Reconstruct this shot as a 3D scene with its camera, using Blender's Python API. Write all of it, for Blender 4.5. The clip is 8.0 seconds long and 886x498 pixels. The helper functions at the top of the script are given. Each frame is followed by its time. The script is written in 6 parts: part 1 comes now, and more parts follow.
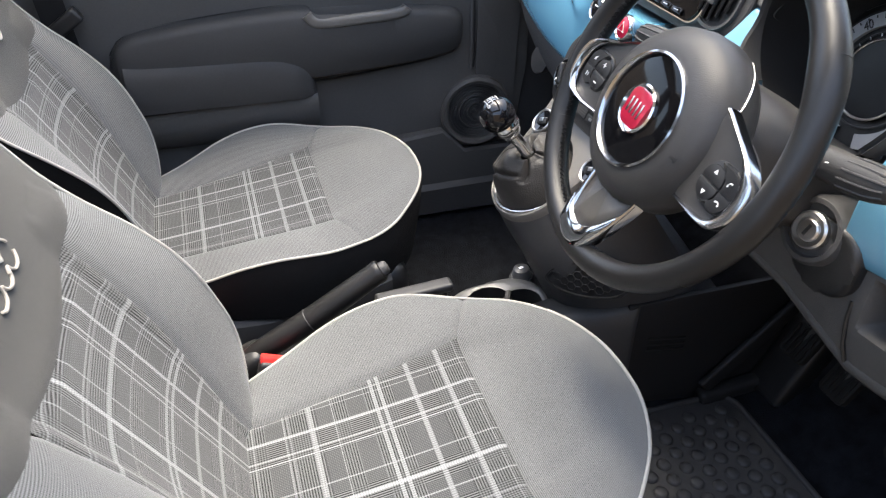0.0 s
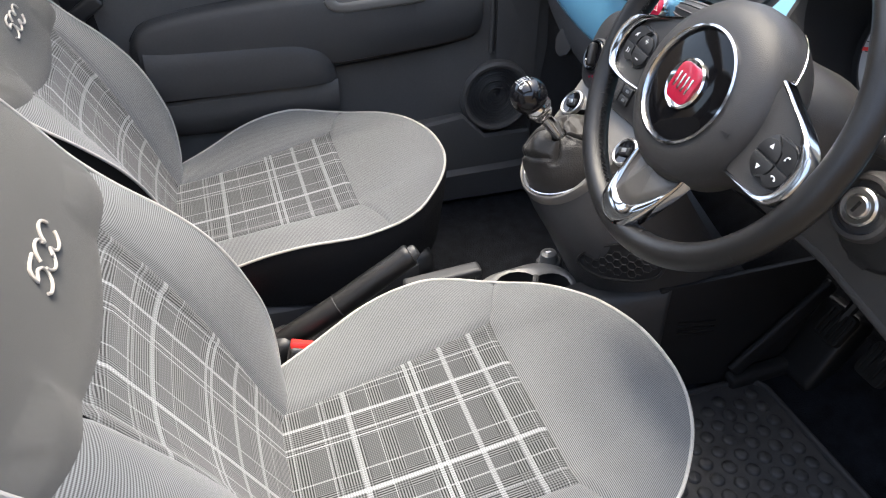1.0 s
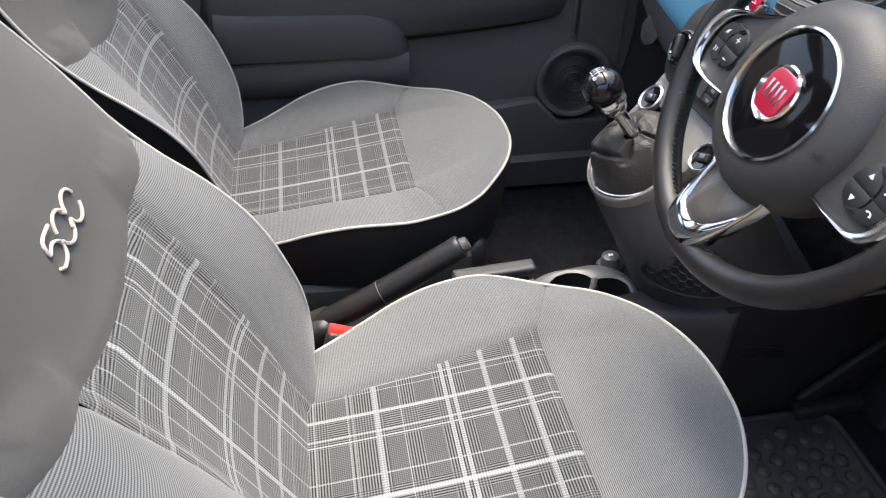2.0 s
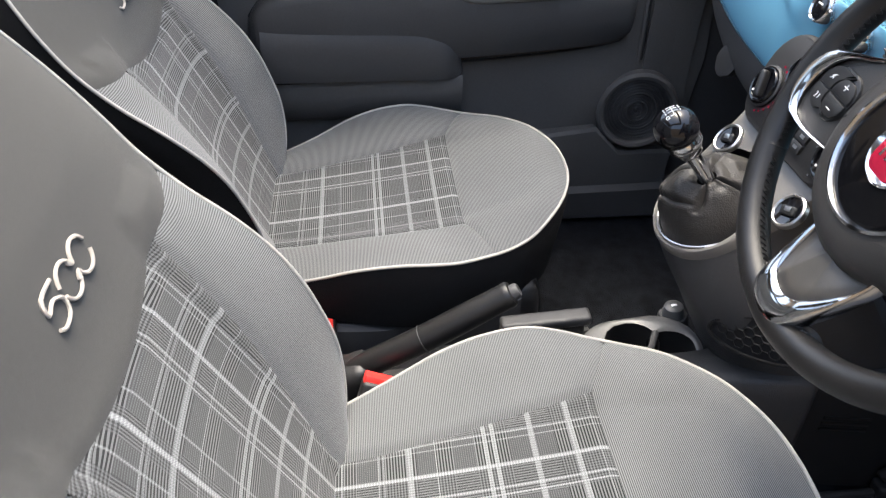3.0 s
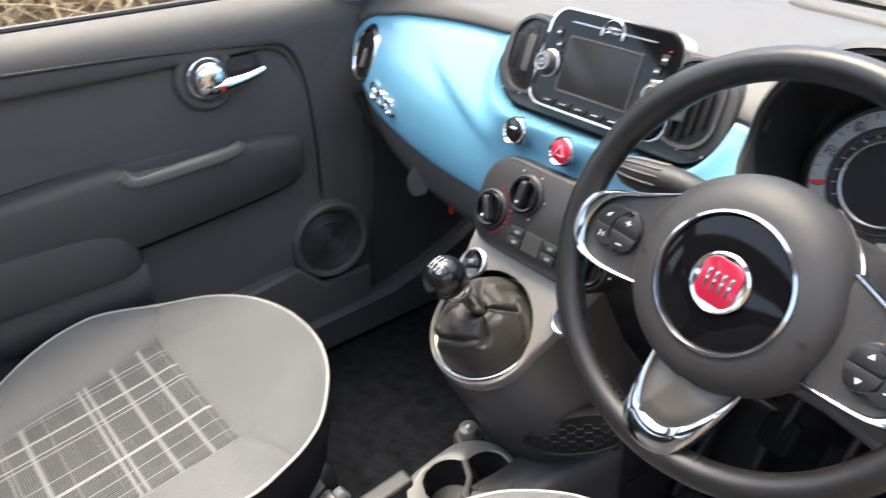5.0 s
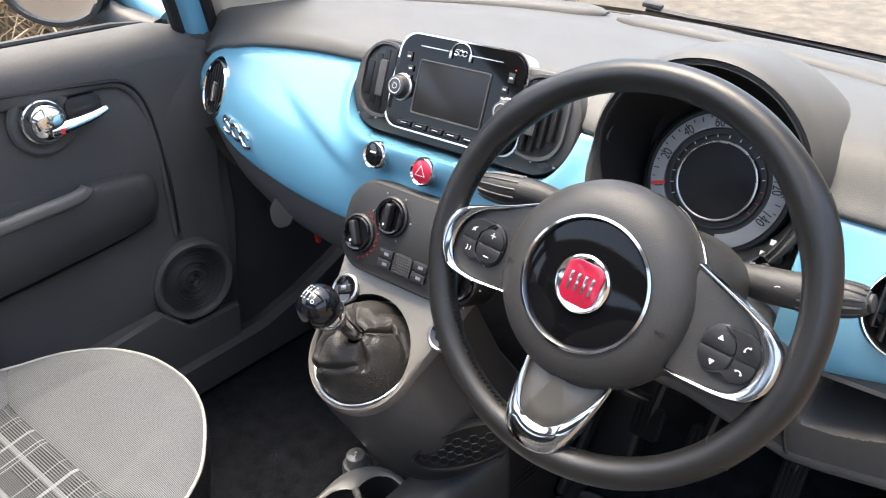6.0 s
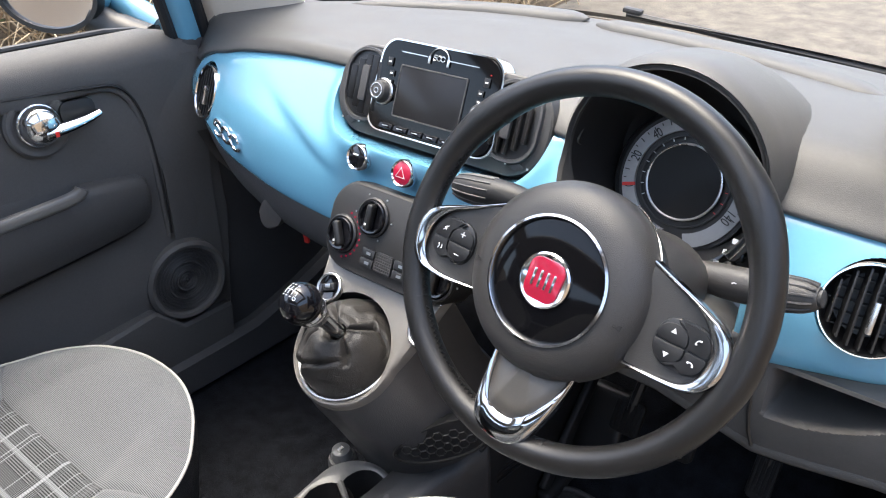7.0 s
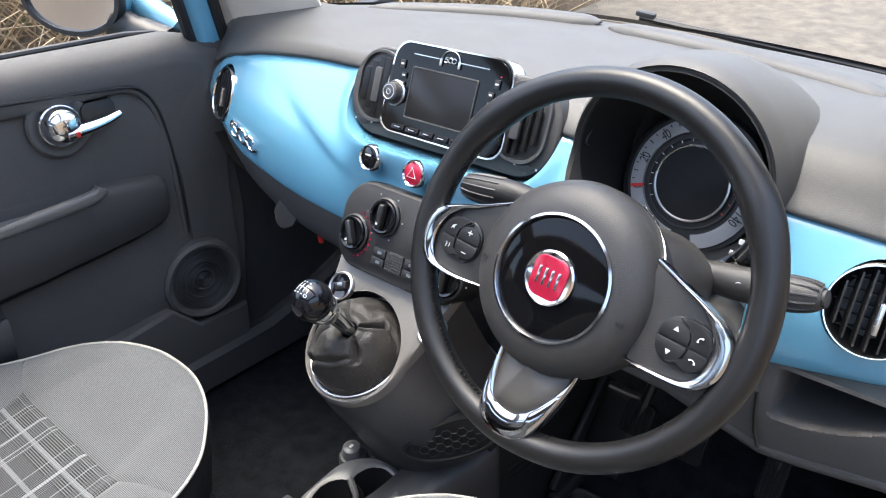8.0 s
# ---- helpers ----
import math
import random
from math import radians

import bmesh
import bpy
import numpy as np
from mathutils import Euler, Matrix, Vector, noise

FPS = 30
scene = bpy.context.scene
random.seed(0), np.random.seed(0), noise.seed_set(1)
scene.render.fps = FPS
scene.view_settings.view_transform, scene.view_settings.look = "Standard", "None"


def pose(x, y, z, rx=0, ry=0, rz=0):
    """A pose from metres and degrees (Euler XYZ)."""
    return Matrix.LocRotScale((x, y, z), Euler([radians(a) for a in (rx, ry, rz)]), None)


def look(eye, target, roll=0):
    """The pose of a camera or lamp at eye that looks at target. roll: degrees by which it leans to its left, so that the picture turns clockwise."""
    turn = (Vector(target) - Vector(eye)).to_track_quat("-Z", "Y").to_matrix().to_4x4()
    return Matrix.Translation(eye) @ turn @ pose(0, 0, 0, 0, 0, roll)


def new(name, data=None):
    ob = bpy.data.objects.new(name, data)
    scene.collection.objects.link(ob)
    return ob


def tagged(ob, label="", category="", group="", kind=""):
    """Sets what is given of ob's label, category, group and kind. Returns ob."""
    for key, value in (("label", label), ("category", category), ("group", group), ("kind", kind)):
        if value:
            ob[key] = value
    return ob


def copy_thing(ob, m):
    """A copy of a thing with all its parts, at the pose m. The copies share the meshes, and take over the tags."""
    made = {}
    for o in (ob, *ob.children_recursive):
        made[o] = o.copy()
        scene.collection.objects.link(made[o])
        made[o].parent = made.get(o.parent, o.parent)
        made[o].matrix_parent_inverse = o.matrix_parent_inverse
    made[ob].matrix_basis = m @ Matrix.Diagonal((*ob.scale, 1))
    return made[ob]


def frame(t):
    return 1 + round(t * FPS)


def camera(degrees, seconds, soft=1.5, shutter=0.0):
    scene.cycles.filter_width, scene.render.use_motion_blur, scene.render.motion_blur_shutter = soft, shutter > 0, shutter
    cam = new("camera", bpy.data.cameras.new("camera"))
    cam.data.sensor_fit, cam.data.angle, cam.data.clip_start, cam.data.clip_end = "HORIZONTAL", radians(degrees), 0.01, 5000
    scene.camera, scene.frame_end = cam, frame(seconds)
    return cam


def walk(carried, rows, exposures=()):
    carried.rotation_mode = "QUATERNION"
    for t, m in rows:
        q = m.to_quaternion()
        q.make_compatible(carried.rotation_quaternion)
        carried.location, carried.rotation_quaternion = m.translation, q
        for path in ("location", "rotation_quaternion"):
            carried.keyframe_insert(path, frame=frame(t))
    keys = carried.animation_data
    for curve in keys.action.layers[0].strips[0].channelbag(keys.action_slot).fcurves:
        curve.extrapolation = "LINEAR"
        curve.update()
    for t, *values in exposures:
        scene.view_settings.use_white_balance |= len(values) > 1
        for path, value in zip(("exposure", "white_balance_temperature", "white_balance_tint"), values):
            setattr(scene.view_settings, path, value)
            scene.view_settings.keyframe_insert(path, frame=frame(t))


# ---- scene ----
cam = camera(60.7, 8.0, soft=1.1, shutter=0.35)
PATH = [
    (0, (0.956, -0.418, 0.952), (-0.606, 0.093, -0.188), 1.1),
    (0.5, (0.942, -0.468, 0.948), (-0.603, 0.07, -0.202), 0.6),
    (1, (0.94, -0.459, 0.934), (-0.611, 0.043, -0.223), 0.6),
    (1.2, (0.929, -0.446, 0.929), (-0.631, 0.025, -0.231), 1.0),
    (2.3, (0.86, -0.406, 0.916), (-0.703, -0.146, -0.304), 1.9),
    (2.5, (0.843, -0.404, 0.91), (-0.733, -0.169, -0.297), 1.9),
    (3, (0.781, -0.4, 0.905), (-0.807, -0.207, -0.295), 1.6),
    (3.5, (0.718, -0.383, 0.91), (-0.887, -0.204, -0.271), 1.0),
    (4, (0.655, -0.4, 0.918), (-0.966, -0.158, -0.228), 0.8),
    (4.5, (0.606, -0.461, 0.932), (-0.954, 0.171, -0.149), 0.9),
    (5, (0.585, -0.526, 0.978), (-0.736, 0.579, -0.04), 0.0),
    (5.2, (0.582, -0.533, 0.989), (-0.65, 0.678, -0.017), -0.1),
    (6.3, (0.597, -0.534, 0.979), (-0.49, 0.844, 0.019), 0.5),
    (6.5, (0.606, -0.534, 0.986), (-0.478, 0.842, 0.021), 0.5),
    (7, (0.632, -0.536, 0.992), (-0.472, 0.831, 0.036), 0.2),
    (7.5, (0.655, -0.539, 0.995), (-0.473, 0.815, 0.049), -0.2),
    (8, (0.65, -0.539, 0.991), (-0.496, 0.801, 0.047), -0.1),
]
walk(cam, [(t, look(eye, target, roll)) for t, eye, target, roll in PATH], exposures=((0.0, 2.60, 6750, 6), (3.0, 2.50, 6700, 6), (3.5, 2.50, 6750, 6), (4.5, 2.82, 7000, 6), (5.2, 2.86, 7000, 6), (6.3, 2.76, 6850, 6), (8.0, 2.66, 6450, 6)))

# ---- world, sun and light ----
world = bpy.data.worlds.new("world")
scene.world = world
world.use_nodes = True
wn = world.node_tree.nodes
sky = wn.new("ShaderNodeTexSky")
sky.sky_type = "NISHITA"
sky.sun_disc = False
SUN_ELEVATION, SUN_TURN = radians(76), radians(-92)
sky.sun_elevation, sky.sun_rotation = SUN_ELEVATION, SUN_TURN
sky.dust_density, sky.air_density, sky.ozone_density = 4.0, 1.0, 1.0
wn["Background"].inputs["Strength"].default_value = 0.15
world.node_tree.links.new(sky.outputs["Color"], wn["Background"].inputs["Color"])
sun = new("sun", bpy.data.lights.new("sun", "SUN"))
sun.data.energy, sun.data.angle, sun.data.color = 0.55, radians(30), (1.0, 0.94, 0.86)
sun_from = Vector((math.sin(SUN_TURN) * math.cos(SUN_ELEVATION), math.cos(SUN_TURN) * math.cos(SUN_ELEVATION), math.sin(SUN_ELEVATION)))
sun.matrix_world = look(sun_from * 10, (0, 0, 0))


# ---- materials ----
def material(name, color, rough=0.5, metal=0.0, vary=0.15, scale=40.0, bump=0.0, bump_scale=600.0, coat=0.0, spec=0.5, rough_vary=0.1):
    """A surface whose colour and gloss vary at two scales, with fine relief."""
    m = bpy.data.materials.new(name)
    m.use_nodes = True
    n, l = m.node_tree.nodes, m.node_tree.links
    b = n["Principled BSDF"]
    b.inputs["Metallic"].default_value = metal
    b.inputs["Coat Weight"].default_value = coat
    b.inputs["Coat Roughness"].default_value = 0.05
    b.inputs["Specular IOR Level"].default_value = spec
    tc = n.new("ShaderNodeTexCoord")
    big = n.new("ShaderNodeTexNoise")
    big.inputs["Scale"].default_value, big.inputs["Detail"].default_value = scale * 0.2, 4
    fine = n.new("ShaderNodeTexNoise")
    fine.inputs["Scale"].default_value, fine.inputs["Detail"].default_value = scale * 6, 3
    add = n.new("ShaderNodeMath")
    add.operation = "MULTIPLY_ADD"
    add.inputs[1].default_value, add.inputs[2].default_value = 0.5, 0.0
    l.new(tc.outputs["Object"], big.inputs["Vector"])
    l.new(tc.outputs["Object"], fine.inputs["Vector"])
    l.new(fine.outputs["Fac"], add.inputs[0])
    mixer = n.new("ShaderNodeMath")
    mixer.operation = "MULTIPLY_ADD"
    mixer.inputs[1].default_value = 0.5
    l.new(big.outputs["Fac"], mixer.inputs[0])
    l.new(add.outputs[0], mixer.inputs[2])
    ramp = n.new("ShaderNodeMapRange")
    ramp.inputs["From Min"].default_value, ramp.inputs["From Max"].default_value = 0.3, 0.7
    ramp.inputs["To Min"].default_value, ramp.inputs["To Max"].default_value = 1 - vary, 1 + vary
    l.new(mixer.outputs[0], ramp.inputs["Value"])
    tint = n.new("ShaderNodeVectorMath")
    tint.operation = "SCALE"
    tint.inputs[0].default_value = color
    l.new(ramp.outputs["Result"], tint.inputs["Scale"])
    l.new(tint.outputs["Vector"], b.inputs["Base Color"])
    gloss = n.new("ShaderNodeMapRange")
    gloss.inputs["From Min"].default_value, gloss.inputs["From Max"].default_value = 0.3, 0.7
    gloss.inputs["To Min"].default_value, gloss.inputs["To Max"].default_value = max(0.02, rough - rough_vary * rough), min(1, rough + rough_vary * rough)
    l.new(big.outputs["Fac"], gloss.inputs["Value"])
    l.new(gloss.outputs["Result"], b.inputs["Roughness"])
    if bump:
        grain = n.new("ShaderNodeTexVoronoi")
        grain.inputs["Scale"].default_value = bump_scale
        l.new(tc.outputs["Object"], grain.inputs["Vector"])
        bp = n.new("ShaderNodeBump")
        bp.inputs["Strength"].default_value, bp.inputs["Distance"].default_value = bump, 0.001
        l.new(grain.outputs["Distance"], bp.inputs["Height"])
        l.new(bp.outputs["Normal"], b.inputs["Normal"])
    return m


def stops(ramp, pairs):
    """Fill a colour ramp with (place, grey) steps."""
    ramp.interpolation = "CONSTANT"
    e = ramp.elements
    while len(e) > 1:
        e.remove(e[-1])
    e[0].position, e[0].color = pairs[0][0], (*[pairs[0][1]] * 3, 1)
    for p, g in pairs[1:]:
        x = e.new(p)
        x.color = (g, g, g, 1)


def woven(name, plaid, rib=0.0021, light=0.166, dark=0.022, warm=(0.975, 1.0, 1.01)):
    """Seat cloth laid out by a UV map in metres: a plaid of pale lines on houndstooth, or plain ribs."""
    m = bpy.data.materials.new(name)
    m.use_nodes = True
    n, l = m.node_tree.nodes, m.node_tree.links
    b = n["Principled BSDF"]
    b.inputs["Roughness"].default_value = 0.85
    b.inputs["Sheen Weight"].default_value = 0.15
    b.inputs["Specular IOR Level"].default_value = 0.2
    uv = n.new("ShaderNodeUVMap")
    sep = n.new("ShaderNodeSeparateXYZ")
    l.new(uv.outputs["UV"], sep.inputs[0])

    def op(kind, a, c=0.0, d=0.0):
        x = n.new("ShaderNodeMath")
        x.operation = kind
        for i, v in enumerate((a, c, d)):
            if isinstance(v, (int, float)):
                x.inputs[i].default_value = v
            else:
                l.new(v, x.inputs[i])
        return x.outputs[0]

    def wave(axis, period):
        return op("MULTIPLY_ADD", op("SINE", op("MULTIPLY", axis, 2 * math.pi / period)), 0.5, 0.5)

    def steps(axis, period, pairs):
        f = op("FRACT", op("ADD", op("DIVIDE", axis, period), 10.0))
        r = n.new("ShaderNodeValToRGB")
        stops(r.color_ramp, pairs)
        l.new(f, r.inputs["Fac"])
        return r.outputs["Color"]

    def bands(axis, period, spans):
        pairs = [(0, 0.0)]
        for a, c, g in spans:
            pairs += [(a / period, g), (c / period, 0.0)]
        return steps(axis, period, pairs)

    def threads(axis, period, spans):
        """Pale lines, a little narrower than their pitch."""
        return bands(axis, period, [(a + 0.08 * (c - a), c - 0.08 * (c - a), g) for a, c, g in spans])

    u, v = sep.outputs["X"], sep.outputs["Y"]
    if plaid:
        fine = 0.0034
        zu = bands(u, 0.29, [(0.001, 0.034, 1), (0.074, 0.121, 1), (0.188, 0.216, 1), (0.250, 0.289, 1)])
        zv = bands(v, 0.33, [(0.001, 0.038, 1), (0.064, 0.108, 1), (0.130, 0.150, 1), (0.176, 0.216, 1), (0.270, 0.329, 1)])
        su = op("GREATER_THAN", wave(u, fine), 0.5)
        sv = op("GREATER_THAN", wave(v, fine), 0.5)
        both = op("MAXIMUM", op("ADD", zu, zv), 1.0)
        weave = op("DIVIDE", op("ADD", op("MULTIPLY", zu, su), op("MULTIPLY", zv, sv)), both)
        plain = op("MULTIPLY", op("SUBTRACT", 1.0, op("MINIMUM", op("ADD", zu, zv), 1.0)), op("MULTIPLY_ADD", op("MULTIPLY", wave(u, 0.0025), wave(v, 0.0025)), 0.75, 0.26))
        ground = op("MULTIPLY_ADD", op("ADD", weave, plain), 0.094, 0.008)
        lu = threads(u, 0.29, [(0.032, 0.0342, 0.7), (0.042, 0.0442, 0.7), (0.0745, 0.0800, 0.9), (0.106, 0.1088, 0.85), (0.1145, 0.1173, 0.85), (0.168, 0.1702, 0.6), (0.1965, 0.2045, 0.95), (0.232, 0.2342, 0.65), (0.262, 0.2642, 0.5)])
        lv = threads(v, 0.33, [(0.020, 0.0225, 0.4), (0.062, 0.0645, 0.6), (0.0685, 0.071, 0.5), (0.0955, 0.1035, 0.62), (0.129, 0.1315, 0.6), (0.1855, 0.1915, 0.66), (0.1965, 0.2025, 0.66), (0.2395, 0.2475, 0.6), (0.2865, 0.2945, 0.62), (0.316, 0.3185, 0.45)])
        lines = op("MAXIMUM", op("MULTIPLY", lu, op("MULTIPLY_ADD", sv, 0.35, 0.65)), op("MULTIPLY", lv, op("MULTIPLY_ADD", su, 0.45, 0.60)))
        twill = wave(op("ADD", u, v), 0.0026)
        pale = op("MULTIPLY_ADD", twill, 0.12, 0.175)
        value = op("ADD", op("MULTIPLY", ground, op("SUBTRACT", 1.0, lines)), op("MULTIPLY", lines, pale))
        relief = op("ADD", twill, weave)
    else:
        ribs = op("MULTIPLY_ADD", wave(op("ADD", v, u), rib * 0.9), 0.24, op("MULTIPLY", wave(u, rib), 0.76))
        value = op("MULTIPLY_ADD", ribs, light - dark, dark)
        relief = ribs
    stain = n.new("ShaderNodeTexNoise")
    stain.inputs["Scale"].default_value, stain.inputs["Detail"].default_value = 9.0, 5
    tc = n.new("ShaderNodeTexCoord")
    l.new(tc.outputs["Object"], stain.inputs["Vector"])
    value = op("MULTIPLY", value, op("MULTIPLY_ADD", stain.outputs["Fac"], 0.35, 0.83))
    col = n.new("ShaderNodeVectorMath")
    col.operation = "SCALE"
    col.inputs[0].default_value = warm
    l.new(value, col.inputs["Scale"])
    l.new(col.outputs["Vector"], b.inputs["Base Color"])
    bp = n.new("ShaderNodeBump")
    bp.inputs["Strength"].default_value, bp.inputs["Distance"].default_value = 0.25, 0.0005
    l.new(relief, bp.inputs["Height"])
    l.new(bp.outputs["Normal"], b.inputs["Normal"])
    return m


def clear(name, color=(1, 1, 1), rough=0.0):
    m = bpy.data.materials.new(name)
    m.use_nodes = True
    b = m.node_tree.nodes["Principled BSDF"]
    b.inputs["Base Color"].default_value = (*color, 1)
    b.inputs["Transmission Weight"].default_value = 1.0
    b.inputs["Roughness"].default_value = rough
    b.inputs["IOR"].default_value = 1.05
    return m


PLAID = woven("plaid_cloth", True)
RIBBED = woven("ribbed_cloth", False)
HEADCLOTH = material("grey_headrest_cloth", (0.046, 0.0455, 0.0430), 0.75, vary=0.08, scale=30, bump=0.25, bump_scale=1500, spec=0.25)
HEADCLOTH.node_tree.nodes["Principled BSDF"].inputs["Sheen Weight"].default_value = 0.07
PIPING = material("pale_piping", (0.30, 0.29, 0.265), 0.6, vary=0.1, bump=0.3, bump_scale=900)
THREAD = material("pale_thread", (0.42, 0.38, 0.33), 0.7, vary=0.12, scale=200, bump=0.6, bump_scale=1500)
SEATSIDE = material("black_seat_cloth", (0.009, 0.0085, 0.0085), 0.8, vary=0.2, bump=0.4, bump_scale=1200, spec=0.2)
ARMSKIN = material("dark_grey_armrest_plastic", (0.046, 0.0446, 0.0434), 0.52, vary=0.10, bump=0.3, bump_scale=900, spec=0.3)
PLASTIC = material("dark_grained_plastic", (0.039, 0.0385, 0.039), 0.52, vary=0.12, bump=0.25, bump_scale=700, spec=0.45)
DOORSKIN = material("grey_grained_door_plastic", (0.072, 0.0695, 0.0670), 0.55, vary=0.10, bump=0.3, bump_scale=900, spec=0.3)
BLACKPLASTIC = material("black_plastic", (0.009, 0.009, 0.0095), 0.45, vary=0.15, bump=0.15, bump_scale=900)
DASHSKIN = material("grey_dashboard_skin", (0.062, 0.0605, 0.058), 0.55, vary=0.08, bump=0.2, bump_scale=1100, spec=0.35)
GRIP = material("mid_grey_plastic", (0.021, 0.021, 0.022), 0.5, vary=0.08, bump=0.15, bump_scale=900)
LOBE = material("taupe_satin_plastic", (0.118, 0.110, 0.099), 0.40, vary=0.06, bump=0.1, bump_scale=1200)
LEATHER = material("black_leather", (0.0080, 0.0076, 0.0074), 0.36, vary=0.18, bump=0.12, bump_scale=1500, spec=0.42)
BOOT = material("worn_black_leather", (0.021, 0.019, 0.0168), 0.50, vary=0.22, bump=0.5, bump_scale=500, spec=0.38)
HUB = material("grey_airbag_skin", (0.027, 0.0255, 0.024), 0.45, vary=0.1, bump=0.25, bump_scale=1200, spec=0.5)
BLUE = material("pale_blue_gloss_paint", (0.104, 0.274, 0.388), 0.22, vary=0.03, coat=1.0, rough_vary=0.05)
# wheel chrome darkened to stand in for cabin reflections; also the smoked lever shaft
TRIMCHROME = material("darkened_chrome", (0.50, 0.50, 0.51), 0.13, metal=1.0, vary=0.04, rough_vary=0.5)
CHROME = material("chrome", (0.82, 0.82, 0.83), 0.10, metal=1.0, vary=0.03, rough_vary=0.4)
SATIN = material("satin_silver", (0.62, 0.61, 0.60), 0.28, metal=1.0, vary=0.04)
GLOSS = material("gloss_black", (0.004, 0.004, 0.005), 0.07, vary=0.1, coat=0.0, spec=0.5)
PIANO = material("piano_black", (0.003, 0.003, 0.0035), 0.06, vary=0.1, spec=0.20)
SCREEN = material("dark_screen", (0.012, 0.012, 0.013), 0.25, vary=0.05, spec=0.2)
RED = material("red_enamel", (0.30, 0.008, 0.03), 0.22, vary=0.08, coat=0.5)
REDPLASTIC = material("red_plastic", (0.62, 0.03, 0.025), 0.35, vary=0.06)
CARPET = material("black_carpet", (0.0080, 0.0088, 0.0110), 0.95, vary=1.0, scale=180, bump=1.0, bump_scale=420, spec=0.05)
RUBBER = material("black_rubber", (0.024, 0.024, 0.0255), 0.6, vary=0.25, bump=0.3, bump_scale=400)
WHITE = material("white_print", (0.75, 0.75, 0.75), 0.5, vary=0.02)
DIAL = material("silver_dial", (0.34, 0.34, 0.34), 0.4, vary=0.06)
ROOFCLOTH = material("pale_roof_lining", (0.55, 0.50, 0.43), 0.9, vary=0.05, bump=0.3, bump_scale=900)
ASPHALT = material("worn_asphalt", (0.108, 0.095, 0.076), 0.9, vary=0.7, scale=55, bump=0.9, bump_scale=70)
TWIG = material("dry_twigs", (0.33, 0.245, 0.145), 0.8, vary=0.4, scale=8)
LEAF = material("old_leaves", (0.10, 0.12, 0.04), 0.7, vary=0.5, scale=6)
EARTH = material("leaf_litter", (0.13, 0.095, 0.06), 0.95, vary=0.5, scale=10, bump=0.8, bump_scale=60)
# darker than the mat rubber, to stand in for shadow in the footwell
PEDALRUBBER = material("shadow_dark_pedal_rubber", (0.009, 0.0085, 0.008), 0.7, vary=0.3, bump=0.3, bump_scale=500, spec=0.2)
RUBBERKEY = material("black_key_rubber", (0.010, 0.010, 0.0105), 0.55, vary=0.1, bump=0.1, bump_scale=1500, spec=0.35)
SPOKESKIN = material("taupe_spoke_plastic", (0.060, 0.055, 0.048), 0.42, vary=0.08, bump=0.15, bump_scale=1200)
PANEL = material("dark_climate_plastic", (0.0125, 0.0122, 0.0122), 0.50, vary=0.10, bump=0.2, bump_scale=900, spec=0.38)
# base colour lifted to stand in for the sky's sheen on the tray top
TRAYTOP = material("sheen_lifted_tray_plastic", (0.080, 0.079, 0.077), 0.30, vary=0.12, bump=0.12, bump_scale=900, spec=0.55)
TRAY = material("dark_tray_plastic", (0.015, 0.015, 0.016), 0.55, vary=0.12, bump=0.2, bump_scale=800, spec=0.25)
GLASS = clear("clear_glass")


# ---- mesh helpers ----
def mesh_object(name, bm, mat, smooth=True):
    me = bpy.data.meshes.new(name)
    bmesh.ops.recalc_face_normals(bm, faces=bm.faces)
    bm.to_mesh(me)
    bm.free()
    me.materials.append(mat)
    if smooth:
        me.polygons.foreach_set("use_smooth", [p.loop_total < 7 for p in me.polygons])
        me.set_sharp_from_angle(angle=radians(40))
    return new(name, me)


def thicken(ob, depth, toward):
    """Give a sheet thickness on the side away from a direction."""
    md = ob.modifiers.new("thick", "SOLIDIFY")
    md.thickness = depth
    md.offset = -1 if ob.data.polygons[len(ob.data.polygons) // 2].normal.dot(Vector(toward)) > 0 else 1


def thing(name, at, label, category, group="", kind=""):
    ob = new(name)
    ob.empty_display_size = 0.05
    ob.location = at
    return tagged(ob, label, category, group, kind)


def top_of(ob):
    while ob.parent:
        ob = ob.parent
    return ob


def part(name, bm, mat, parent, label="", smooth=True):
    """Link a bmesh, built in world places, as one mesh under a thing or a part."""
    bm.transform(Matrix.Translation(-Vector(top_of(parent).location)))
    ob = mesh_object(name, bm, mat, smooth)
    ob.parent = parent
    return tagged(ob, label)


def single(name, bm, mat, label, category, at=(0, 0, 0), group="", kind="", smooth=True):
    bm.transform(Matrix.Translation(-Vector(at)))
    ob = mesh_object(name, bm, mat, smooth)
    ob.location = at
    return tagged(ob, label, category, group, kind)


def spline(points, per=8, closed=False):
    """Catmull-Rom curve through points."""
    p = [np.array(q, float) for q in points]
    n = len(p)
    out = []
    for i in range(n if closed else n - 1):
        a, b, c, d = (p[(i + k) % n] if closed else p[min(max(i + k, 0), n - 1)] for k in (-1, 0, 1, 2))
        for k in range(per):
            t = k / per
            out.append(0.5 * (2 * b + (c - a) * t + (2 * a - 5 * b + 4 * c - d) * t * t + (3 * b - a - 3 * c + d) * t ** 3))
    if not closed:
        out.append(p[-1])
    return out


def table(rows):
    """A smooth function through rows of (x, values...)."""
    s = np.array(spline(rows, 10))
    return lambda x: np.array([np.interp(x, s[:, 0], s[:, k]) for k in range(1, s.shape[1])])


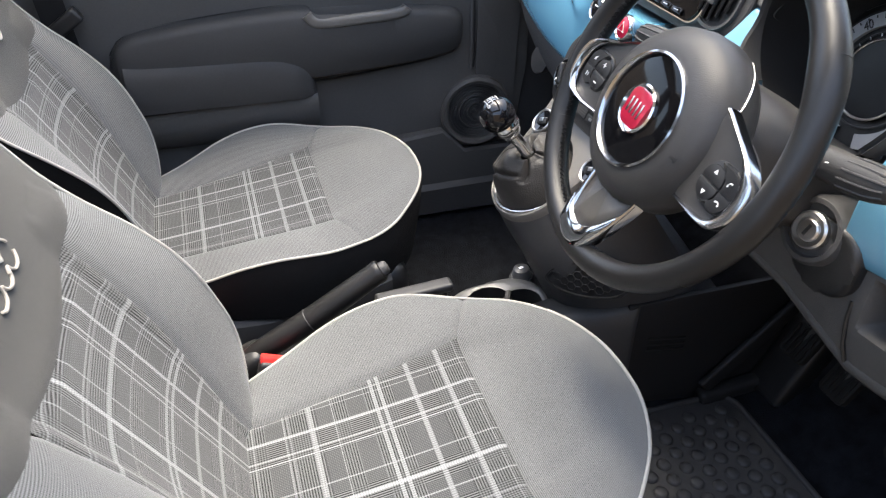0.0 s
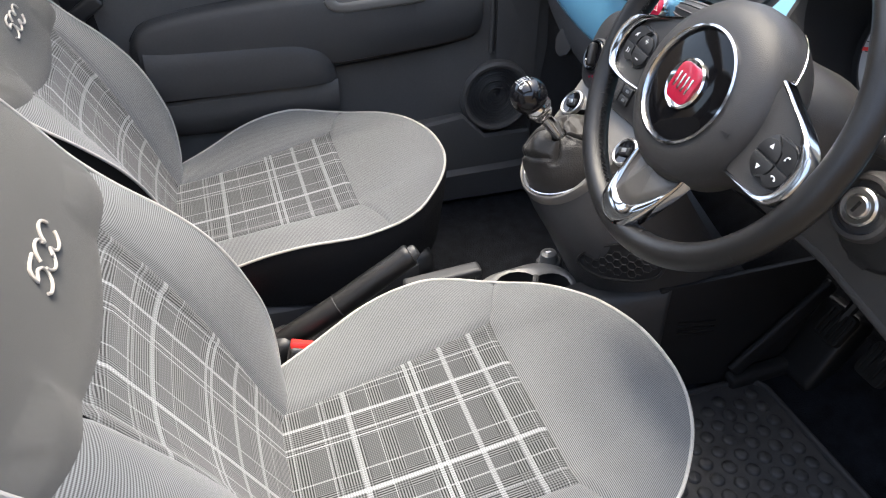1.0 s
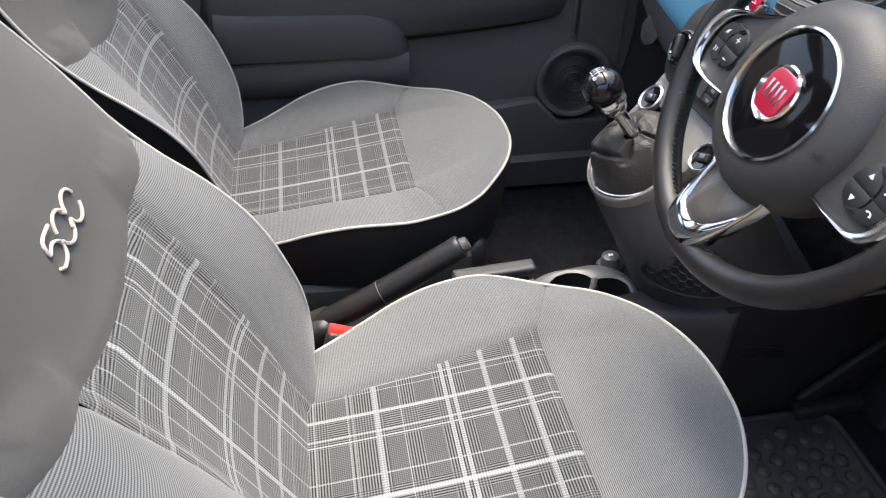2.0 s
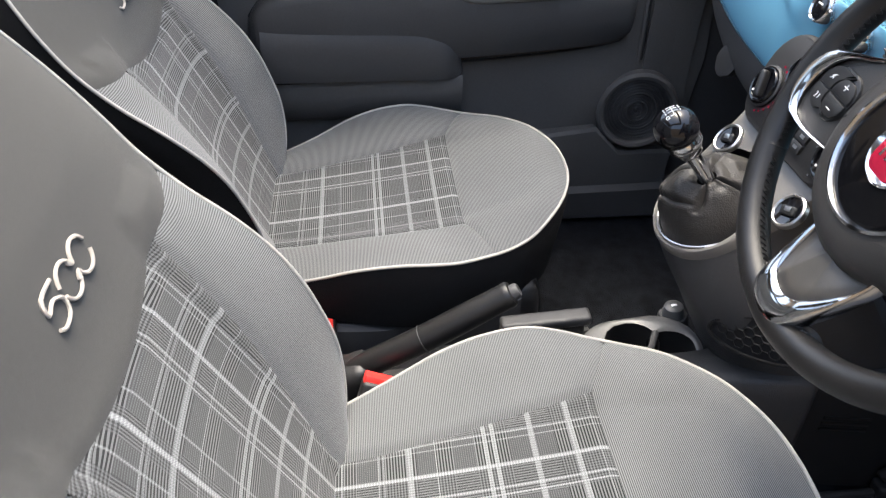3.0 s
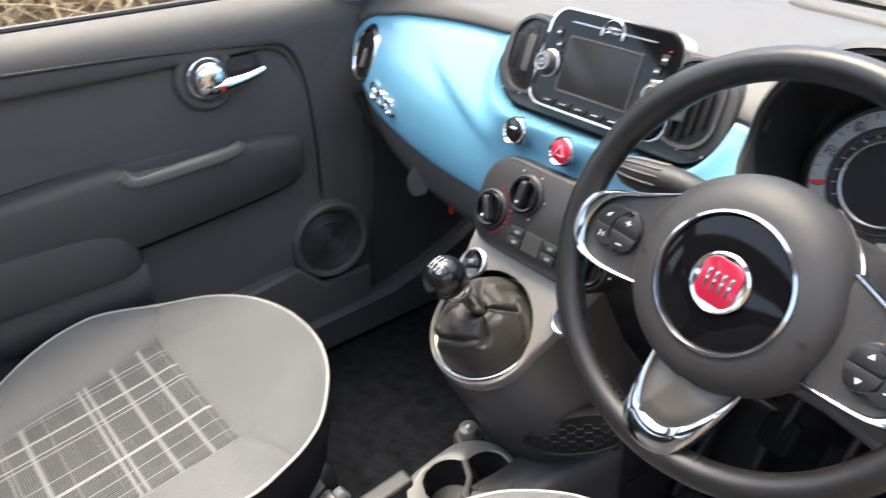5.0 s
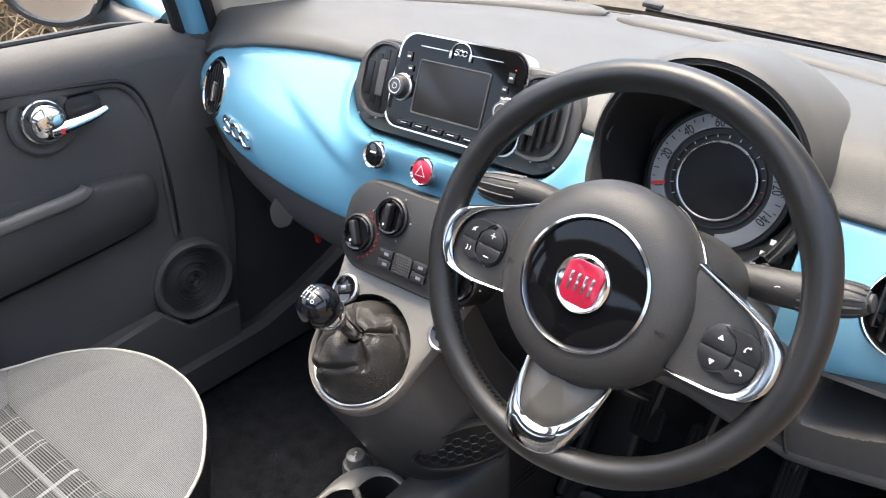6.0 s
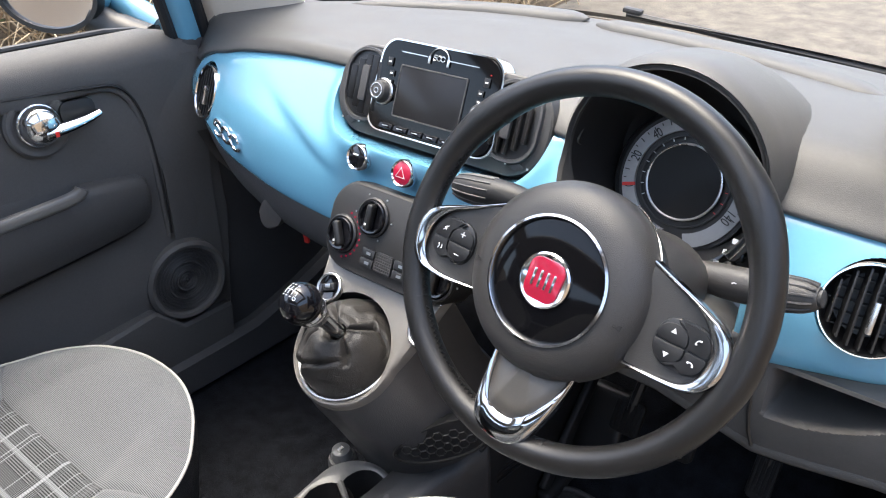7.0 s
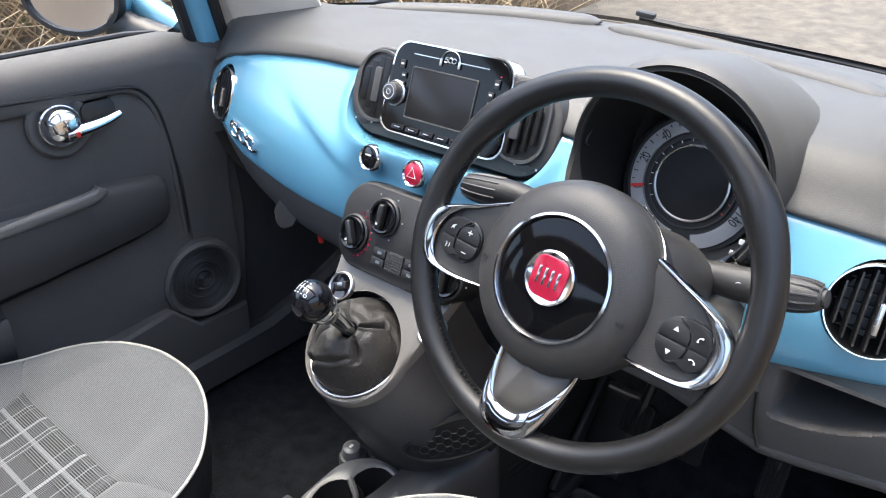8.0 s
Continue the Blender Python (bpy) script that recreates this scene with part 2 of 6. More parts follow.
def add_loft(bm, rings, closed=True, cap=(True, True)):
    vs = [[bm.verts.new(tuple(p)) for p in r] for r in rings]
    n = len(vs[0])
    for a, b in zip(vs, vs[1:]):
        for i in range(n if closed else n - 1):
            j = (i + 1) % n
            bm.faces.new((a[i], a[j], b[j], b[i]))
    if closed and cap[0]:
        bm.faces.new(vs[0][::-1])
    if closed and cap[1]:
        bm.faces.new(vs[-1])
    return bm


def loft(rings, closed=True, cap=(True, True)):
    return add_loft(bmesh.new(), rings, closed, cap)


def sheet(f, nu, nv, uvf=None):
    """A grid f(a, b), a and b from 0 to 1, with a UV map in metres if wanted."""
    bm = bmesh.new()
    vs = [[bm.verts.new(tuple(f(i / nu, j / nv))) for j in range(nv + 1)] for i in range(nu + 1)]
    lay = bm.loops.layers.uv.new("UVMap") if uvf else None
    for i in range(nu):
        for j in range(nv):
            quad = ((i, j), (i + 1, j), (i + 1, j + 1), (i, j + 1))
            fc = bm.faces.new([vs[a][b] for a, b in quad])
            if uvf:
                for lp, (a, b) in zip(fc.loops, quad):
                    lp[lay].uv = uvf(a / nu, b / nv)
    return bm


def add_tube(bm, pts, r, n=10, closed=False, flat=1.0):
    pts = [Vector(p) for p in pts]
    rad = r if isinstance(r, (list, tuple)) else [r] * len(pts)
    m = len(pts)
    rings = []
    up = None
    for i, p in enumerate(pts):
        a = pts[(i - 1) % m] if closed or i else pts[0]
        b = pts[(i + 1) % m] if closed or i < m - 1 else pts[-1]
        d = (b - a).normalized()
        if up is None:
            up = d.orthogonal().normalized()
        up = (up - d * up.dot(d)).normalized()
        side = d.cross(up)
        rings.append([p + (up * math.cos(t) * flat + side * math.sin(t)) * rad[i] for t in (2 * math.pi * k / n for k in range(n))])
    if closed:
        rings.append(rings[0])
        add_loft(bm, rings, cap=(False, False))
        bmesh.ops.remove_doubles(bm, verts=bm.verts, dist=1e-6)
    else:
        add_loft(bm, rings)
    return bm


def tube(pts, r, n=10, closed=False, flat=1.0):
    return add_tube(bmesh.new(), pts, r, n, closed, flat)


def rbox(centre, size, bevel=0.004, turn=(0, 0, 0), seg=2):
    bm = bmesh.new()
    bmesh.ops.create_cube(bm, size=1)
    bm.transform(Matrix.Diagonal((*size, 1)))
    if bevel:
        bmesh.ops.bevel(bm, geom=bm.edges[:], offset=min(bevel, min(size) * 0.45), segments=seg, profile=0.6, affect="EDGES")
    bm.transform(pose(*centre, *turn))
    return bm


def basis(origin, z, x=(1, 0, 0)):
    z = Vector(z).normalized()
    x = Vector(x)
    x = (x - z * x.dot(z)).normalized()
    y = z.cross(x)
    m = Matrix((x, y, z)).transposed().to_4x4()
    m.translation = origin
    return m


def lathe(profile, m, n=48):
    """Turn a profile of (radius, height) about the axis of m."""
    bm = bmesh.new()
    rings = []
    for r, h in profile:
        rings.append([Vector((max(r, 1e-5) * math.cos(t), max(r, 1e-5) * math.sin(t), h)) for t in (2 * math.pi * k / n for k in range(n))])
    add_loft(bm, rings, cap=(False, False))
    bmesh.ops.remove_doubles(bm, verts=bm.verts, dist=3e-5)
    bm.transform(m)
    return bm


def torus(m, big, small, n=64, k=10):
    pts = [(big * math.cos(t), big * math.sin(t), 0) for t in (2 * math.pi * i / n for i in range(n))]
    bm = tube(pts, small, k, closed=True)
    bm.transform(m)
    return bm


def slab(outline, m, depth, bevel=0.002, seg=2):
    """A plate with that outline in the plane of m, its face at height 0 and its back at -depth."""
    bm = bmesh.new()
    top = [bm.verts.new((x, y, 0)) for x, y in outline]
    low = [bm.verts.new((x, y, -depth)) for x, y in outline]
    bm.faces.new(top)
    bm.faces.new(low[::-1])
    n = len(top)
    rim = []
    for i in range(n):
        j = (i + 1) % n
        bm.faces.new((top[j], top[i], low[i], low[j]))
        rim.append(bm.edges.get((top[i], top[j])))
    if bevel:
        bmesh.ops.bevel(bm, geom=rim, offset=bevel, segments=seg, profile=0.5, affect="EDGES", clamp_overlap=True)
    bm.transform(m)
    return bm


def rounded(w, h, r, n=6, cx=0, cy=0):
    """The outline of a rectangle with round corners."""
    out = []
    for sx, sy, a0 in ((1, 1, 0), (-1, 1, 90), (-1, -1, 180), (1, -1, 270)):
        for k in range(n + 1):
            a = radians(a0 + 90 * k / n)
            out.append((cx + sx * (w / 2 - r) + r * math.cos(a), cy + sy * (h / 2 - r) + r * math.sin(a)))
    return out


def oval(w, h, n=40, cx=0, cy=0):
    return [(cx + w / 2 * math.cos(2 * math.pi * k / n), cy + h / 2 * math.sin(2 * math.pi * k / n)) for k in range(n)]


def ribbon(path, widths, m, rise=0.0055):
    """A band with a domed top that follows a flat path."""
    rings = []
    n = len(path)
    for i, (x, y) in enumerate(path):
        a, b = path[max(0, i - 1)], path[min(n - 1, i + 1)]
        dx, dy = b[0] - a[0], b[1] - a[1]
        ln = math.hypot(dx, dy)
        nx, ny = -dy / ln, dx / ln
        w = widths[i] / 2
        rings.append([m @ Vector((x + nx * w * f, y + ny * w * f, z)) for f, z in ((-1, -0.010), (-1, -0.0012), (-0.8, rise * 0.55), (-0.3, rise), (0.3, rise), (0.8, rise * 0.55), (1, -0.0012), (1, -0.010))])
    return loft(rings)


def chrome_band(outer, inner, height, m):
    """A bright band between two open edges, domed across, at a height for each step."""
    rings = []
    for (a, b), (c, d), h in zip(outer, inner, height):
        rings.append([m @ Vector((a + (c - a) * f, b + (d - b) * f, h + z)) for f, z in ((0, -0.014), (0, -0.0020), (0.10, 0.0004), (0.35, 0.0016), (0.7, 0.0006), (0.92, -0.0010), (1, -0.0030), (1, -0.014))])
    return loft(rings)


def frame_plate(outer, inner, m, depth, bevel=0.0015):
    """A ring between two outlines with the same number of points."""
    bm = bmesh.new()
    ring = lambda pts, z: [(x, y, z) for x, y in pts]
    add_loft(bm, [ring(outer, -depth), ring(outer, -bevel), ring([(a + (c - a) * 0.15, b + (d - b) * 0.15) for (a, b), (c, d) in zip(outer, inner)], 0),
                  ring([(a + (c - a) * 0.85, b + (d - b) * 0.85) for (a, b), (c, d) in zip(outer, inner)], 0), ring(inner, -bevel), ring(inner, -depth), ring(outer, -depth)], cap=(False, False))
    bmesh.ops.remove_doubles(bm, verts=bm.verts, dist=1e-6)
    bm.transform(m)
    return bm


def strokes_mark(w):
    """The strokes of the rounded figure mark, w wide: a hooked figure and two linked rings."""
    s = w / 3.3
    hook = [(1.0, 1.0), (0.25, 0.95), (0.1, 0.5), (0.55, 0.62), (0.95, 0.35), (0.8, -0.05), (0.3, -0.15), (0.05, 0.0)]
    arcs = []
    for cx in (1.60, 2.70):
        for a0, a1 in ((165, 20), (195, 340)):
            arcs.append([(cx + 0.55 * math.cos(radians(d)), 0.42 + 0.55 * math.sin(radians(d))) for d in np.linspace(a0, a1, 10)])
    arcs[2] = [(1.95, 0.74), (2.05, 0.62)] + arcs[2]
    arcs[3] = [(1.95, 0.10), (2.05, 0.22)] + arcs[3]
    return [[((x - 1.65) * s, (y - 0.42) * s) for x, y in c] for c in (hook, *arcs)]


# ---- the place outside ----
GROUND = -0.42
FLOOR = -0.085


def build_outside():
    bm = bmesh.new()
    bmesh.ops.create_grid(bm, x_segments=60, y_segments=60, size=150)
    bm.transform(Matrix.Translation((0, 60, GROUND)))
    single("ground", bm, ASPHALT, "grey-brown worn asphalt lane strewn with grit", "ground", kind="structure")
    rng = random.Random(4)

    # drawn out in height and length to block sky reflections in the radio
    def bank(a, b):
        y = -14 + 34 * b
        x = -2.1 - 4.2 * a
        h = (math.sin(min(1, a * 1.6) * math.pi / 2)) * 2.4
        h += 0.14 * noise.noise((x * 1.5, y * 1.5, 3)) + 0.05 * noise.noise((x * 6, y * 6, 1))
        return (x, y, GROUND - 0.03 + max(0, h))

    single("verge_bank", sheet(bank, 24, 130), EARTH, "brown earth bank covered with leaf litter", "bank", kind="structure")

    # unseen bank, added to cut low sky light through the driver's doorway
    def blocking_bank(a, b):
        x, y, z = bank(a, b)
        return (0.55 - x, y, GROUND - 0.03 + (z - GROUND + 0.03) * 1.35)
    single("light_blocking_bank", sheet(blocking_bank, 24, 130), EARTH, "unseen brown earth bank added to block sky light from the open door side", "bank", kind="structure")
    bm = bmesh.new()
    for k in range(5200):
        y = rng.uniform(-1.0, 9) if k < 900 else rng.uniform(-0.8, 3.6)
        a = rng.uniform(0.0, 0.8) if k < 900 else rng.uniform(0.0, 0.45)
        x0, y0, z0 = bank(a, (y + 14) / 34)
        turn = rng.uniform(0, 2 * math.pi)
        ln = rng.uniform(0.35, 1.1)
        lift = rng.uniform(0.05, 0.5)
        pts = []
        for j in range(5):
            t = j / 4
            pts.append((x0 + math.cos(turn) * ln * t + rng.uniform(-.04, .04), y0 + math.sin(turn) * ln * t + rng.uniform(-.04, .04), z0 + 0.02 + lift * math.sin(math.pi * t * 0.85) + rng.uniform(-.03, .03)))
        r = rng.uniform(0.003, 0.008) if k < 900 else rng.uniform(0.002, 0.006)
        add_tube(bm, pts, [r, r, r * .85, r * .7, r * .4], 4)
    single("dry_brambles", bm, TWIG, "tangle of dry brown bramble stems on a bank", "brambles", kind="stuff")
    bm = bmesh.new()
    for _ in range(900):
        y = rng.uniform(-1.0, 9)
        x0, y0, z0 = bank(rng.uniform(0.0, 0.9), (y + 14) / 34)
        s = rng.uniform(0.015, 0.05)
        m = pose(x0, y0, z0 + rng.uniform(0.0, 0.25), rng.uniform(-70, 70), rng.uniform(-70, 70), rng.uniform(0, 360))
        vs = [bm.verts.new(m @ Vector(p)) for p in ((0, -s, 0), (s * .5, 0, s * .15), (0, s, 0), (-s * .5, 0, s * .15))]
        bm.faces.new((vs[0], vs[1], vs[2]))
        bm.faces.new((vs[0], vs[2], vs[3]))
    single("old_leaves", bm, LEAF, "scattered old green-brown leaves among bramble stems", "leaves", kind="stuff")


build_outside()


# ---- the car's shell ----
def dash_back(x):
    """Where the top of the dashboard meets the windscreen."""
    return 0.692 - (0.12 if x > 0 else 0.45) * x * x


def build_shell():
    def floor_at(a, b):
        x, y = -0.72 + 1.44 * a, -1.35 + 2.1 * b
        z = FLOOR + 0.115 * math.exp(-(x / 0.13) ** 4) * min(1, max(0, (0.35 - y) / 0.2)) + max(0, y - 0.45) * 0.75
        return (x, y, z + 0.002 * noise.noise((x * 40, y * 40, 0)))

    single("floor", sheet(floor_at, 72, 90), CARPET, "black carpet on the car floor", "carpet", kind="structure")
    # under-body that closes the floor
    single("underbody", rbox((0, -0.3, -0.295), (1.5, 2.2, 0.25), 0.01), BLACKPLASTIC, "black car underbody", "underbody", kind="structure")
    # bulkhead in front of the feet
    single("wall_front", rbox((0, 0.76, 0.14), (1.44, 0.03, 0.7), 0.01), CARPET, "black felt bulkhead ahead of the footwells", "wall", kind="structure")
    single("wall_rear", rbox((0, -1.5, 0.3), (1.44, 0.04, 1.5), 0.01), PLASTIC, "dark grey rear cabin wall", "wall", kind="structure")
    # rear side trim behind the passenger door
    single("wall_left", rbox((-0.69, -1.14, 0.2), (0.06, 0.70, 0.98), 0.02), DOORSKIN, "grey plastic rear side trim", "wall", kind="structure")
    single("wall_right", rbox((0.69, -1.2, 0.2), (0.06, 0.58, 0.98), 0.02), DOORSKIN, "grey plastic rear side trim by the open doorway", "wall", kind="structure")
    for s, nm in ((-1, "left"), (1, "right")):
        # unseen panels, added dark to keep bright reflections off the radio
        single("rear_blocker_" + nm, rbox((s * 0.66, -1.36, 0.88), (0.05, 0.30, 0.50), 0.02), PLASTIC, "unseen dark panel added at the rear quarter to block light and reflections", "panel", kind="structure")
        single("sill_" + nm, rbox((s * 0.70, -0.1, -0.10), (0.12, 1.5, 0.16), 0.02), PLASTIC, "dark plastic door sill plate", "sill", kind="structure")

    # roof, arched, with a lining
    def roof(a, b):
        x, y = -0.56 + 1.12 * a, 0.02 - 1.5 * b
        return (x, y, 1.16 - 0.10 * (x / 0.56) ** 4 - 0.05 * (b - 0.4) ** 2)
    bm = sheet(roof, 28, 30)
    # opening and pane are added, to bring sky light down onto the seats
    bmesh.ops.delete(bm, geom=[f for f in bm.faces if abs(f.calc_center_median().x) < 0.44 and -0.88 < f.calc_center_median().y < -0.10], context="FACES")
    ob = single("ceiling", bm, ROOFCLOTH, "pale cloth roof lining round an opening added for light", "ceiling", kind="structure")
    pane = single("roof_light_pane", sheet(lambda a, b: Vector(roof(0.09 + 0.82 * a, 0.06 + 0.56 * b)) + Vector((0, 0, 0.014)), 14, 12), GLASS, "clear unseen roof pane added to let sky light in", "glass roof", kind="structure")
    pane.visible_shadow = False
    md = ob.modifiers.new("thick", "SOLIDIFY")
    md.thickness, md.offset = 0.03, 1
    for s, nm in ((-1, "left"), (1, "right")):
        single("kick_panel_" + nm, rbox((s * 0.655, 0.52 if s < 0 else 0.54, 0.26), (0.04, 0.52 if s < 0 else 0.44, 0.80), 0.01), PLASTIC, "dark plastic kick panel beside the footwell", "panel", kind="structure")
    # windscreen pillars: body colour outside, trim inside
    for s, nm in ((-1, "left"), (1, "right")):
        foot, head = Vector((s * 0.675, 0.308, 0.60)), Vector((s * 0.575, 0.14, 1.13))
        bm = bmesh.new()
        rings = []
        for k in range(9):
            t = k / 8
            p = foot.lerp(head, t)
            w, d = 0.028, 0.035 - 0.012 * t
            rings.append([p + Vector((s * (w * math.cos(q)), d * math.sin(q), 0)) for q in (2 * math.pi * i / 14 for i in range(14))])
        add_loft(bm, rings)
        pil = thing("pillar_" + nm, (s * 0.675, 0.275, 0.60), "body-coloured blue windscreen pillar with pale inner trim", "pillar", kind="structure")
        part("post", bm, BLUE, pil, "pale blue painted post")
        bm = bmesh.new()
        rings = []
        for k in range(9):
            t = k / 8
            p = foot.lerp(head, t) + Vector((-s * 0.006, 0.080, 0.02))
            rings.append([p + Vector((s * 0.040 * math.cos(q), 0.045 * math.sin(q), 0)) for q in (2 * math.pi * i / 14 for i in range(14))])
        add_loft(bm, rings)
        part("inner_trim", bm, ROOFCLOTH, pil, "pale grey pillar trim")
        foot_trim = []
        for k in range(7):
            t = k / 6
            a0, b0 = Vector((s * 0.625, 0.350, 0.64)).lerp(Vector((s * 0.575, 0.18, 1.08)), t), Vector((s * 0.515, 0.487, 0.66)).lerp(Vector((s * 0.505, 0.27, 1.08)), t)
            mid = a0.lerp(b0, 0.5) + Vector((-s * 0.012, -0.012, 0))
            foot_trim.append([a0, a0.lerp(mid, 0.5) + Vector((-s * 0.004, -0.004, 0)), mid, mid.lerp(b0, 0.5) + Vector((-s * 0.004, -0.004, 0)), b0, b0 + Vector((s * 0.012, 0.012, 0)), mid + Vector((s * 0.02, 0.02, 0)), a0 + Vector((s * 0.012, 0.012, 0))])
        part("trim_foot", loft(foot_trim), ROOFCLOTH, pil, "pale flared foot of the trim")
        part("seal", tube([foot.lerp(head, k / 6) + Vector((-s * 0.022, 0.028, 0.0)) for k in range(7)], 0.012, 8), BLACKPLASTIC, pil, "black rubber door seal")
        part("rear_seal", tube([foot.lerp(head, k / 6) + Vector((-s * 0.010, -0.036, 0.0)) for k in range(7)], 0.011, 8), BLACKPLASTIC, pil, "black rubber window seal")
    # cant rails over the doors
    for s, nm in ((-1, "left"), (1, "right")):
        pts = [(s * 0.56, 0.02 - 1.5 * k / 8, 1.10 - 0.02 * abs(k - 3) / 4) for k in range(9)]
        single("roof_rail_" + nm, tube(pts, 0.035, 12), ROOFCLOTH, "pale roof rail over the door", "rail", kind="structure")
    for s, nm in ((-1, "left"), (1, "right")):
        pts = [(s * (0.67 - 0.11 * k / 6), -0.84 - 0.05 * k / 6, 0.55 + 0.55 * k / 6) for k in range(7)]
        single("door_pillar_" + nm, tube(pts, 0.05, 12), PLASTIC, "dark plastic door pillar trim", "pillar", kind="structure")

    # windscreen with its dark lower band and the wiper outside
    def screen(a, b):
        q = 2 * a - 1
        x = q * (0.66 - 0.11 * b)
        y0 = dash_back(x) + 0.012
        return (x, y0 + (0.03 - 0.03 * q * q - y0) * b, 0.712 - 0.024 * q * q + (1.125 - 0.04 * q * q - 0.712 + 0.024 * q * q) * b + 0.05 * math.sin(math.pi * b) )
    ws = thing("window_1", (0, 0.66, 0.70), "clear curved windscreen with a black lower band", "windscreen", kind="structure")
    bm = sheet(screen, 30, 16)
    ob = part("pane", bm, GLASS, ws, "clear curved glass")
    ob.visible_shadow = False
    part("lower_band", sheet(lambda a, b: Vector(screen(a, 0.016 * b - 0.014)) + Vector((0, 0.006, 0.004)), 30, 2), BLACKPLASTIC, ws, "black ceramic band")
    wiper = thing("windscreen_wiper", (0.2, 0.70, 0.73), "black wiper arm and blade outside the windscreen", "wiper")
    blade = [Vector((x, dash_back(x) + 0.022, 0.719 - 0.05 * (x - 0.03))) for x in np.linspace(0.03, 0.52, 15)]
    part("blade", tube(blade, 0.0045, 6), BLACKPLASTIC, wiper, "black rubber blade")
    part("arm", tube([p + Vector((0.02, 0.02, -0.022)) for p in blade[5:]], 0.007, 8), BLACKPLASTIC, wiper, "black metal arm")
    part("clip", rbox(blade[0] + Vector((0.01, 0.0, 0.005)), (0.036, 0.010, 0.007), 0.003, (0, 4, 0)), GRIP, wiper)
    # rear bench, dark, behind the front seats
    bench = thing("rear_seat", (0, -1.2, FLOOR), "dark rear bench seat behind the front seats", "seat")
    part("cushion", rbox((0, -1.16, 0.13), (1.1, 0.42, 0.16), 0.04, seg=4), SEATSIDE, bench)
    part("backrest", rbox((0, -1.41, 0.42), (1.1, 0.12, 0.55), 0.04, (-15, 0, 0), 4), SEATSIDE, bench)


build_shell()


# ---- passenger door ----
def build_door():
    X = -0.640
    door = thing("passenger_door", (-0.66, -0.25, 0.0), "closed dark grey plastic car door with armrest and chrome handle", "car door")

    # main card, gently domed, under the seam line
    def card(a, b):
        y = -0.84 + 1.11 * a
        z = -0.02 + 0.66 * b
        bulge = 0.010 * math.exp(-((z - 0.50) / 0.10) ** 2)
        mound = 0.017 * math.exp(-(((y - 0.10) / 0.10) ** 2 + ((z - 0.22) / 0.09) ** 2))
        x = X + bulge + mound + 0.004 * math.sin(y * 5)
        if y > 0.17:
            x += (y - 0.17) * 0.12
        return (x, y, z)
    ob = part("door_card", sheet(card, 80, 50), DOORSKIN, door, "dark grey grained door card")
    part("outer_skin", rbox((-0.715, -0.28, 0.20), (0.05, 1.12, 0.90), 0.02), BLUE, door, "pale blue painted outer skin")
    part("door_core", rbox((-0.672, -0.285, 0.30), (0.04, 1.09, 0.68), 0.01), BLACKPLASTIC, door)

    # upper roll below the window, ends in a rounded front corner
    def roll(a, b):
        y = -0.84 + 1.13 * a
        top = 0.686 - 0.26 * max(0, y - 0.205)
        f = min(1.0, max(0.0, (y - 0.125) / 0.03))
        prof = spline([(-0.690, top - 0.004), (-0.672, top + 0.001), (-0.650, top - 0.006), (-0.632, top - 0.022), (-0.624, top - 0.045), (-0.624, top - 0.065), (-0.629 + 0.003 * f, top - 0.080 - 0.05 * f), (-0.640 + 0.0125 * f, top - 0.084 - 0.14 * f)], 3)
        k = b * (len(prof) - 1)
        i = min(int(k), len(prof) - 2)
        p = prof[i] + (prof[i + 1] - prof[i]) * (k - i)
        return (p[0], y, p[1])
    part("window_ledge", sheet(roll, 40, 21), DOORSKIN, door, "soft grey ledge under the window")
    # fixed front end of the door trim ahead of the seam
    outline = [(0.160, 0.540), (0.29, 0.55), (0.30, 0.30), (0.27, 0.02), (0.17, 0.02), (0.172, 0.40), (0.168, 0.50)]
    m = Matrix(((0, 0, 1, X + 0.012), (1, 0, 0, 0), (0, 1, 0, 0), (0, 0, 0, 1)))
    part("front_trim", slab(outline, m, 0.02, 0.006, 3), DOORSKIN, door, "grey trim ahead of the seam")
    # raised panel lip following the seam
    seam = spline([(-0.84, 0.655), (-0.5, 0.647), (-0.2, 0.636), (-0.078, 0.629), (0.05, 0.619), (0.109, 0.610), (0.142, 0.572), (0.158, 0.50), (0.164, 0.40), (0.165, 0.30)], 6)
    part("seam", tube([(X + 0.0125 + 0.0042 * min(1, max(0, (0.135 - y) / 0.04)), y, z) for y, z in seam], 0.0028, 6), BLACKPLASTIC, door, "dark seam line")
    part("seam_lip", tube([(X + 0.008, y - 0.004, z - 0.006) for y, z in seam], 0.006, 8), DOORSKIN, door)

    # armrest with a pull recess
    top_z = table([(-0.612, 0.365), (-0.603, 0.400), (-0.58, 0.428), (-0.53, 0.444), (-0.40, 0.460), (-0.218, 0.470), (0.0, 0.457), (0.08, 0.448), (0.112, 0.442), (0.128, 0.434), (0.136, 0.422)])
    low_z = table([(-0.612, 0.335), (-0.603, 0.300), (-0.58, 0.287), (-0.53, 0.285), (-0.40, 0.292), (-0.205, 0.300), (0.0, 0.318), (0.08, 0.329), (0.115, 0.338), (0.128, 0.347), (0.136, 0.362)])
    proud = table([(-0.612, 0.005), (-0.600, 0.022), (-0.57, 0.034), (-0.30, 0.042), (0.0, 0.040), (0.10, 0.034), (0.128, 0.026), (0.138, 0.010)])
    rings = []
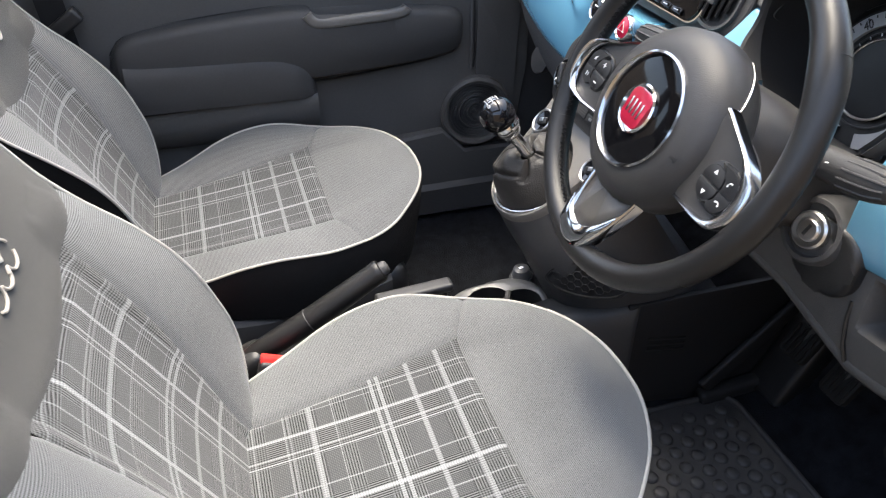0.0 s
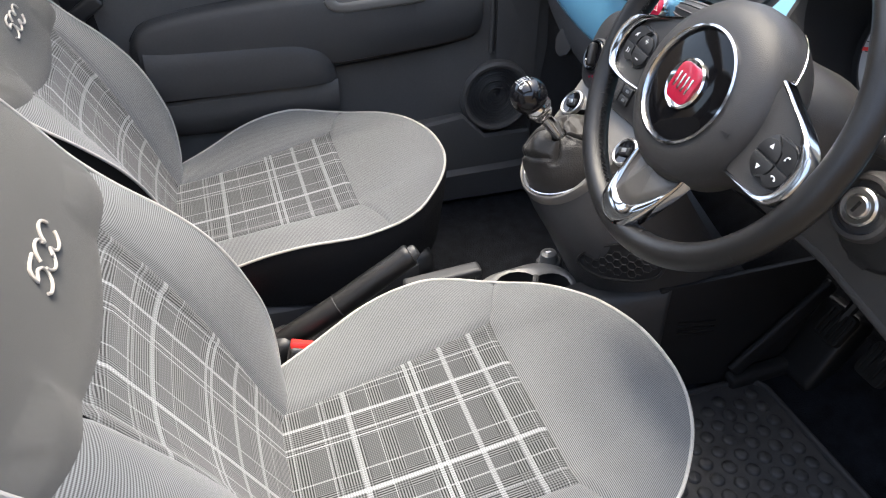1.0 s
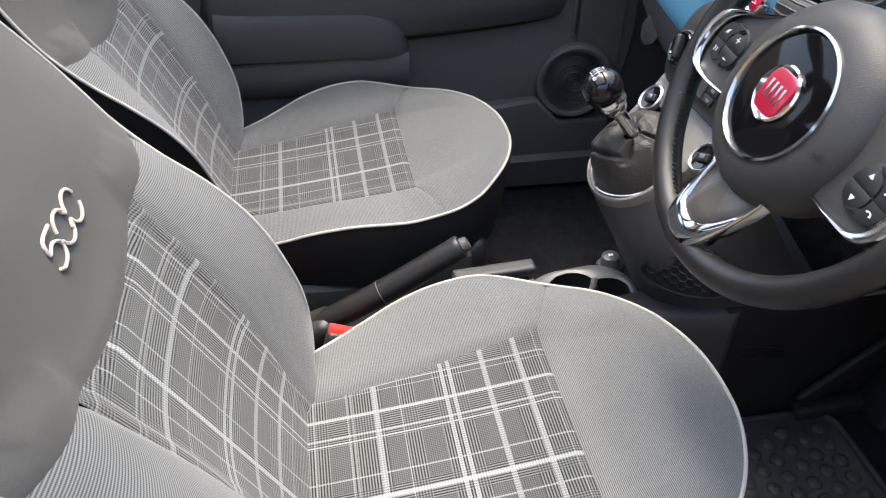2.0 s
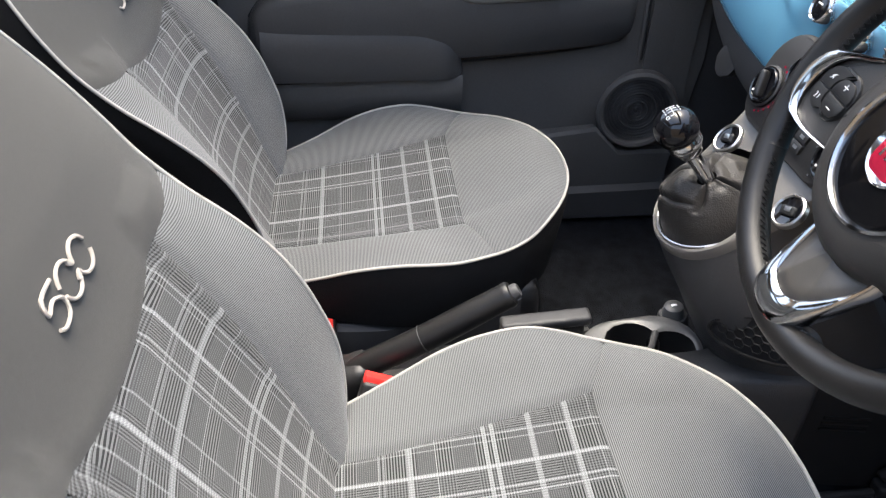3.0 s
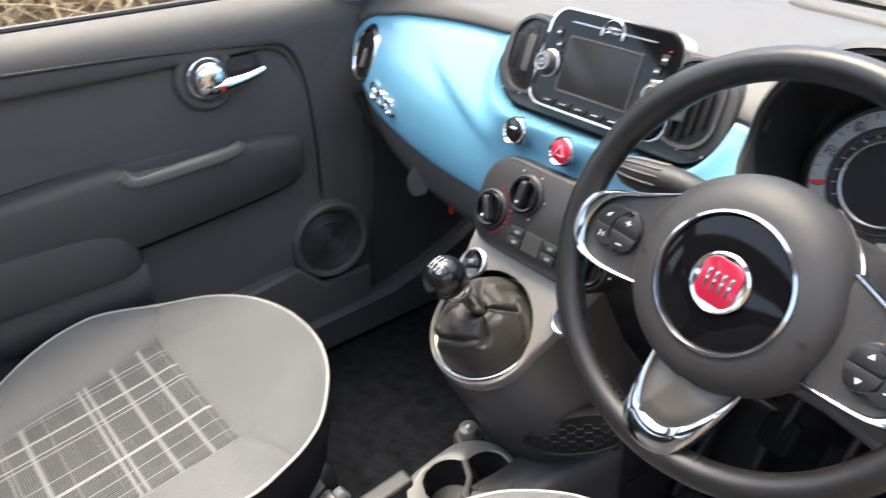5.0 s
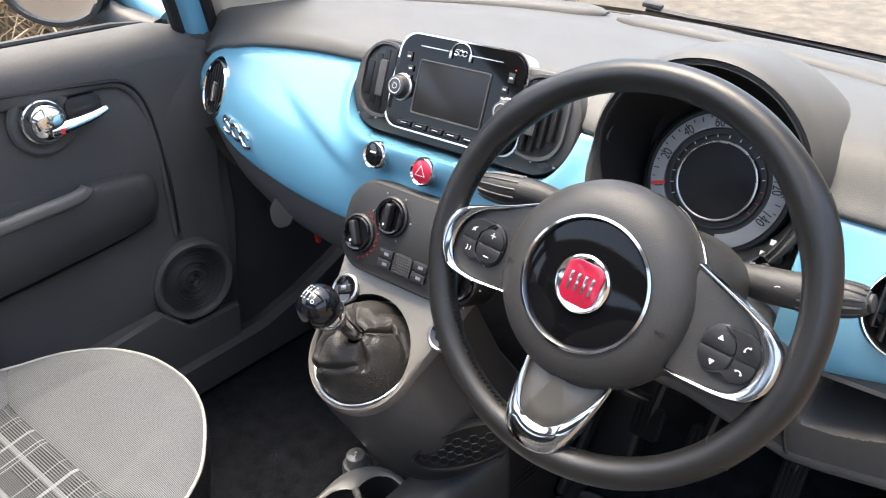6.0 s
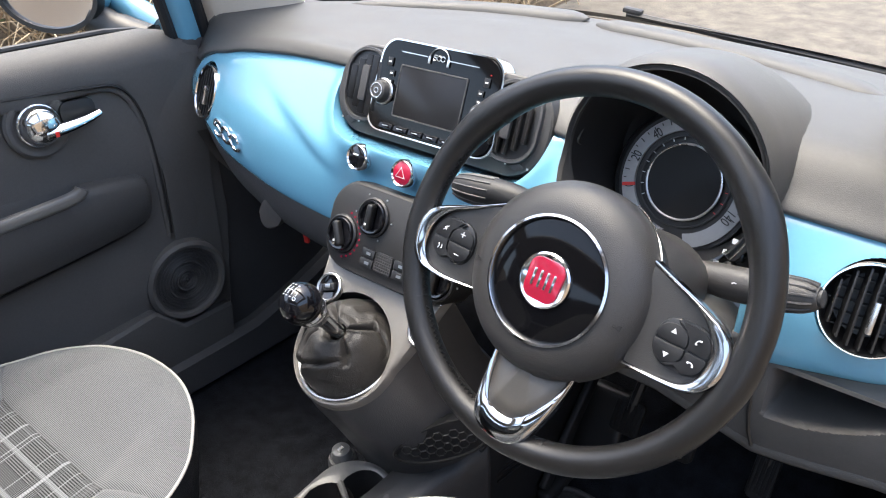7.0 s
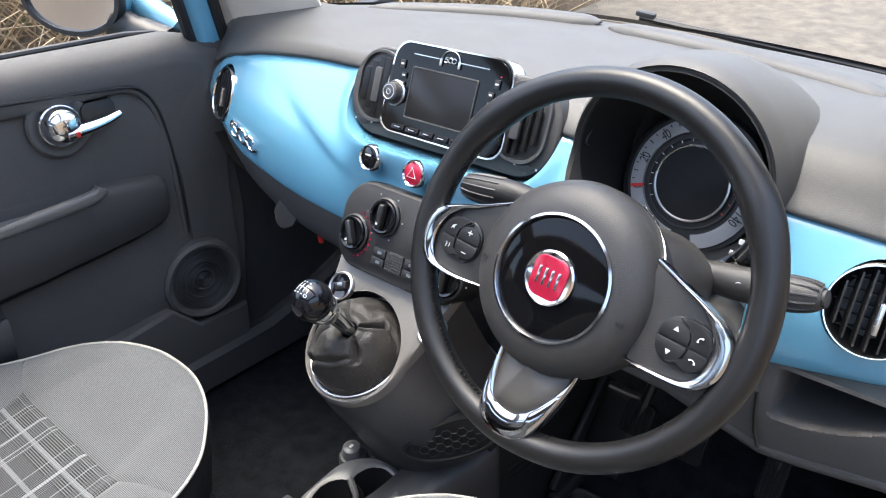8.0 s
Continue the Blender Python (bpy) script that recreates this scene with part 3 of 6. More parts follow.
    for y in list(np.linspace(-0.612, -0.56, 9)) + list(np.linspace(-0.54, -0.24, 12)) + list(np.linspace(-0.222, 0.012, 40)) + list(np.linspace(0.02, 0.138, 18)):
        zt, zl, p = float(top_z(y)[0]), float(low_z(y)[0]), float(proud(y)[0])
        nt = 1 / (1 + math.exp(-(y + 0.195) / 0.004)) * 1 / (1 + math.exp((y + 0.012) / 0.004))
        h = zt - zl
        sec = [(X - 0.012, zt - 0.005 * nt), (X + 0.002, zt + 0.001 - 0.004 * nt), (X + 0.005, zt - 0.036 * nt), (X + p * 0.45, zt - 0.002 - 0.034 * nt), (X + p * 0.72, zt - 0.006 - 0.012 * nt), (X + p * 0.86, zt - 0.010 - 0.004 * nt),
               (X + p, zt - 0.020), (X + p * 1.04, zt - 0.42 * h), (X + p * 0.95, zl + 0.35 * h), (X + p * 0.6, zl + 0.10 * h), (X + p * 0.25, zl + 0.01), (X - 0.012, zl)]
        rings.append([(x, y, z) for x, z in sec])
    part("armrest", loft(rings), ARMSKIN, door, "dark grey moulded armrest with pull recess")
    rimline = [(X + 0.003, y, float(top_z(y)[0]) + 0.0015) for y in np.linspace(-0.605, 0.128, 40)] + [(X + 0.004, y, float(low_z(y)[0]) - 0.0005) for y in np.linspace(0.134, -0.605, 40)]
    part("armrest_gap", tube(rimline, 0.0026, 6), BLACKPLASTIC, door, "dark gap round the armrest")
    grip = spline([(-0.212, 0.458), (-0.203, 0.445), (-0.18, 0.438), (-0.10, 0.441), (-0.03, 0.445), (-0.006, 0.450), (0.002, 0.458)], 5)
    flat = Matrix(((0, 0, 1, X + 0.0425), (1, 0, 0, 0), (0, 1, 0, 0), (0, 0, 0, 1)))
    part("pull_lip", ribbon([(p[0], p[1]) for p in grip], [0.022] * len(grip), flat, 0.003), LOBE, door, "lighter grey lip of the pull handle")
    part("recess_wall", rbox((X + 0.003, -0.108, 0.446), (0.008, 0.186, 0.030), 0.003), DOORSKIN, door, "grey recess wall")
    part("recess_floor", rbox((X + 0.014, -0.108, 0.432), (0.026, 0.176, 0.008), 0.003, (2, 0, 0)), BLACKPLASTIC, door, "dark recess floor")
    # elbow pad and map pocket under the armrest
    rings = []
    for k in range(30):
        y = -0.585 + 0.385 * k / 29
        e = max(0.0, (y + 0.33) / 0.13)
        zt = 0.390 - 0.092 * (1 - math.sqrt(max(0.0, 1 - min(1, e) ** 2.4)))
        p = 0.043 * (1 - min(1, e) ** 6 * 0.7)
        h = zt - 0.272
        sec = [(X - 0.01, zt + 0.002), (X + p * 0.35, zt), (X + p * 0.70, zt - 0.06 * h), (X + p * 0.95, zt - 0.17 * h), (X + p * 1.10, zt - 0.36 * h), (X + p * 1.13, 0.272 + 0.30 * h), (X + p * 0.95, 0.272 + 0.05 * h), (X - 0.01, 0.272)]
        rings.append([(x, y, z) for x, z in sec])
    part("elbow_pad", loft(rings), ARMSKIN, door, "black elbow pad")
    rings = []
    for k in range(16):
        y = -0.82 + 0.62 * k / 15
        zt = 0.262 + 0.016 * k / 15
        p = 0.032 if k < 15 else 0.026
        rings.append([(x, y, z) for x, z in ((X - 0.01, zt - 0.004), (X + p * 0.85, zt), (X + p, zt - 0.006), (X + p * 0.98, 0.24), (X + p * 0.5, 0.19), (X - 0.005, 0.175), (X - 0.02, 0.18))])
    part("pocket_lip", loft(rings), DOORSKIN, door, "grey lower armrest panel")
    rings = []
    for k in range(20):
        y = -0.84 + 1.10 * k / 19
        zt = 0.085 + 0.075 * max(0, min(1, (y + 0.5) / 0.6)) if y < 0.10 else 0.100
        rings.append([(x, y, z) for x, z in ((X - 0.01, zt - 0.003), (X + 0.030, zt), (X + 0.036, zt - 0.007), (X + 0.034, 0.06), (X + 0.026, 0.0), (X - 0.01, -0.01))])
    part("map_pocket", loft(rings), DOORSKIN, door, "grey map pocket")
    rings = []
    for k in range(16):
        y = -0.84 + 1.58 * k / 15
        zt = 0.012 + 0.02 * max(0, y) + 0.5 * max(0, y - 0.30) ** 1.4
        rings.append([(x, y, z) for x, z in ((X - 0.02, zt), (X + 0.025, zt), (X + 0.040, zt - 0.014), (X + 0.036, -0.07), (X + 0.01, FLOOR - 0.01), (X - 0.02, FLOOR - 0.01))])
    single("sill_trim", loft(rings), PLASTIC, "dark plastic sill trim along the carpet", "trim", kind="structure")

    # speaker
    m = basis((-0.610, 0.171, 0.193), (1, -0.10, 0.03), (0, 1, 0)) @ Matrix.Diagonal((0.92, 0.92, 1, 1))
    spk = part("speaker_ring", lathe([(0.060, -0.03), (0.095, -0.03), (0.093, 0.002), (0.086, 0.008), (0.079, 0.006), (0.076, 0.0), (0.060, -0.004)], m, 56), DOORSKIN, door, "dark round speaker surround")
    prof = [(0.0005, 0.0)]
    for r in range(4, 78, 2):
        prof += [(r / 1000, -0.0008 + 0.0008 * math.sin(r * 0.9) - 0.010 * (1 - (r / 78)) * 0.4), ((r + 0.9) / 1000, 0.0008 - 0.010 * (1 - (r / 78)) * 0.4)]
    prof += [(0.078, -0.012), (0.0005, -0.012)]
    part("grille", lathe(prof, m, 56), PLASTIC, spk, "black ribbed speaker grille")
    for r in (0.024, 0.044):
        part("grille_ring", torus(m @ Matrix.Translation((0, 0, -0.0015)), r, 0.0024, 48, 8), PLASTIC, spk)

    # chrome release
    m = basis((X + 0.012, -0.032, 0.576), (1, 0, 0.05), (0, 1, 0))
    part("handle_dish", lathe([(0.056, -0.02), (0.055, 0.000), (0.051, 0.0030), (0.045, 0.0025), (0.040, -0.002), (0.036, -0.005), (0.0, -0.005)], m, 40), DOORSKIN, door, "round grey handle recess")
    boss = part("handle_boss", lathe([(0.037, -0.02), (0.037, 0.003), (0.0355, 0.006), (0.0335, 0.007), (0.0325, 0.010), (0.0305, 0.019), (0.025, 0.027), (0.015, 0.032), (0.0, 0.034)], m, 44), CHROME, door, "chrome round handle boss")
    rec = [(y, z) for y, z in rounded(0.060, 0.038, 0.012, 5, 0.036, 0.584)]
    mm = Matrix(((0, 0, 1, X + 0.0165), (1, 0, 0, 0), (0, 1, 0, 0), (0, 0, 0, 1)))
    part("finger_recess", slab(rec, mm, 0.012, 0.001), BLACKPLASTIC, door, "dark finger recess")
    lever = spline([(X + 0.036, -0.034, 0.567), (X + 0.038, -0.012, 0.568), (X + 0.037, 0.015, 0.570), (X + 0.034, 0.042, 0.573), (X + 0.031, 0.066, 0.578)], 5)
    part("lever", tube(lever, [0.0125 - 0.0065 * (k / (len(lever) - 1)) ** 1.3 for k in range(len(lever))], 14, flat=0.75), CHROME, door, "chrome release lever")
    part("lock_mark", rbox((X + 0.0478, -0.020, 0.565), (0.002, 0.006, 0.009), 0.0005), REDPLASTIC, boss, "red lock mark")

    # window over the ledge
    def pane(a, b):
        y = -0.80 + 0.98 * a - 0.02 * b
        return (-0.692 + 0.12 * b, min(y, 0.22 - 0.3 * b), 0.67 + 0.43 * b)
    ob = part("window_pane", sheet(pane, 8, 8), GLASS, door, "clear side window glass")
    ob.visible_shadow = False
    part("window_seal", tube([(-0.688, -0.84 + 1.09 * k / 10, 0.688 - 0.26 * max(0, -0.84 + 1.09 * k / 10 - 0.205)) for k in range(11)], 0.006, 8), BLACKPLASTIC, door, "black rubber window seal")


build_door()


def build_mirror():
    mir = thing("door_mirror", (-0.80, 0.18, 0.64), "blue door mirror with a black rim outside the window", "mirror")
    m = basis((-0.83, 0.130, 0.735), (0.45, -0.9, 0.06), (0.9, 0.45, 0))
    out = oval(0.205, 0.135, 44)
    shell = []
    for s, d in ((0.985, 0.0), (1.0, -0.012), (0.97, -0.04), (0.82, -0.075), (0.5, -0.1), (0.1, -0.108)):
        shell.append([m @ Vector((x * s, y * s, d)) for x, y in out])
    part("housing", loft(shell), BLUE, mir, "pale blue gloss housing")
    part("rim", frame_plate(oval(0.212, 0.142, 44), oval(0.186, 0.118, 44), m @ Matrix.Translation((0, 0, 0.010)), 0.02, 0.004), BLACKPLASTIC, mir, "black plastic rim")
    part("mirror_glass", slab(oval(0.190, 0.122, 44), m @ Matrix.Translation((0, 0, 0.003)), 0.003, 0), CHROME, mir, "mirror glass")
    part("foot", tube(spline([(-0.775, 0.175, 0.695), (-0.735, 0.20, 0.672), (-0.685, 0.225, 0.655)], 5), [0.03] * 5 + [0.034] * 6, 12), BLACKPLASTIC, mir, "black mirror foot")
    part("foot_cover", tube(spline([(-0.80, 0.23, 0.74), (-0.765, 0.240, 0.71), (-0.700, 0.262, 0.675)], 5), 0.028, 12), BLUE, mir, "blue mirror arm")


build_mirror()


# ---- front seats ----
outline_rows = [(-0.46, .190, .165), (-0.40, .215, .180), (-0.36, .228, .195), (-0.32, .239, .212), (-0.28, .248, .224), (-0.24, .254, .231), (-0.20, .2575, .233), (-0.16, .252, .230),
                (-0.12, .238, .2275), (-0.08, .222, .2275), (-0.043, .201, .2330), (-0.013, .171, .240), (0.017, .130, .246), (0.038, .085, .248), (0.049, .042, .249), (0.052, .0, .249)]
edge_curve = np.array(spline(outline_rows, 6))
cushion_mid = table([(-0.48, .176), (-0.40, .184), (-0.30, .196), (-0.20, .211), (-0.145, .221), (-0.08, .234), (-0.01, .250), (0.022, .251), (0.050, .247)])
FRONT = -0.138


def half_width(y):
    return float(np.interp(y, edge_curve[:, 0], edge_curve[:, 1]))


def front_edge(x):
    far = edge_curve[edge_curve[:, 0] > -0.16]
    return float(np.interp(-abs(x), -far[:, 1], far[:, 0]))


def cushion_z(x, y):
    c = min(1, abs(x) / max(half_width(y), 1e-3))
    zp = float(np.interp(y, edge_curve[:, 0], edge_curve[:, 2]))
    zc = float(cushion_mid(y)[0])
    z = zc + (zp - zc) * c ** 3
    if c > 0.5:
        z += 0.009 * math.sin(math.pi * (c - 0.5) / 0.5) * min(1, max(0, (0.02 - y) / 0.1))
    return z


def groove(d):
    return 0.0035 * math.exp(-(d / 0.005) ** 2)


back_rows = [(0.165, -.447, .150), (0.18, -.441, .172), (0.20, -.438, .190), (0.24, -.440, .206), (0.28, -.447, .213), (0.32, -.461, .217), (0.36, -.479, .222), (0.40, -.506, .229), (0.44, -.545, .236), (0.48, -.592, .2405),
             (0.52, -.630, .2435), (0.56, -.657, .244), (0.60, -.681, .238), (0.64, -.704, .226), (0.68, -.726, .208), (0.72, -.748, .180), (0.75, -.765, .145), (0.77, -.776, .100), (0.78, -.782, .050), (0.783, -.784, .0)]
back_curve = np.array(spline(back_rows, 6))


def back_mid(z):
    return -0.458 - 0.516 * (z - 0.19) - 0.02 * max(0, (z - 0.6) / 0.2) ** 2


def back_half(z):
    return float(np.interp(z, back_curve[:, 0], back_curve[:, 2]))


def back_y(x, z):
    hw = max(back_half(z), 1e-3)
    c = min(1, abs(x) / hw)
    yp = float(np.interp(z, back_curve[:, 0], back_curve[:, 1]))
    yc = back_mid(z)
    y = yc + (yp - yc) * c ** 2.6
    if c > 0.5 and z < 0.52:
        y += 0.012 * math.sin(math.pi * (c - 0.5) / 0.5)
    if z > 0.5:
        y += 0.012 * min(1, (z - 0.5) / 0.08) * (1 - c ** 4)
    return y


back_inner = table([(0.16, .098), (0.25, .112), (0.35, .126), (0.485, .141), (0.52, .143)])
SEAM = 0.486


def panel_seam(x):
    return 0.460 + 0.026 * min(1.0, abs(x) / 0.148) ** 2 + 0.018 * min(1, max(0, (abs(x) - 0.148) / 0.10)) ** 1.3


def flat_uv(p, axis):
    """Where a place on the seat lies on the cloth, in metres: across, and along the cushion (axis 1) or up the backrest (axis 2)."""
    return (p[0] + 0.145, p[1] + 0.465 if axis == 1 else 1.13 * (0.49 - p[2]))


def build_seat(at, label):
    seat = thing("front_seat", (0, 0, 0), label, "car seat", "front seats")
    # cushion
    offset = lambda y: 0.013 * min(1, max(0, (-0.14 - y) / 0.25))
    inner = lambda y: 0.116 + 0.030 * min(1, max(0, (y + 0.45) / 0.31))

    def plaid(a, b):
        y = -0.465 + (FRONT + 0.465) * b
        x = (2 * a - 1) * inner(y) + offset(y)
        d = min(inner(y) - abs(x - offset(y)), FRONT - y)
        return (x, y, cushion_z(x, y) - groove(d))
    part("cushion_centre", sheet(plaid, 60, 70, lambda a, b: flat_uv(plaid(a, b), 1)), PLAID, seat, "grey plaid cloth with pale lines")
    for s in (-1, 1):
        def side(a, b, s=s):
            q = b
            yi = -0.465 + (FRONT + 0.465) * q
            xi = inner(yi) + s * offset(yi)
            yo = -0.465 + (-0.10 + 0.465) * q
            y = yi + (yo - yi) * a
            x = xi + (half_width(yo) - xi) * a
            d = min((x - xi), 0.4 * (1 - q))
            return (s * x, y, cushion_z(x, y) - groove(d))
        part("side_bolster", sheet(side, 24, 60, lambda a, b: flat_uv(side(a, b), 1)[::-1]), RIBBED, seat, "ribbed grey cloth bolster")

    def nose(a, b):
        x = (2 * a - 1) * 0.230
        ys = FRONT + (-0.10 - FRONT) * min(1, max(0, (abs(x) - 0.146) / 0.084))
        y = ys + (max(front_edge(x), ys) - ys) * b
        d = y - ys
        return (x, y, cushion_z(x, y) - groove(d) + 0.004 * math.sin(math.pi * b) * (1 - (x / 0.23) ** 2))
    part("cushion_front", sheet(nose, 80, 30, lambda a, b: flat_uv(nose(a, b), 1)[::-1]), RIBBED, seat, "ribbed grey cloth cushion front")
    rim = [(-w, y, z) for y, w, z in edge_curve] + [(w, y, z) for y, w, z in edge_curve[::-1][1:]]
    part("cushion_piping", tube(rim, 0.0024, 8), PIPING, seat, "pale piping")
    rings = []
    for s, dz in ((1.0, -0.001), (1.012, -0.02), (1.0, -0.06), (0.95, None)):
        rings.append([(x * s, y * s - (1 - s) * 0.2, z + dz if dz is not None else 0.10) for x, y, z in rim])
    part("cushion_skirt", loft(rings, cap=(False, True)), SEATSIDE, seat, "black cloth cushion side")
    part("seat_base", rbox((0, -0.23, 0.045), (0.40, 0.44, 0.15), 0.03, (3, 0, 0), 3), BLACKPLASTIC, seat, "black plastic seat base")
    for s in (-1, 1):
        pts = spline([(s * 0.228, -0.44, 0.105), (s * 0.232, -0.30, 0.090), (s * 0.226, -0.16, 0.098), (s * 0.205, -0.05, 0.118)], 5)
        part("side_valance", loft([[(x - s * 0.012, y, z - 0.085), (x + s * 0.002, y, z - 0.080), (x + s * 0.006, y, z - 0.02), (x + s * 0.004, y, z), (x - s * 0.008, y, z + 0.006), (x - s * 0.020, y, z)] for x, y, z in pts]), PLASTIC, seat, "dark plastic seat side cover")
        part("seat_rail", rbox((s * 0.17, -0.20, FLOOR + 0.02), (0.035, 0.52, 0.04), 0.006), BLACKPLASTIC, seat, "dark metal seat rail")
    # backrest
    def centre(a, b):
        x0 = (2 * a - 1)
        z = 0.165 + (panel_seam(x0 * 0.148) - 0.165) * b
        x = x0 * float(back_inner(z)[0])
        d = min(float(back_inner(z)[0]) - abs(x), panel_seam(x) - z)
        return (x, back_y(x, z) - groove(d), z)
    part("backrest_centre", sheet(centre, 60, 80, lambda a, b: flat_uv(centre(a, b), 2)), PLAID, seat, "grey plaid cloth with pale lines")
    for s in (-1, 1):
        def wing(a, b, s=s):
            z0 = 0.165 + (SEAM - 0.165) * b
            xi = float(back_inner(z0)[0])
            zo = 0.165 + (panel_seam(0.24) - 0.165) * b
            z = z0 + (zo - z0) * a
            x = xi + (back_half(zo) - xi) * a
            return (s * x, back_y(x, z) - groove(x - xi) - groove(panel_seam(x) - z), z)
        part("back_bolster", sheet(wing, 26, 60, lambda a, b: flat_uv(wing(a, b), 2)[::-1]), RIBBED, seat, "ribbed grey cloth bolster")

    def head(a, b):
        q = 2 * a - 1
        z1 = panel_seam(q * 0.243)
        z = z1 + (0.783 - z1) * (1 - (1 - b) ** 1.5)
        x = q * back_half(z) * 0.999
        return (x, back_y(x, z) - groove(z - panel_seam(x)), z)
    panel = part("headrest_panel", sheet(head, 60, 50), HEADCLOTH, seat, "smooth grey headrest panel")
    rim = [(-w, y, z) for z, y, w in back_curve] + [(w, y, z) for z, y, w in back_curve[::-1][1:]]
    part("backrest_piping", tube(rim, 0.0024, 8), PIPING, seat, "pale piping")
    rings = []
    for s, dy in ((1.0, -0.001), (1.012, -0.03), (1.0, -0.07), (0.93, -0.105), (0.5, -0.115)):
        rings.append([(x * s, y + dy + (0.02 if s < 0.6 else 0), 0.45 + (z - 0.45) * (s if s < 1 else 1)) for x, y, z in rim])
    part("backrest_shell", loft(rings, cap=(False, True)), SEATSIDE, seat, "black cloth backrest side and back")
    bm = bmesh.new()
    for pts in strokes_mark(0.098):
        curve = []
        for x, zz in spline(pts, 3):
            z = 0.540 + zz * 0.86
            curve.append((-0.016 - x, back_y(x + 0.016, z) + 0.0015, z))
        add_tube(bm, curve, 0.0017, 6)
    part("embroidery", bm, THREAD, panel, "raised pale thread embroidery")
    # recliner and belt stalk
    for s in (-1, 1):
        part("hinge_cover", rbox((s * 0.205, -0.47, 0.10), (0.03, 0.12, 0.12), 0.012, (0, 0, 0), 3), BLACKPLASTIC, seat, "black hinge cover")
    seat.location = at
    return seat


driver = build_seat((0.317, 0.0, -0.010), "grey plaid cloth driver's seat with pale piping")
other = copy_thing(driver, pose(-0.328, -0.112, 0.0))
hinge = Matrix.Translation((0, -0.46, 0.17))
for o in other.children:
    if o.name.startswith("back") or o.name.startswith("headrest"):
        o.matrix_basis = hinge @ Matrix.Rotation(radians(-1.8), 4, "X") @ hinge.inverted()
other["label"] = "grey plaid cloth passenger seat with pale piping, beside the closed door"


def build_buckle(at, turn, label, sleeve=False):
    b = thing("belt_buckle", at, label, "seat belt buckle", "belt buckles")
    m = pose(*at, *turn)
    bm = rbox((0, 0, -0.035), (0.034, 0.056, 0.085), 0.008, seg=3)
    bm.transform(m)
    part("housing", bm, BLACKPLASTIC, b, "black plastic housing")
    bm = rbox((0, -0.004, 0.008), (0.024, 0.046, 0.014), 0.003)
    bm.transform(m)
    part("release_button", bm, REDPLASTIC, b, "red release button")
    bm = tube([(0, 0, -0.06), (0.004, -0.01, -0.12), (0.006, -0.02, -0.20)], 0.011, 8)
    bm.transform(m)
    part("stalk", bm, BLACKPLASTIC, b, "black webbing stalk")
    if sleeve:
        bm = rbox((0, -0.004, -0.094), (0.028, 0.062, 0.028), 0.006, seg=3)
        bm.transform(m)
        part("sleeve", bm, PIPING, b, "pale grey sleeve under the housing")


build_buckle((0.068, -0.392, 0.136), (-18, -25, 0), "black belt buckle with red button beside the driver's seat", True)
build_buckle((-0.082, -0.482, 0.112), (-18, 20, 0), "black belt buckle with red button beside the passenger seat")
belt = thing("seat_belt", (-0.60, -0.68, 0.48), "black seat belt webbing hanging by the door pillar", "seat belt")
part("webbing", sheet(lambda a, b: (-0.615 + 0.012 * math.sin(3 * b), -0.735 + 0.05 * a + 0.07 * b, 0.80 - 0.75 * b), 3, 20), SEATSIDE, belt)
part("guide", rbox((-0.605, -0.668, 0.475), (0.03, 0.075, 0.03), 0.008, (35, 0, 0), 3), BLACKPLASTIC, belt, "black plastic belt guide")


# ---- dashboard ----
def face_y(x, z):
    """How far forward the blue fascia lies."""
    y = 0.163 + 0.15 * x * x + 0.5 * max(0.0, -0.46 - x) ** 1.6
    y += 0.012 * math.log(1 + math.exp((z - 0.580) * 58))
    if z < 0.52:
        y += 0.25 * (0.52 - z) ** 1.5
    return y




def in_pod(p):
    """Whether a place lies within the openings for the radio pod and the round vents."""
    if math.hypot(p.x + 0.534, p.z - 0.590) < 0.0485 or math.hypot(p.x - 0.566, p.z - 0.580) < 0.0485:
        return True
    if math.hypot(p.x - 0.329, p.z - 0.666) < 0.1165:
        return True
    dx, dz = abs(p.x - 0.0015) - (0.183 - 0.060), abs(p.z - 0.671) - (0.065 - 0.060)
    return math.hypot(max(dx, 0), max(dz, 0)) + min(max(dx, dz), 0) < 0.060


def cut_edge(p):
    """The nearest place on the rim of the opening beside a place, or None where there is none near."""
    for cx, cz, r in ((-0.534, 0.590, 0.0485), (0.566, 0.580, 0.0485), (0.329, 0.666, 0.1165)):
        d = math.hypot(p.x - cx, p.z - cz)
        if abs(d - r) < 0.010:
            return cx + (p.x - cx) * r / d, cz + (p.z - cz) * r / d
    kx = min(max(p.x, 0.0015 - 0.123), 0.0015 + 0.123)
    kz = min(max(p.z, 0.666), 0.676)
    d = math.hypot(p.x - kx, p.z - kz)
    if 0 < d and abs(d - 0.060) < 0.010:
        return kx + (p.x - kx) * 0.060 / d, kz + (p.z - kz) * 0.060 / d
    return None


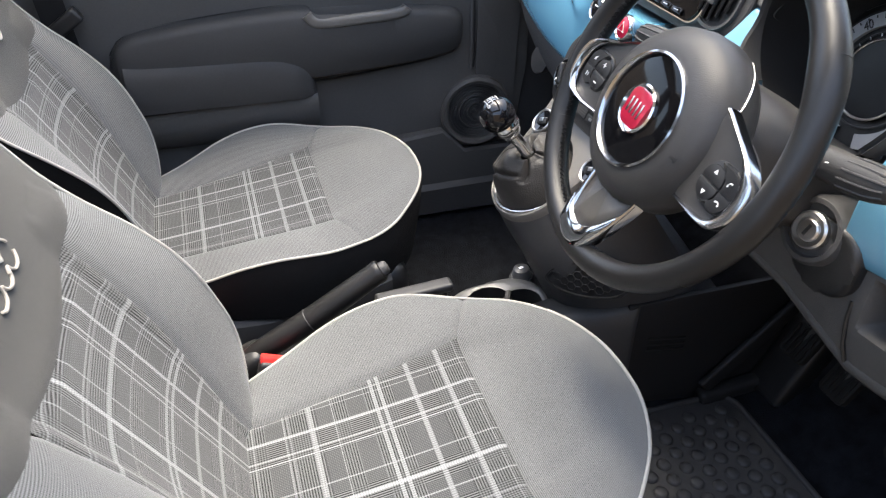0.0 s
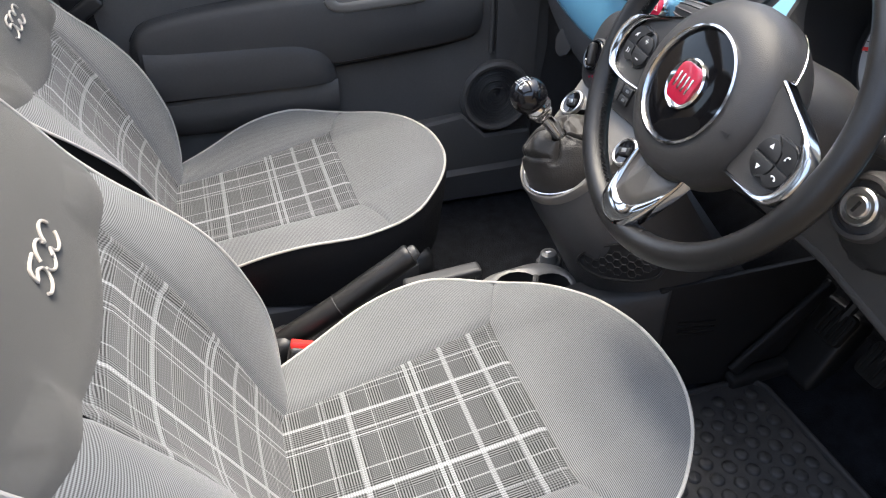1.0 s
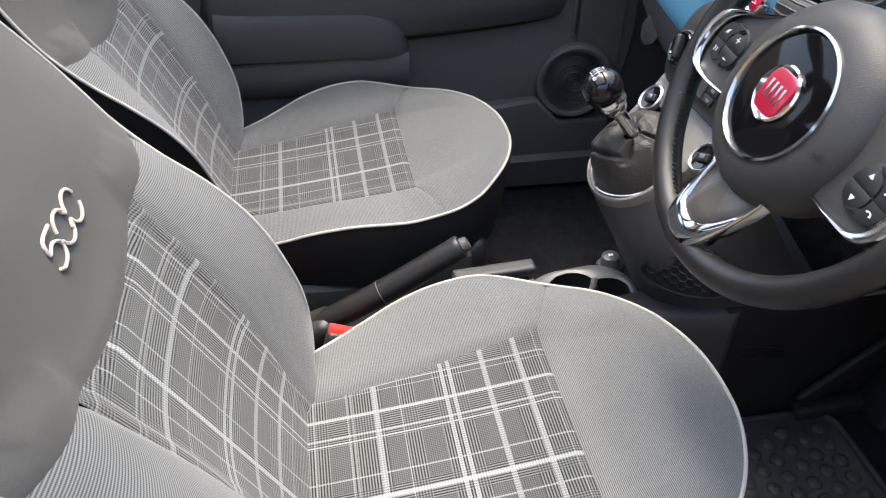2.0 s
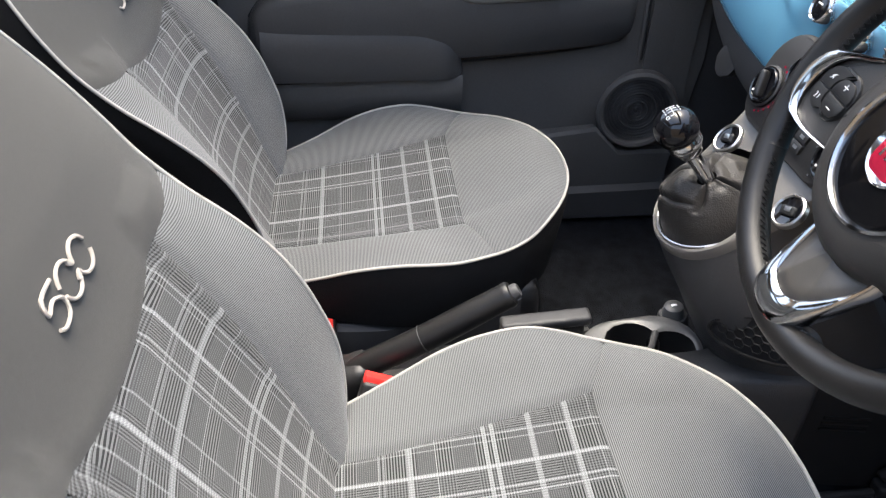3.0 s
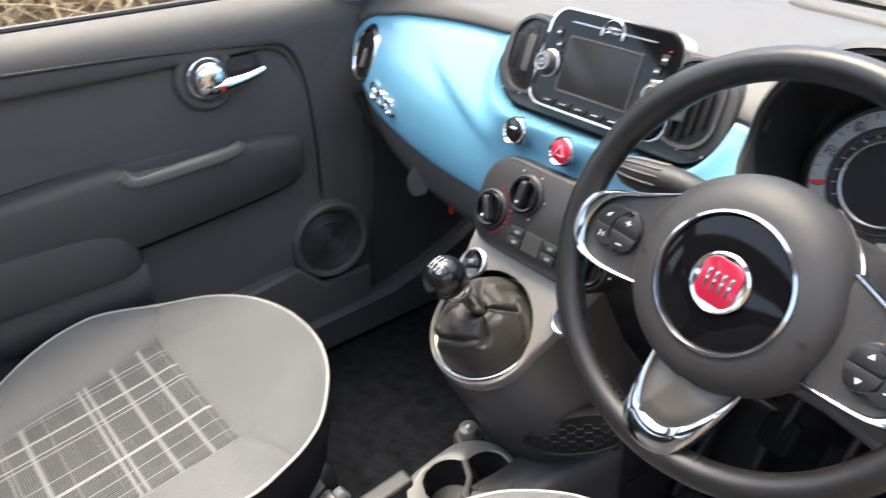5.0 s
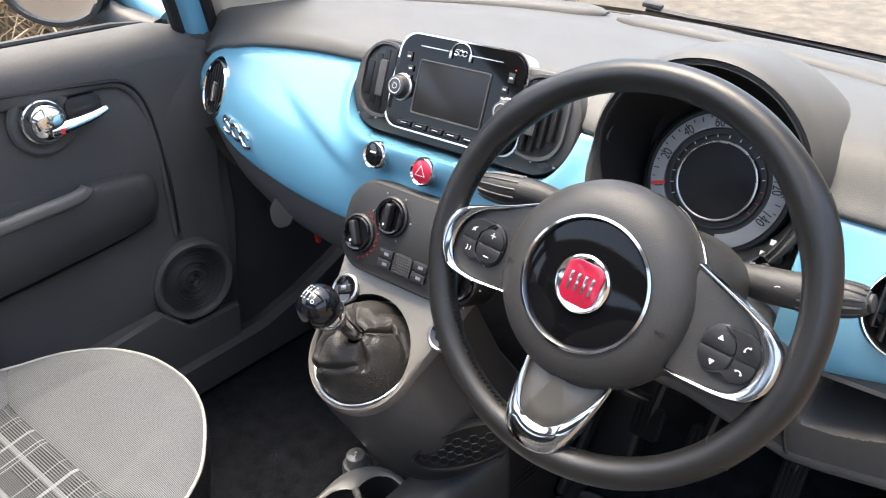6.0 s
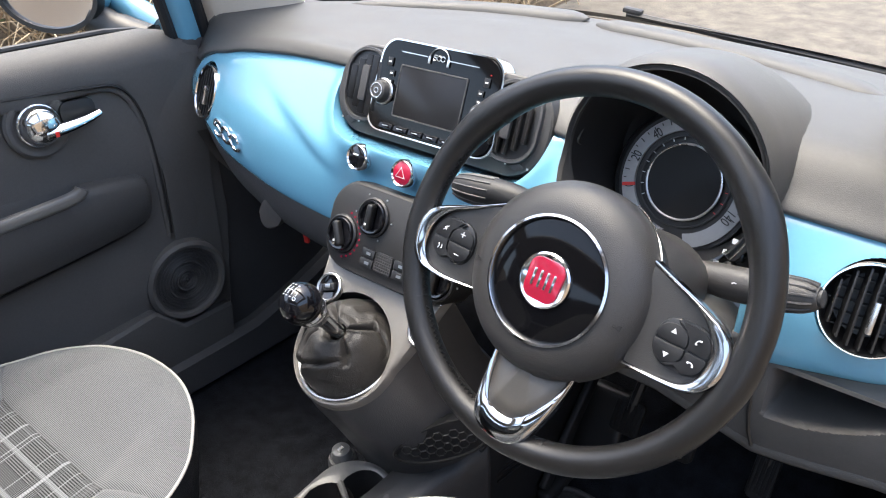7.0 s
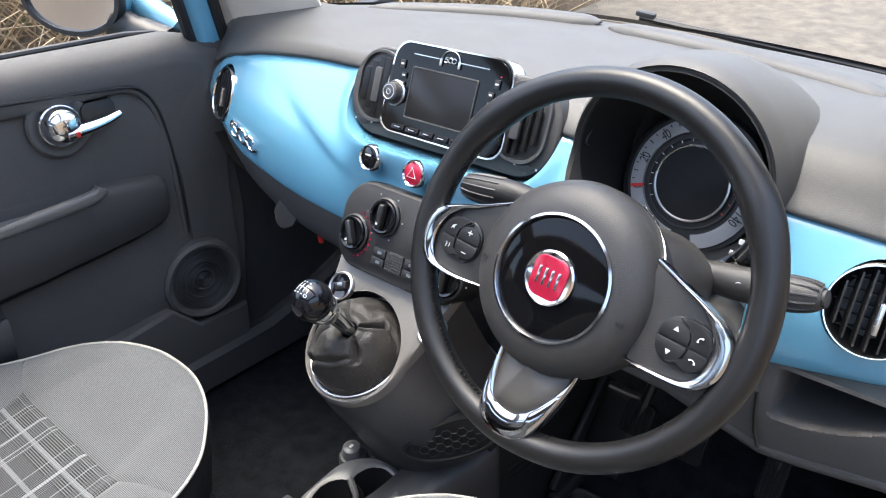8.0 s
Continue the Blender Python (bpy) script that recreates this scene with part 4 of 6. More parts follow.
def build_dashboard():
    dash = thing("dashboard", (0, 0.3, 0.5), "dashboard with pale blue painted fascia and grey soft top", "dashboard")
    top = table([(-0.620, .600), (-0.613, .616), (-0.592, .636), (-0.550, .650), (-0.50, .660), (-0.44, .672), (-0.30, .687), (-0.15, .692), (0.0, .690), (0.20, .672), (0.33, .660), (0.46, .648), (0.54, .642), (0.61, .636), (0.64, .61)])
    low = table([(-0.620, .586), (-0.613, .571), (-0.592, .556), (-0.550, .540), (-0.50, .520), (-0.44, .496), (-0.30, .473), (-0.15, .466), (0.0, .466), (0.20, .470), (0.33, .474), (0.46, .486), (0.54, .494), (0.60, .503), (0.64, .53)])

    def fascia(a, b, x0, x1):
        x = x0 + (x1 - x0) * a
        zt, zl = float(top(x)[0]), float(low(x)[0])
        z = zl + (zt - zl) * b
        edge = 0.006 * (math.exp(-b * 22) + math.exp(-(1 - b) * 22))
        qx, qz = max(abs(x - 0.0015) - 0.123, 0), max(abs(z - 0.671) - 0.005, 0)
        swell = 0.005 * math.exp(-((math.hypot(qx, qz) - 0.060) / 0.016) ** 2)
        qx, qz = max(abs(x + 0.016) - 0.095, 0), max(abs(z - 0.512) - 0.042, 0)
        bay = 0.020 * math.exp(-(math.hypot(qx, qz) / 0.034) ** 2)
        cross = (z - 0.600) + 0.42 * (x + 0.26)
        scoop = 0.0085 / (1 + math.exp(cross / 0.005)) * math.exp(-((x + 0.23) / 0.085) ** 2) * math.exp(min(0, cross) / 0.09)
        return (x, face_y(x, z) + edge - swell + bay + scoop, z)
    for x0, x1, n in ((-0.620, 0.250, 118), (0.450, 0.640, 40)):
        bm = sheet(lambda a, b: fascia(a, b, x0, x1), n * 2, 80)
        gone = [f for f in bm.faces if in_pod(f.calc_center_median())]
        bmesh.ops.delete(bm, geom=gone, context="FACES")
        rim = []
        for e in [e for e in bm.edges if len(e.link_faces) == 1]:
            if all(cut_edge(v.co) for v in e.verts):
                rim.append(e)
        for v in {v for e in rim for v in e.verts}:
            v.co.x, v.co.z = cut_edge(v.co)
        grown = bmesh.ops.extrude_edge_only(bm, edges=rim)["geom"]
        for v in grown:
            if isinstance(v, bmesh.types.BMVert):
                v.co.y += 0.040
        ob = part("fascia", bm, BLUE, dash, "pale blue gloss painted fascia")
        thicken(ob, 0.006, (0, -1, 0))

    # soft upper dash: front lip, then back to the windscreen
    def upper(a, b):
        x = -0.64 + 1.28 * a
        zt = float(top(min(max(x, -0.605), 0.61))[0])
        y0 = face_y(x, zt) + 0.003
        back = dash_back(x)
        crest = 0.724 - 0.05 * x * x
        prof = spline([(y0 + 0.004, zt - 0.004), (y0 - 0.004, zt + 0.004), (y0 + 0.010, zt + 0.020), (y0 + 0.045, crest - 0.010), (y0 + 0.10, crest), (y0 + 0.22, crest + 0.004), (back - 0.10, crest - 0.002), (back - 0.05, crest - 0.006), (back, crest - 0.012), (back + 0.03, crest - 0.05)], 4)
        k = b * (len(prof) - 1)
        i = min(int(k), len(prof) - 2)
        p = prof[i] + (prof[i + 1] - prof[i]) * (k - i)
        return (x, p[0], p[1])
    bm = sheet(upper, 128, 54)
    bmesh.ops.delete(bm, geom=[f for f in bm.faces if abs(f.calc_center_median().x - 0.329) < 0.112 and f.calc_center_median().y < 0.36 - 2.4 * max(0, abs(f.calc_center_median().x - 0.329) - 0.065)], context="FACES")
    part("upper_pad", bm, DASHSKIN, dash, "grey grained soft upper pad")
    # loudspeaker slots in the end of the pad
    for k in range(4):
        part("demister_slot", rbox((-0.575 + 0.007 * k, 0.335 + 0.004 * k, 0.6895), (0.003, 0.05, 0.004), 0.001, (0, 0, 20)), BLACKPLASTIC, dash)
    # defroster rails along the windscreen
    for x0, x1 in ((-0.43, 0.000), (0.030, 0.485)):
        n = 24
        rings = []
        for k in range(n):
            x = x0 + (x1 - x0) * k / (n - 1)
            y = 0.634 - 0.70 * x * x if x0 < 0 else 0.614 - 0.42 * x * x
            z = 0.7235 - 0.05 * x * x
            e = min(1.0, min(k, n - 1 - k) / 2.0 + 0.04) ** 0.5
            prof = [(-0.034, -0.008), (-0.031, 0.001), (-0.027, 0.0065), (-0.020, 0.0095), (-0.008, 0.0105), (0.008, 0.0095), (0.022, 0.006), (0.032, 0.000), (0.034, -0.008)]
            rings.append([(x, y + a * e, z + h * e) for a, h in prof])
        part("defroster_rail", loft(rings), DASHSKIN, dash, "soft raised defroster rail")
    # lower dash on the passenger side
    lowz = table([(-0.60, .50), (-0.55, .455), (-0.50, .435), (-0.44, .410), (-0.36, .388), (-0.25, .378), (-0.14, .378), (-0.05, .39)])

    def lower(a, b):
        x = -0.595 + 0.545 * a
        zt, zl = float(low(max(x, -0.585))[0]) + 0.006, float(lowz(x)[0])
        z = zt + (zl - zt) * b
        return (x, face_y(x, zt) + 0.008 + 0.030 * b ** 2 + 0.012 * math.exp(-(1 - b) * 14), z)
    ob = part("glovebox_panel", sheet(lower, 50, 16), PLASTIC, dash, "dark grey lower panel")
    thicken(ob, 0.02, (0, -1, 0))
    part("underside", sheet(lambda a, b: (-0.595 + 0.545 * a, face_y(-0.3, 0.4) + 0.05 + 0.42 * b, float(lowz(-0.595 + 0.545 * a)[0]) + 0.004 - 0.02 * b), 20, 6), BLACKPLASTIC, dash, "black underside")
    m = basis((-0.348, face_y(-0.346, 0.43) + 0.012, 0.416), (0.25, -0.95, 0.1), (1, 0, 0))
    part("glovebox_catch", slab(oval(0.046, 0.068, 28), m @ Matrix.Rotation(radians(-25), 4, "Z"), 0.02, 0.004, 3), PLASTIC, dash, "oval dark grey catch")
    # chrome figure badge
    bm = bmesh.new()
    for pts in strokes_mark(0.082):
        crv = []
        for x, zz in spline(pts, 3):
            X, Z = -0.432 + x, 0.541 + zz * 0.9 - 0.22 * x
            crv.append((X, face_y(X, Z) - 0.003, Z))
        add_tube(bm, crv, 0.0030, 8)
    part("badge_mark", bm, CHROME, dash, "raised chrome figure mark")
    # round end vents
    for x, z in ((-0.534, 0.590), (0.566, 0.580)):
        y = face_y(x, z) + 0.002
        m = basis((x, y, z), (-0.32 if x < 0 else 0.17, -1.0, 0.40 if x < 0 else 0.34), (1, 0, 0))
        vent = part("round_vent", lathe([(0.0484, -0.012), (0.0484, 0.0010), (0.0478, 0.0020), (0.0466, 0.0020), (0.0460, -0.0005)], m, 48), CHROME, dash, "round vent with a chrome ring")
        part("vent_bowl", lathe([(0.0462, -0.0008), (0.0450, -0.012), (0.034, -0.036), (0.0, -0.040)], m, 40), BLACKPLASTIC, vent, "black vent bowl")
        for k in range(-3, 4):
            ln = 2 * math.sqrt(0.041 ** 2 - (k * 0.0115) ** 2)
            bm = rbox((k * 0.0115, 0, -0.009), (0.0024, ln * 1.05, 0.016), 0.0008, (0, 12, 0))
            bm.transform(m)
            part("vane", bm, BLACKPLASTIC, vent)
        for k in (-2, -1, 0, 1, 2):
            ln = 2 * math.sqrt(0.040 ** 2 - (k * 0.013) ** 2)
            bm = rbox((0, k * 0.013, -0.027), (ln, 0.0018, 0.012), 0.0006)
            bm.transform(m)
            part("rear_vane", bm, BLACKPLASTIC, vent)
        bm = rbox((0.004, -0.006, 0.000), (0.006, 0.034, 0.010), 0.002)
        bm.transform(m)
        part("vane_tab", bm, SATIN, vent, "silver vane tab")
    # buttons on the fascia
    for x, z, mat, lab in ((-0.099, 0.590, GLOSS, "round black push button in a chrome ring"), (-0.011, 0.589, RED, "round red hazard button in a chrome ring")):
        m = basis((x, face_y(x, z) - 0.001, z), (0, -0.94, 0.30), (1, 0, 0))
        btn = part("push_button", lathe([(0.0155, -0.01), (0.0155, 0.004), (0.013, 0.0055), (0.0, 0.006)], m, 32), mat, dash, lab)
        part("button_ring", lathe([(0.0155, -0.01), (0.0195, -0.01), (0.0195, 0.003), (0.0175, 0.006), (0.0155, 0.004)], m, 36), CHROME, btn, "chrome ring")
        if mat is RED:
            tri = [(0.009 * math.sin(a), 0.009 * math.cos(a) - 0.001, 0.0066) for a in (0, 2 * math.pi / 3, 4 * math.pi / 3)]
            bm = tube([m @ Vector(p) for p in tri], 0.0006, 5, closed=True)
            part("warning_mark", bm, WHITE, btn, "pale triangle mark")
        else:
            bm = rbox((0, 0.004, 0.006), (0.010, 0.002, 0.001), 0)
            bm.transform(m)
            part("button_mark", bm, WHITE, btn)
    # driver's lower panel with a shelf
    m = basis((0.0, 0.195, 0.0), (0, -0.97, 0.2), (1, 0, 0))

    def knee(a, b):
        x = 0.16 + 0.50 * a
        zt = 0.492
        zl = 0.392 - 0.032 * min(1, max(0, (x - 0.36) / 0.14)) + 0.027 * min(1, max(0, x - 0.50) / 0.135)
        z = zt + (zl - zt) * b
        y = 0.205 + 0.03 * (b - 0.3) ** 2 + 0.10 * max(0, 0.30 - x)
        lip = 0.418 + 0.050 * max(0, (x - 0.504) / 0.12) ** 1.8
        if x > 0.498 and z < 0.486 and z > lip:
            y += 0.15 * min(1, (x - 0.498) / 0.010) * min(1, (0.486 - z) / 0.006) * min(1, (z - lip) / 0.008)
        return (x, y, z)
    ob = part("knee_panel", sheet(knee, 130, 70), DOORSKIN, dash, "grey lower panel with an open shelf")
    part("knee_edge", tube([(0.16 + 0.50 * k / 12, float(knee(k / 12, 1)[1]) + 0.012, float(knee(k / 12, 1)[2])) for k in range(13)], 0.015, 12), DOORSKIN, dash)
    part("knee_underside", sheet(lambda a, b: (0.16 + 0.50 * a, 0.222 + 0.5 * b, float(knee(a, 1)[2]) - 0.012 + 0.02 * b), 20, 6), BLACKPLASTIC, dash, "black underside")
    part("panel_gap", tube([(0.480, 0.2060, 0.445), (0.482, 0.2055, 0.42), (0.486, 0.2085, 0.39), (0.492, 0.2140, 0.366)], 0.0026, 6), BLACKPLASTIC, dash, "dark panel gap")
    return dash


build_dashboard()


def build_radio():
    pod = thing("radio_unit", (-0.01, 0.23, 0.67), "gloss black radio with screen and vents in a chrome-edged pod", "radio")
    n = Vector((0, -0.94, 0.34)).normalized()
    m = basis((0.002, 0.230, 0.672), n, (1, 0, 0))
    # pod body: a wide rounded form that carries the vents
    out = rounded(0.366, 0.128, 0.058, 10)
    rings = []
    for s, d in ((1.0, -0.07), (1.0, -0.004), (0.985, 0.003), (0.95, 0.005)):
        rings.append([m @ Vector((x * (1 - (1 - s) * 0.35), y * s, d)) for x, y in out])
    part("pod_body", loft(rings), HUB, pod, "dark grey rounded pod")
    for s in (-1, 1):
        vo = [(s * x, y) for x, y in rounded(0.076, 0.100, 0.034, 8, 0.128, 0.006)]
        if s < 0:
            vo = vo[::-1]
        vent = part("vent", slab(vo, m @ Matrix.Translation((0, 0, 0.0065)), 0.003, 0.0005), BLACKPLASTIC, pod, "black tall air vent")
        vi = [(s * 0.128 + (x - s * 0.128) * 0.93, 0.006 + (y - 0.006) * 0.94) for x, y in vo]
        part("vent_rim", frame_plate([(s * 0.128 + (x - s * 0.128) * 1.05, 0.006 + (y - 0.006) * 1.05) for x, y in vo], vi, m @ Matrix.Translation((0, 0, 0.010)), 0.006), PLASTIC, vent)
        for k in range(5):
            xx = s * (0.101 + 0.0125 * k)
            hh = 0.088 - 0.010 * abs(k - 1.5) ** 1.5
            bm = rbox((xx, 0.006, 0.011), (0.0095, hh, 0.004), 0.0015, (0, s * -32, 0))
            bm.transform(m)
            part("vane", bm, LEATHER, vent)
        bm = rbox((s * 0.124, 0.008, 0.015), (0.014, 0.050, 0.007), 0.003)
        bm.transform(m)
        part("vane_tab", bm, PLASTIC, vent, "grey vane tab")
        m2 = m @ Matrix.Translation((s * 0.146, -0.048, 0.006))
        part("vent_wheel", slab(oval(0.022, 0.010, 20), m2, 0.003, 0.001), BLACKPLASTIC, pod, "small black vent wheel")
        for dx in (-0.016, 0.017):
            bm = rbox((dx, 0.001, 0.0005), (0.0028, 0.0028, 0.0006), 0)
            bm.transform(m2)
            part("vent_mark", bm, SATIN, pod)
    # radio face, slightly wider at the bottom
    r = basis((0.0005, 0.240, 0.684), n, (1, 0, 0)) @ Matrix.Translation((0, 0, 0.010))
    face = [(x * (1.0 - 0.10 * (y / 0.132 + 0.5) + 0.05), y - 0.002) for x, y in rounded(0.209, 0.125, 0.024, 7)]
    body = []
    for s, d in ((1.0, -0.03), (1.0, 0.004), (0.985, 0.008)):
        body.append([r @ Vector((x * s, y * s, d)) for x, y in face])
    part("radio_body", loft(body), PIANO, pod, "gloss black radio body")
    part("chrome_edge", frame_plate([(x * 1.030, y * 1.045) for x, y in face], [(x * 1.002, y * 1.0) for x, y in face], r @ Matrix.Translation((0, 0, 0.006)), 0.025, 0.003), CHROME, pod, "chrome edge")
    scr = part("screen", slab(rounded(0.112, 0.068, 0.002, 2, -0.005, -0.006), r @ Matrix.Translation((0, 0, 0.0095)), 0.002, 0.0004), SCREEN, pod, "dark switched-off screen")
    part("screen_edge", frame_plate(rounded(0.116, 0.072, 0.003, 2, -0.005, -0.006), rounded(0.112, 0.068, 0.002, 2, -0.005, -0.006), r @ Matrix.Translation((0, 0, 0.0100)), 0.002, 0.0003), PLASTIC, scr)
    # line and mark over the screen
    for x0, x1 in ((-0.066, -0.020), (0.018, 0.066)):
        bm = rbox(((x0 + x1) / 2, 0.047 - 0.004 * abs((x0 + x1) / 2) * 10 * 0.3, 0.0098), (x1 - x0, 0.0011, 0.0006), 0)
        bm.transform(r)
        part("trim_line", bm, SATIN, pod, "thin silver line")
    bm = bmesh.new()
    for pts in strokes_mark(0.020):
        add_tube(bm, [r @ Vector((x, y + 0.047, 0.0100)) for x, y in pts], 0.0007, 5)
    part("figure_mark", bm, SATIN, pod, "small silver figure mark")
    bm = tube([r @ Vector((0.016 * math.cos(a), 0.046 + 0.014 * math.sin(a), 0.0100)) for a in np.linspace(0.1, math.pi - 0.1, 12)], 0.0008, 5)
    part("mark_arc", bm, SATIN, pod)
    for s in (-1, 1):
        bm = rbox((s * 0.016, 0.043, 0.010), (0.004, 0.010, 0.0014), 0.001)
        bm.transform(r)
        part("mark_pad", bm, SATIN, pod)
    # knobs and buttons
    for x, y in ((-0.0865, -0.012), (0.0865, -0.012)):
        k = r @ Matrix.Translation((x, y, 0.008))
        knob = part("knob", lathe([(0.0165, 0.0), (0.0165, 0.003), (0.0145, 0.004), (0.0135, 0.014), (0.0115, 0.0155), (0.0, 0.0155)], k, 36), PLASTIC, pod, "ribbed dark knob")
        part("knob_ring", lathe([(0.0165, 0.0), (0.0185, 0.0), (0.0185, 0.002), (0.0165, 0.0035)], k, 36), SATIN, knob, "silver ring")
        part("knob_cap", torus(k @ Matrix.Translation((0, 0, 0.0156)), 0.0098, 0.0008, 28, 6), SATIN, knob)
        part("knob_mark", torus(k @ Matrix.Translation((0, 0, 0.0156)), 0.0036, 0.0007, 16, 5), SATIN, knob)
        for yy, w, h in ((0.046, 0.009, 0.012), (0.031, 0.009, 0.008), (0.020, 0.008, 0.005), (0.013, 0.008, 0.004)):
            bm = rbox((x + 0.010 * (1 if x < 0 else -1) * (0.4 if yy > 0.04 else 1), y + yy - 0.004, 0.0096), (w, h, 0.0016), 0.0006)
            bm.transform(r)
            b1 = part("key", bm, BLACKPLASTIC, pod, "small black key")
            bm = rbox((x + 0.010 * (1 if x < 0 else -1) * (0.4 if yy > 0.04 else 1), y + yy - 0.004, 0.0106), (w * 0.5, min(h * 0.35, 0.002), 0.0005), 0)
            bm.transform(r)
            part("key_mark", bm, WHITE, b1)
    for k in range(6):
        bm = rbox((-0.068 + 0.027 * k, -0.0575, 0.0095), (0.024, 0.008, 0.005), 0.0015, (-20, 0, 0))
        bm.transform(r)
        key = part("preset_key", bm, PIANO, pod, "flat black preset key")
        bm = rbox((-0.068 + 0.027 * k, -0.0568, 0.0122), (0.010, 0.0010, 0.0006), 0, (-20, 0, 0))
        bm.transform(r)
        part("key_mark", bm, SATIN, key)
    bm = lathe([(0.0010, 0), (0.0010, 0.001), (0, 0.001)], r @ Matrix.Translation((0.086, 0.040, 0.0085)), 12)
    part("lamp_dot", bm, REDPLASTIC, pod, "tiny red lamp")


build_radio()


def build_cluster():
    cl = thing("instrument_cluster", (0.335, 0.30, 0.63), "round instrument dial under a grey hood", "instrument cluster")
    c = Vector((0.329, 0.0, 0.660))
    # hood: an arch that runs from its lip forward into the dash top
    rings = []
    for y, ro, ri, dz in ((0.224, 0.1175, 0.1150, 0.006), (0.218, 0.1205, 0.1140, 0.006), (0.226, 0.1250, 0.1135, 0.006), (0.25, 0.1275, 0.1132, 0.005), (0.28, 0.1290, 0.113, 0.001), (0.32, 0.1310, 0.112, -0.007), (0.36, 0.1340, 0.108, -0.020), (0.40, 0.1390, 0.100, -0.040), (0.44, 0.1450, 0.095, -0.066), (0.49, 0.1500, 0.09, -0.105)):
        outer, inner = [], []
        for k in range(41):
            a = radians(-35 + 250 * k / 40)
            near = max(0.0, 1 - max(0.0, y - 0.226) / 0.10)
            y_off = math.cos(a) ** 2 * near * min(0.0, face_y(c.x + ro * math.cos(a), c.z + dz + ro * math.sin(a)) - 0.229)
            outer.append((c.x + ro * math.cos(a), y + y_off, c.z + dz + ro * math.sin(a)))
            inner.append((c.x + ri * math.cos(a), y + y_off, c.z + dz + ri * math.sin(a)))
        rings.append(outer + inner[::-1])
    part("hood", loft(rings), DASHSKIN, cl, "grey grained hood")
    # dark funnel inside
    g = basis((0.331, 0.300, 0.628), (0, -0.94, 0.34), (1, 0, 0))
    part("funnel", loft([[(c.x + r * math.cos(t), y, c.z + dz + r * math.sin(t)) for t in (2 * math.pi * k / 48 for k in range(48))] for r, y, dz in ((0.1132, 0.224, 0.006), (0.111, 0.25, 0.004), (0.104, 0.29, -0.006), (0.094, 0.322, -0.02), (0.04, 0.345, -0.03))], cap=(False, True)), PANEL, cl, "black dial funnel")
    part("dial_plate", lathe([(0.088, -0.02), (0.090, 0.0), (0.086, 0.006), (0.084, 0.0), (0.0, -0.001)], g, 56), BLACKPLASTIC, cl, "black dial plate")
    # speed scale: an open silver ring
    a0, a1 = radians(-75), radians(262)
    bm = bmesh.new()
    arc = lambda r, z: [g @ Vector((r * math.cos(a0 + (a1 - a0) * k / 60), r * math.sin(a0 + (a1 - a0) * k / 60), z)) for k in range(61)]
    add_loft(bm, [arc(0.079, 0.000), arc(0.079, 0.003), arc(0.062, 0.005), arc(0.062, 0.000)], closed=False)
    scale = part("speed_scale", bm, DIAL, cl, "silver speed scale")
    for k in range(29):
        a = radians(197 - 220 * k / 28)
        long = k % 2 == 0
        bm = bmesh.new()
        bmesh.ops.create_cube(bm, size=1)
        bm.transform(g @ Matrix.Rotation(a, 4, "Z") @ Matrix.Translation((0.0765 - (0.003 if long else 0.0015), 0, 0.0042)) @ Matrix.Diagonal((0.006 if long else 0.003, 0.0010, 0.0012, 1)))
        part("tick", bm, BLACKPLASTIC, scale, smooth=False)
    for k, txt in ((0, "0"), (1, "20"), (2, "40"), (3, "60"), (4, "80"), (5, "100"), (6, "120"), (7, "140")):
        a = radians(197 - 220 * k / 7)
        cu = bpy.data.curves.new("figure", "FONT")
        cu.body, cu.size, cu.align_x, cu.align_y, cu.extrude = txt, 0.0150, "CENTER", "CENTER", 0.0002
        tmp = bpy.data.objects.new("figure", cu)
        scene.collection.objects.link(tmp)
        me = bpy.data.meshes.new_from_object(tmp)
        bpy.data.objects.remove(tmp)
        bm = bmesh.new()
        bm.from_mesh(me)
        bm.transform(g @ Matrix.Rotation(a, 4, "Z") @ Matrix.Translation((0.0675, 0, 0.0056)) @ Matrix.Rotation(radians(-90), 4, "Z") @ Matrix.Diagonal((0.8, 1.1, 1, 1)))
        part("scale_figure", bm, BLACKPLASTIC, scale, "dark figures " + txt, smooth=False)
    bm = bmesh.new()
    bmesh.ops.create_cube(bm, size=1)
    bm.transform(g @ Matrix.Rotation(radians(196), 4, "Z") @ Matrix.Translation((0.069, 0, 0.0052)) @ Matrix.Diagonal((0.017, 0.0042, 0.0014, 1)))
    part("needle", bm, REDPLASTIC, cl, "red needle")
    # inner scale and screen
    part("inner_scale", torus(g @ Matrix.Translation((0, 0, 0.003)), 0.0545, 0.0012, 56, 6), PLASTIC, cl)
    for k in range(17):
        a = radians(210 - 240 * k / 16)
        bm = bmesh.new()
        bmesh.ops.create_cube(bm, size=1)
        bm.transform(g @ Matrix.Rotation(a, 4, "Z") @ Matrix.Translation((0.0525, 0, 0.0035)) @ Matrix.Diagonal((0.004, 0.0009, 0.001, 1)))
        part("inner_tick", bm, REDPLASTIC if k > 13 else WHITE, cl, smooth=False)
    part("screen_ring", torus(g @ Matrix.Translation((0, 0, 0.006)), 0.0455, 0.0016, 56, 8), SATIN, cl, "thin silver ring")
    part("centre_screen", lathe([(0.045, 0.0), (0.0445, 0.006), (0.0, 0.0062)], g, 48), SCREEN, cl, "dark round display")
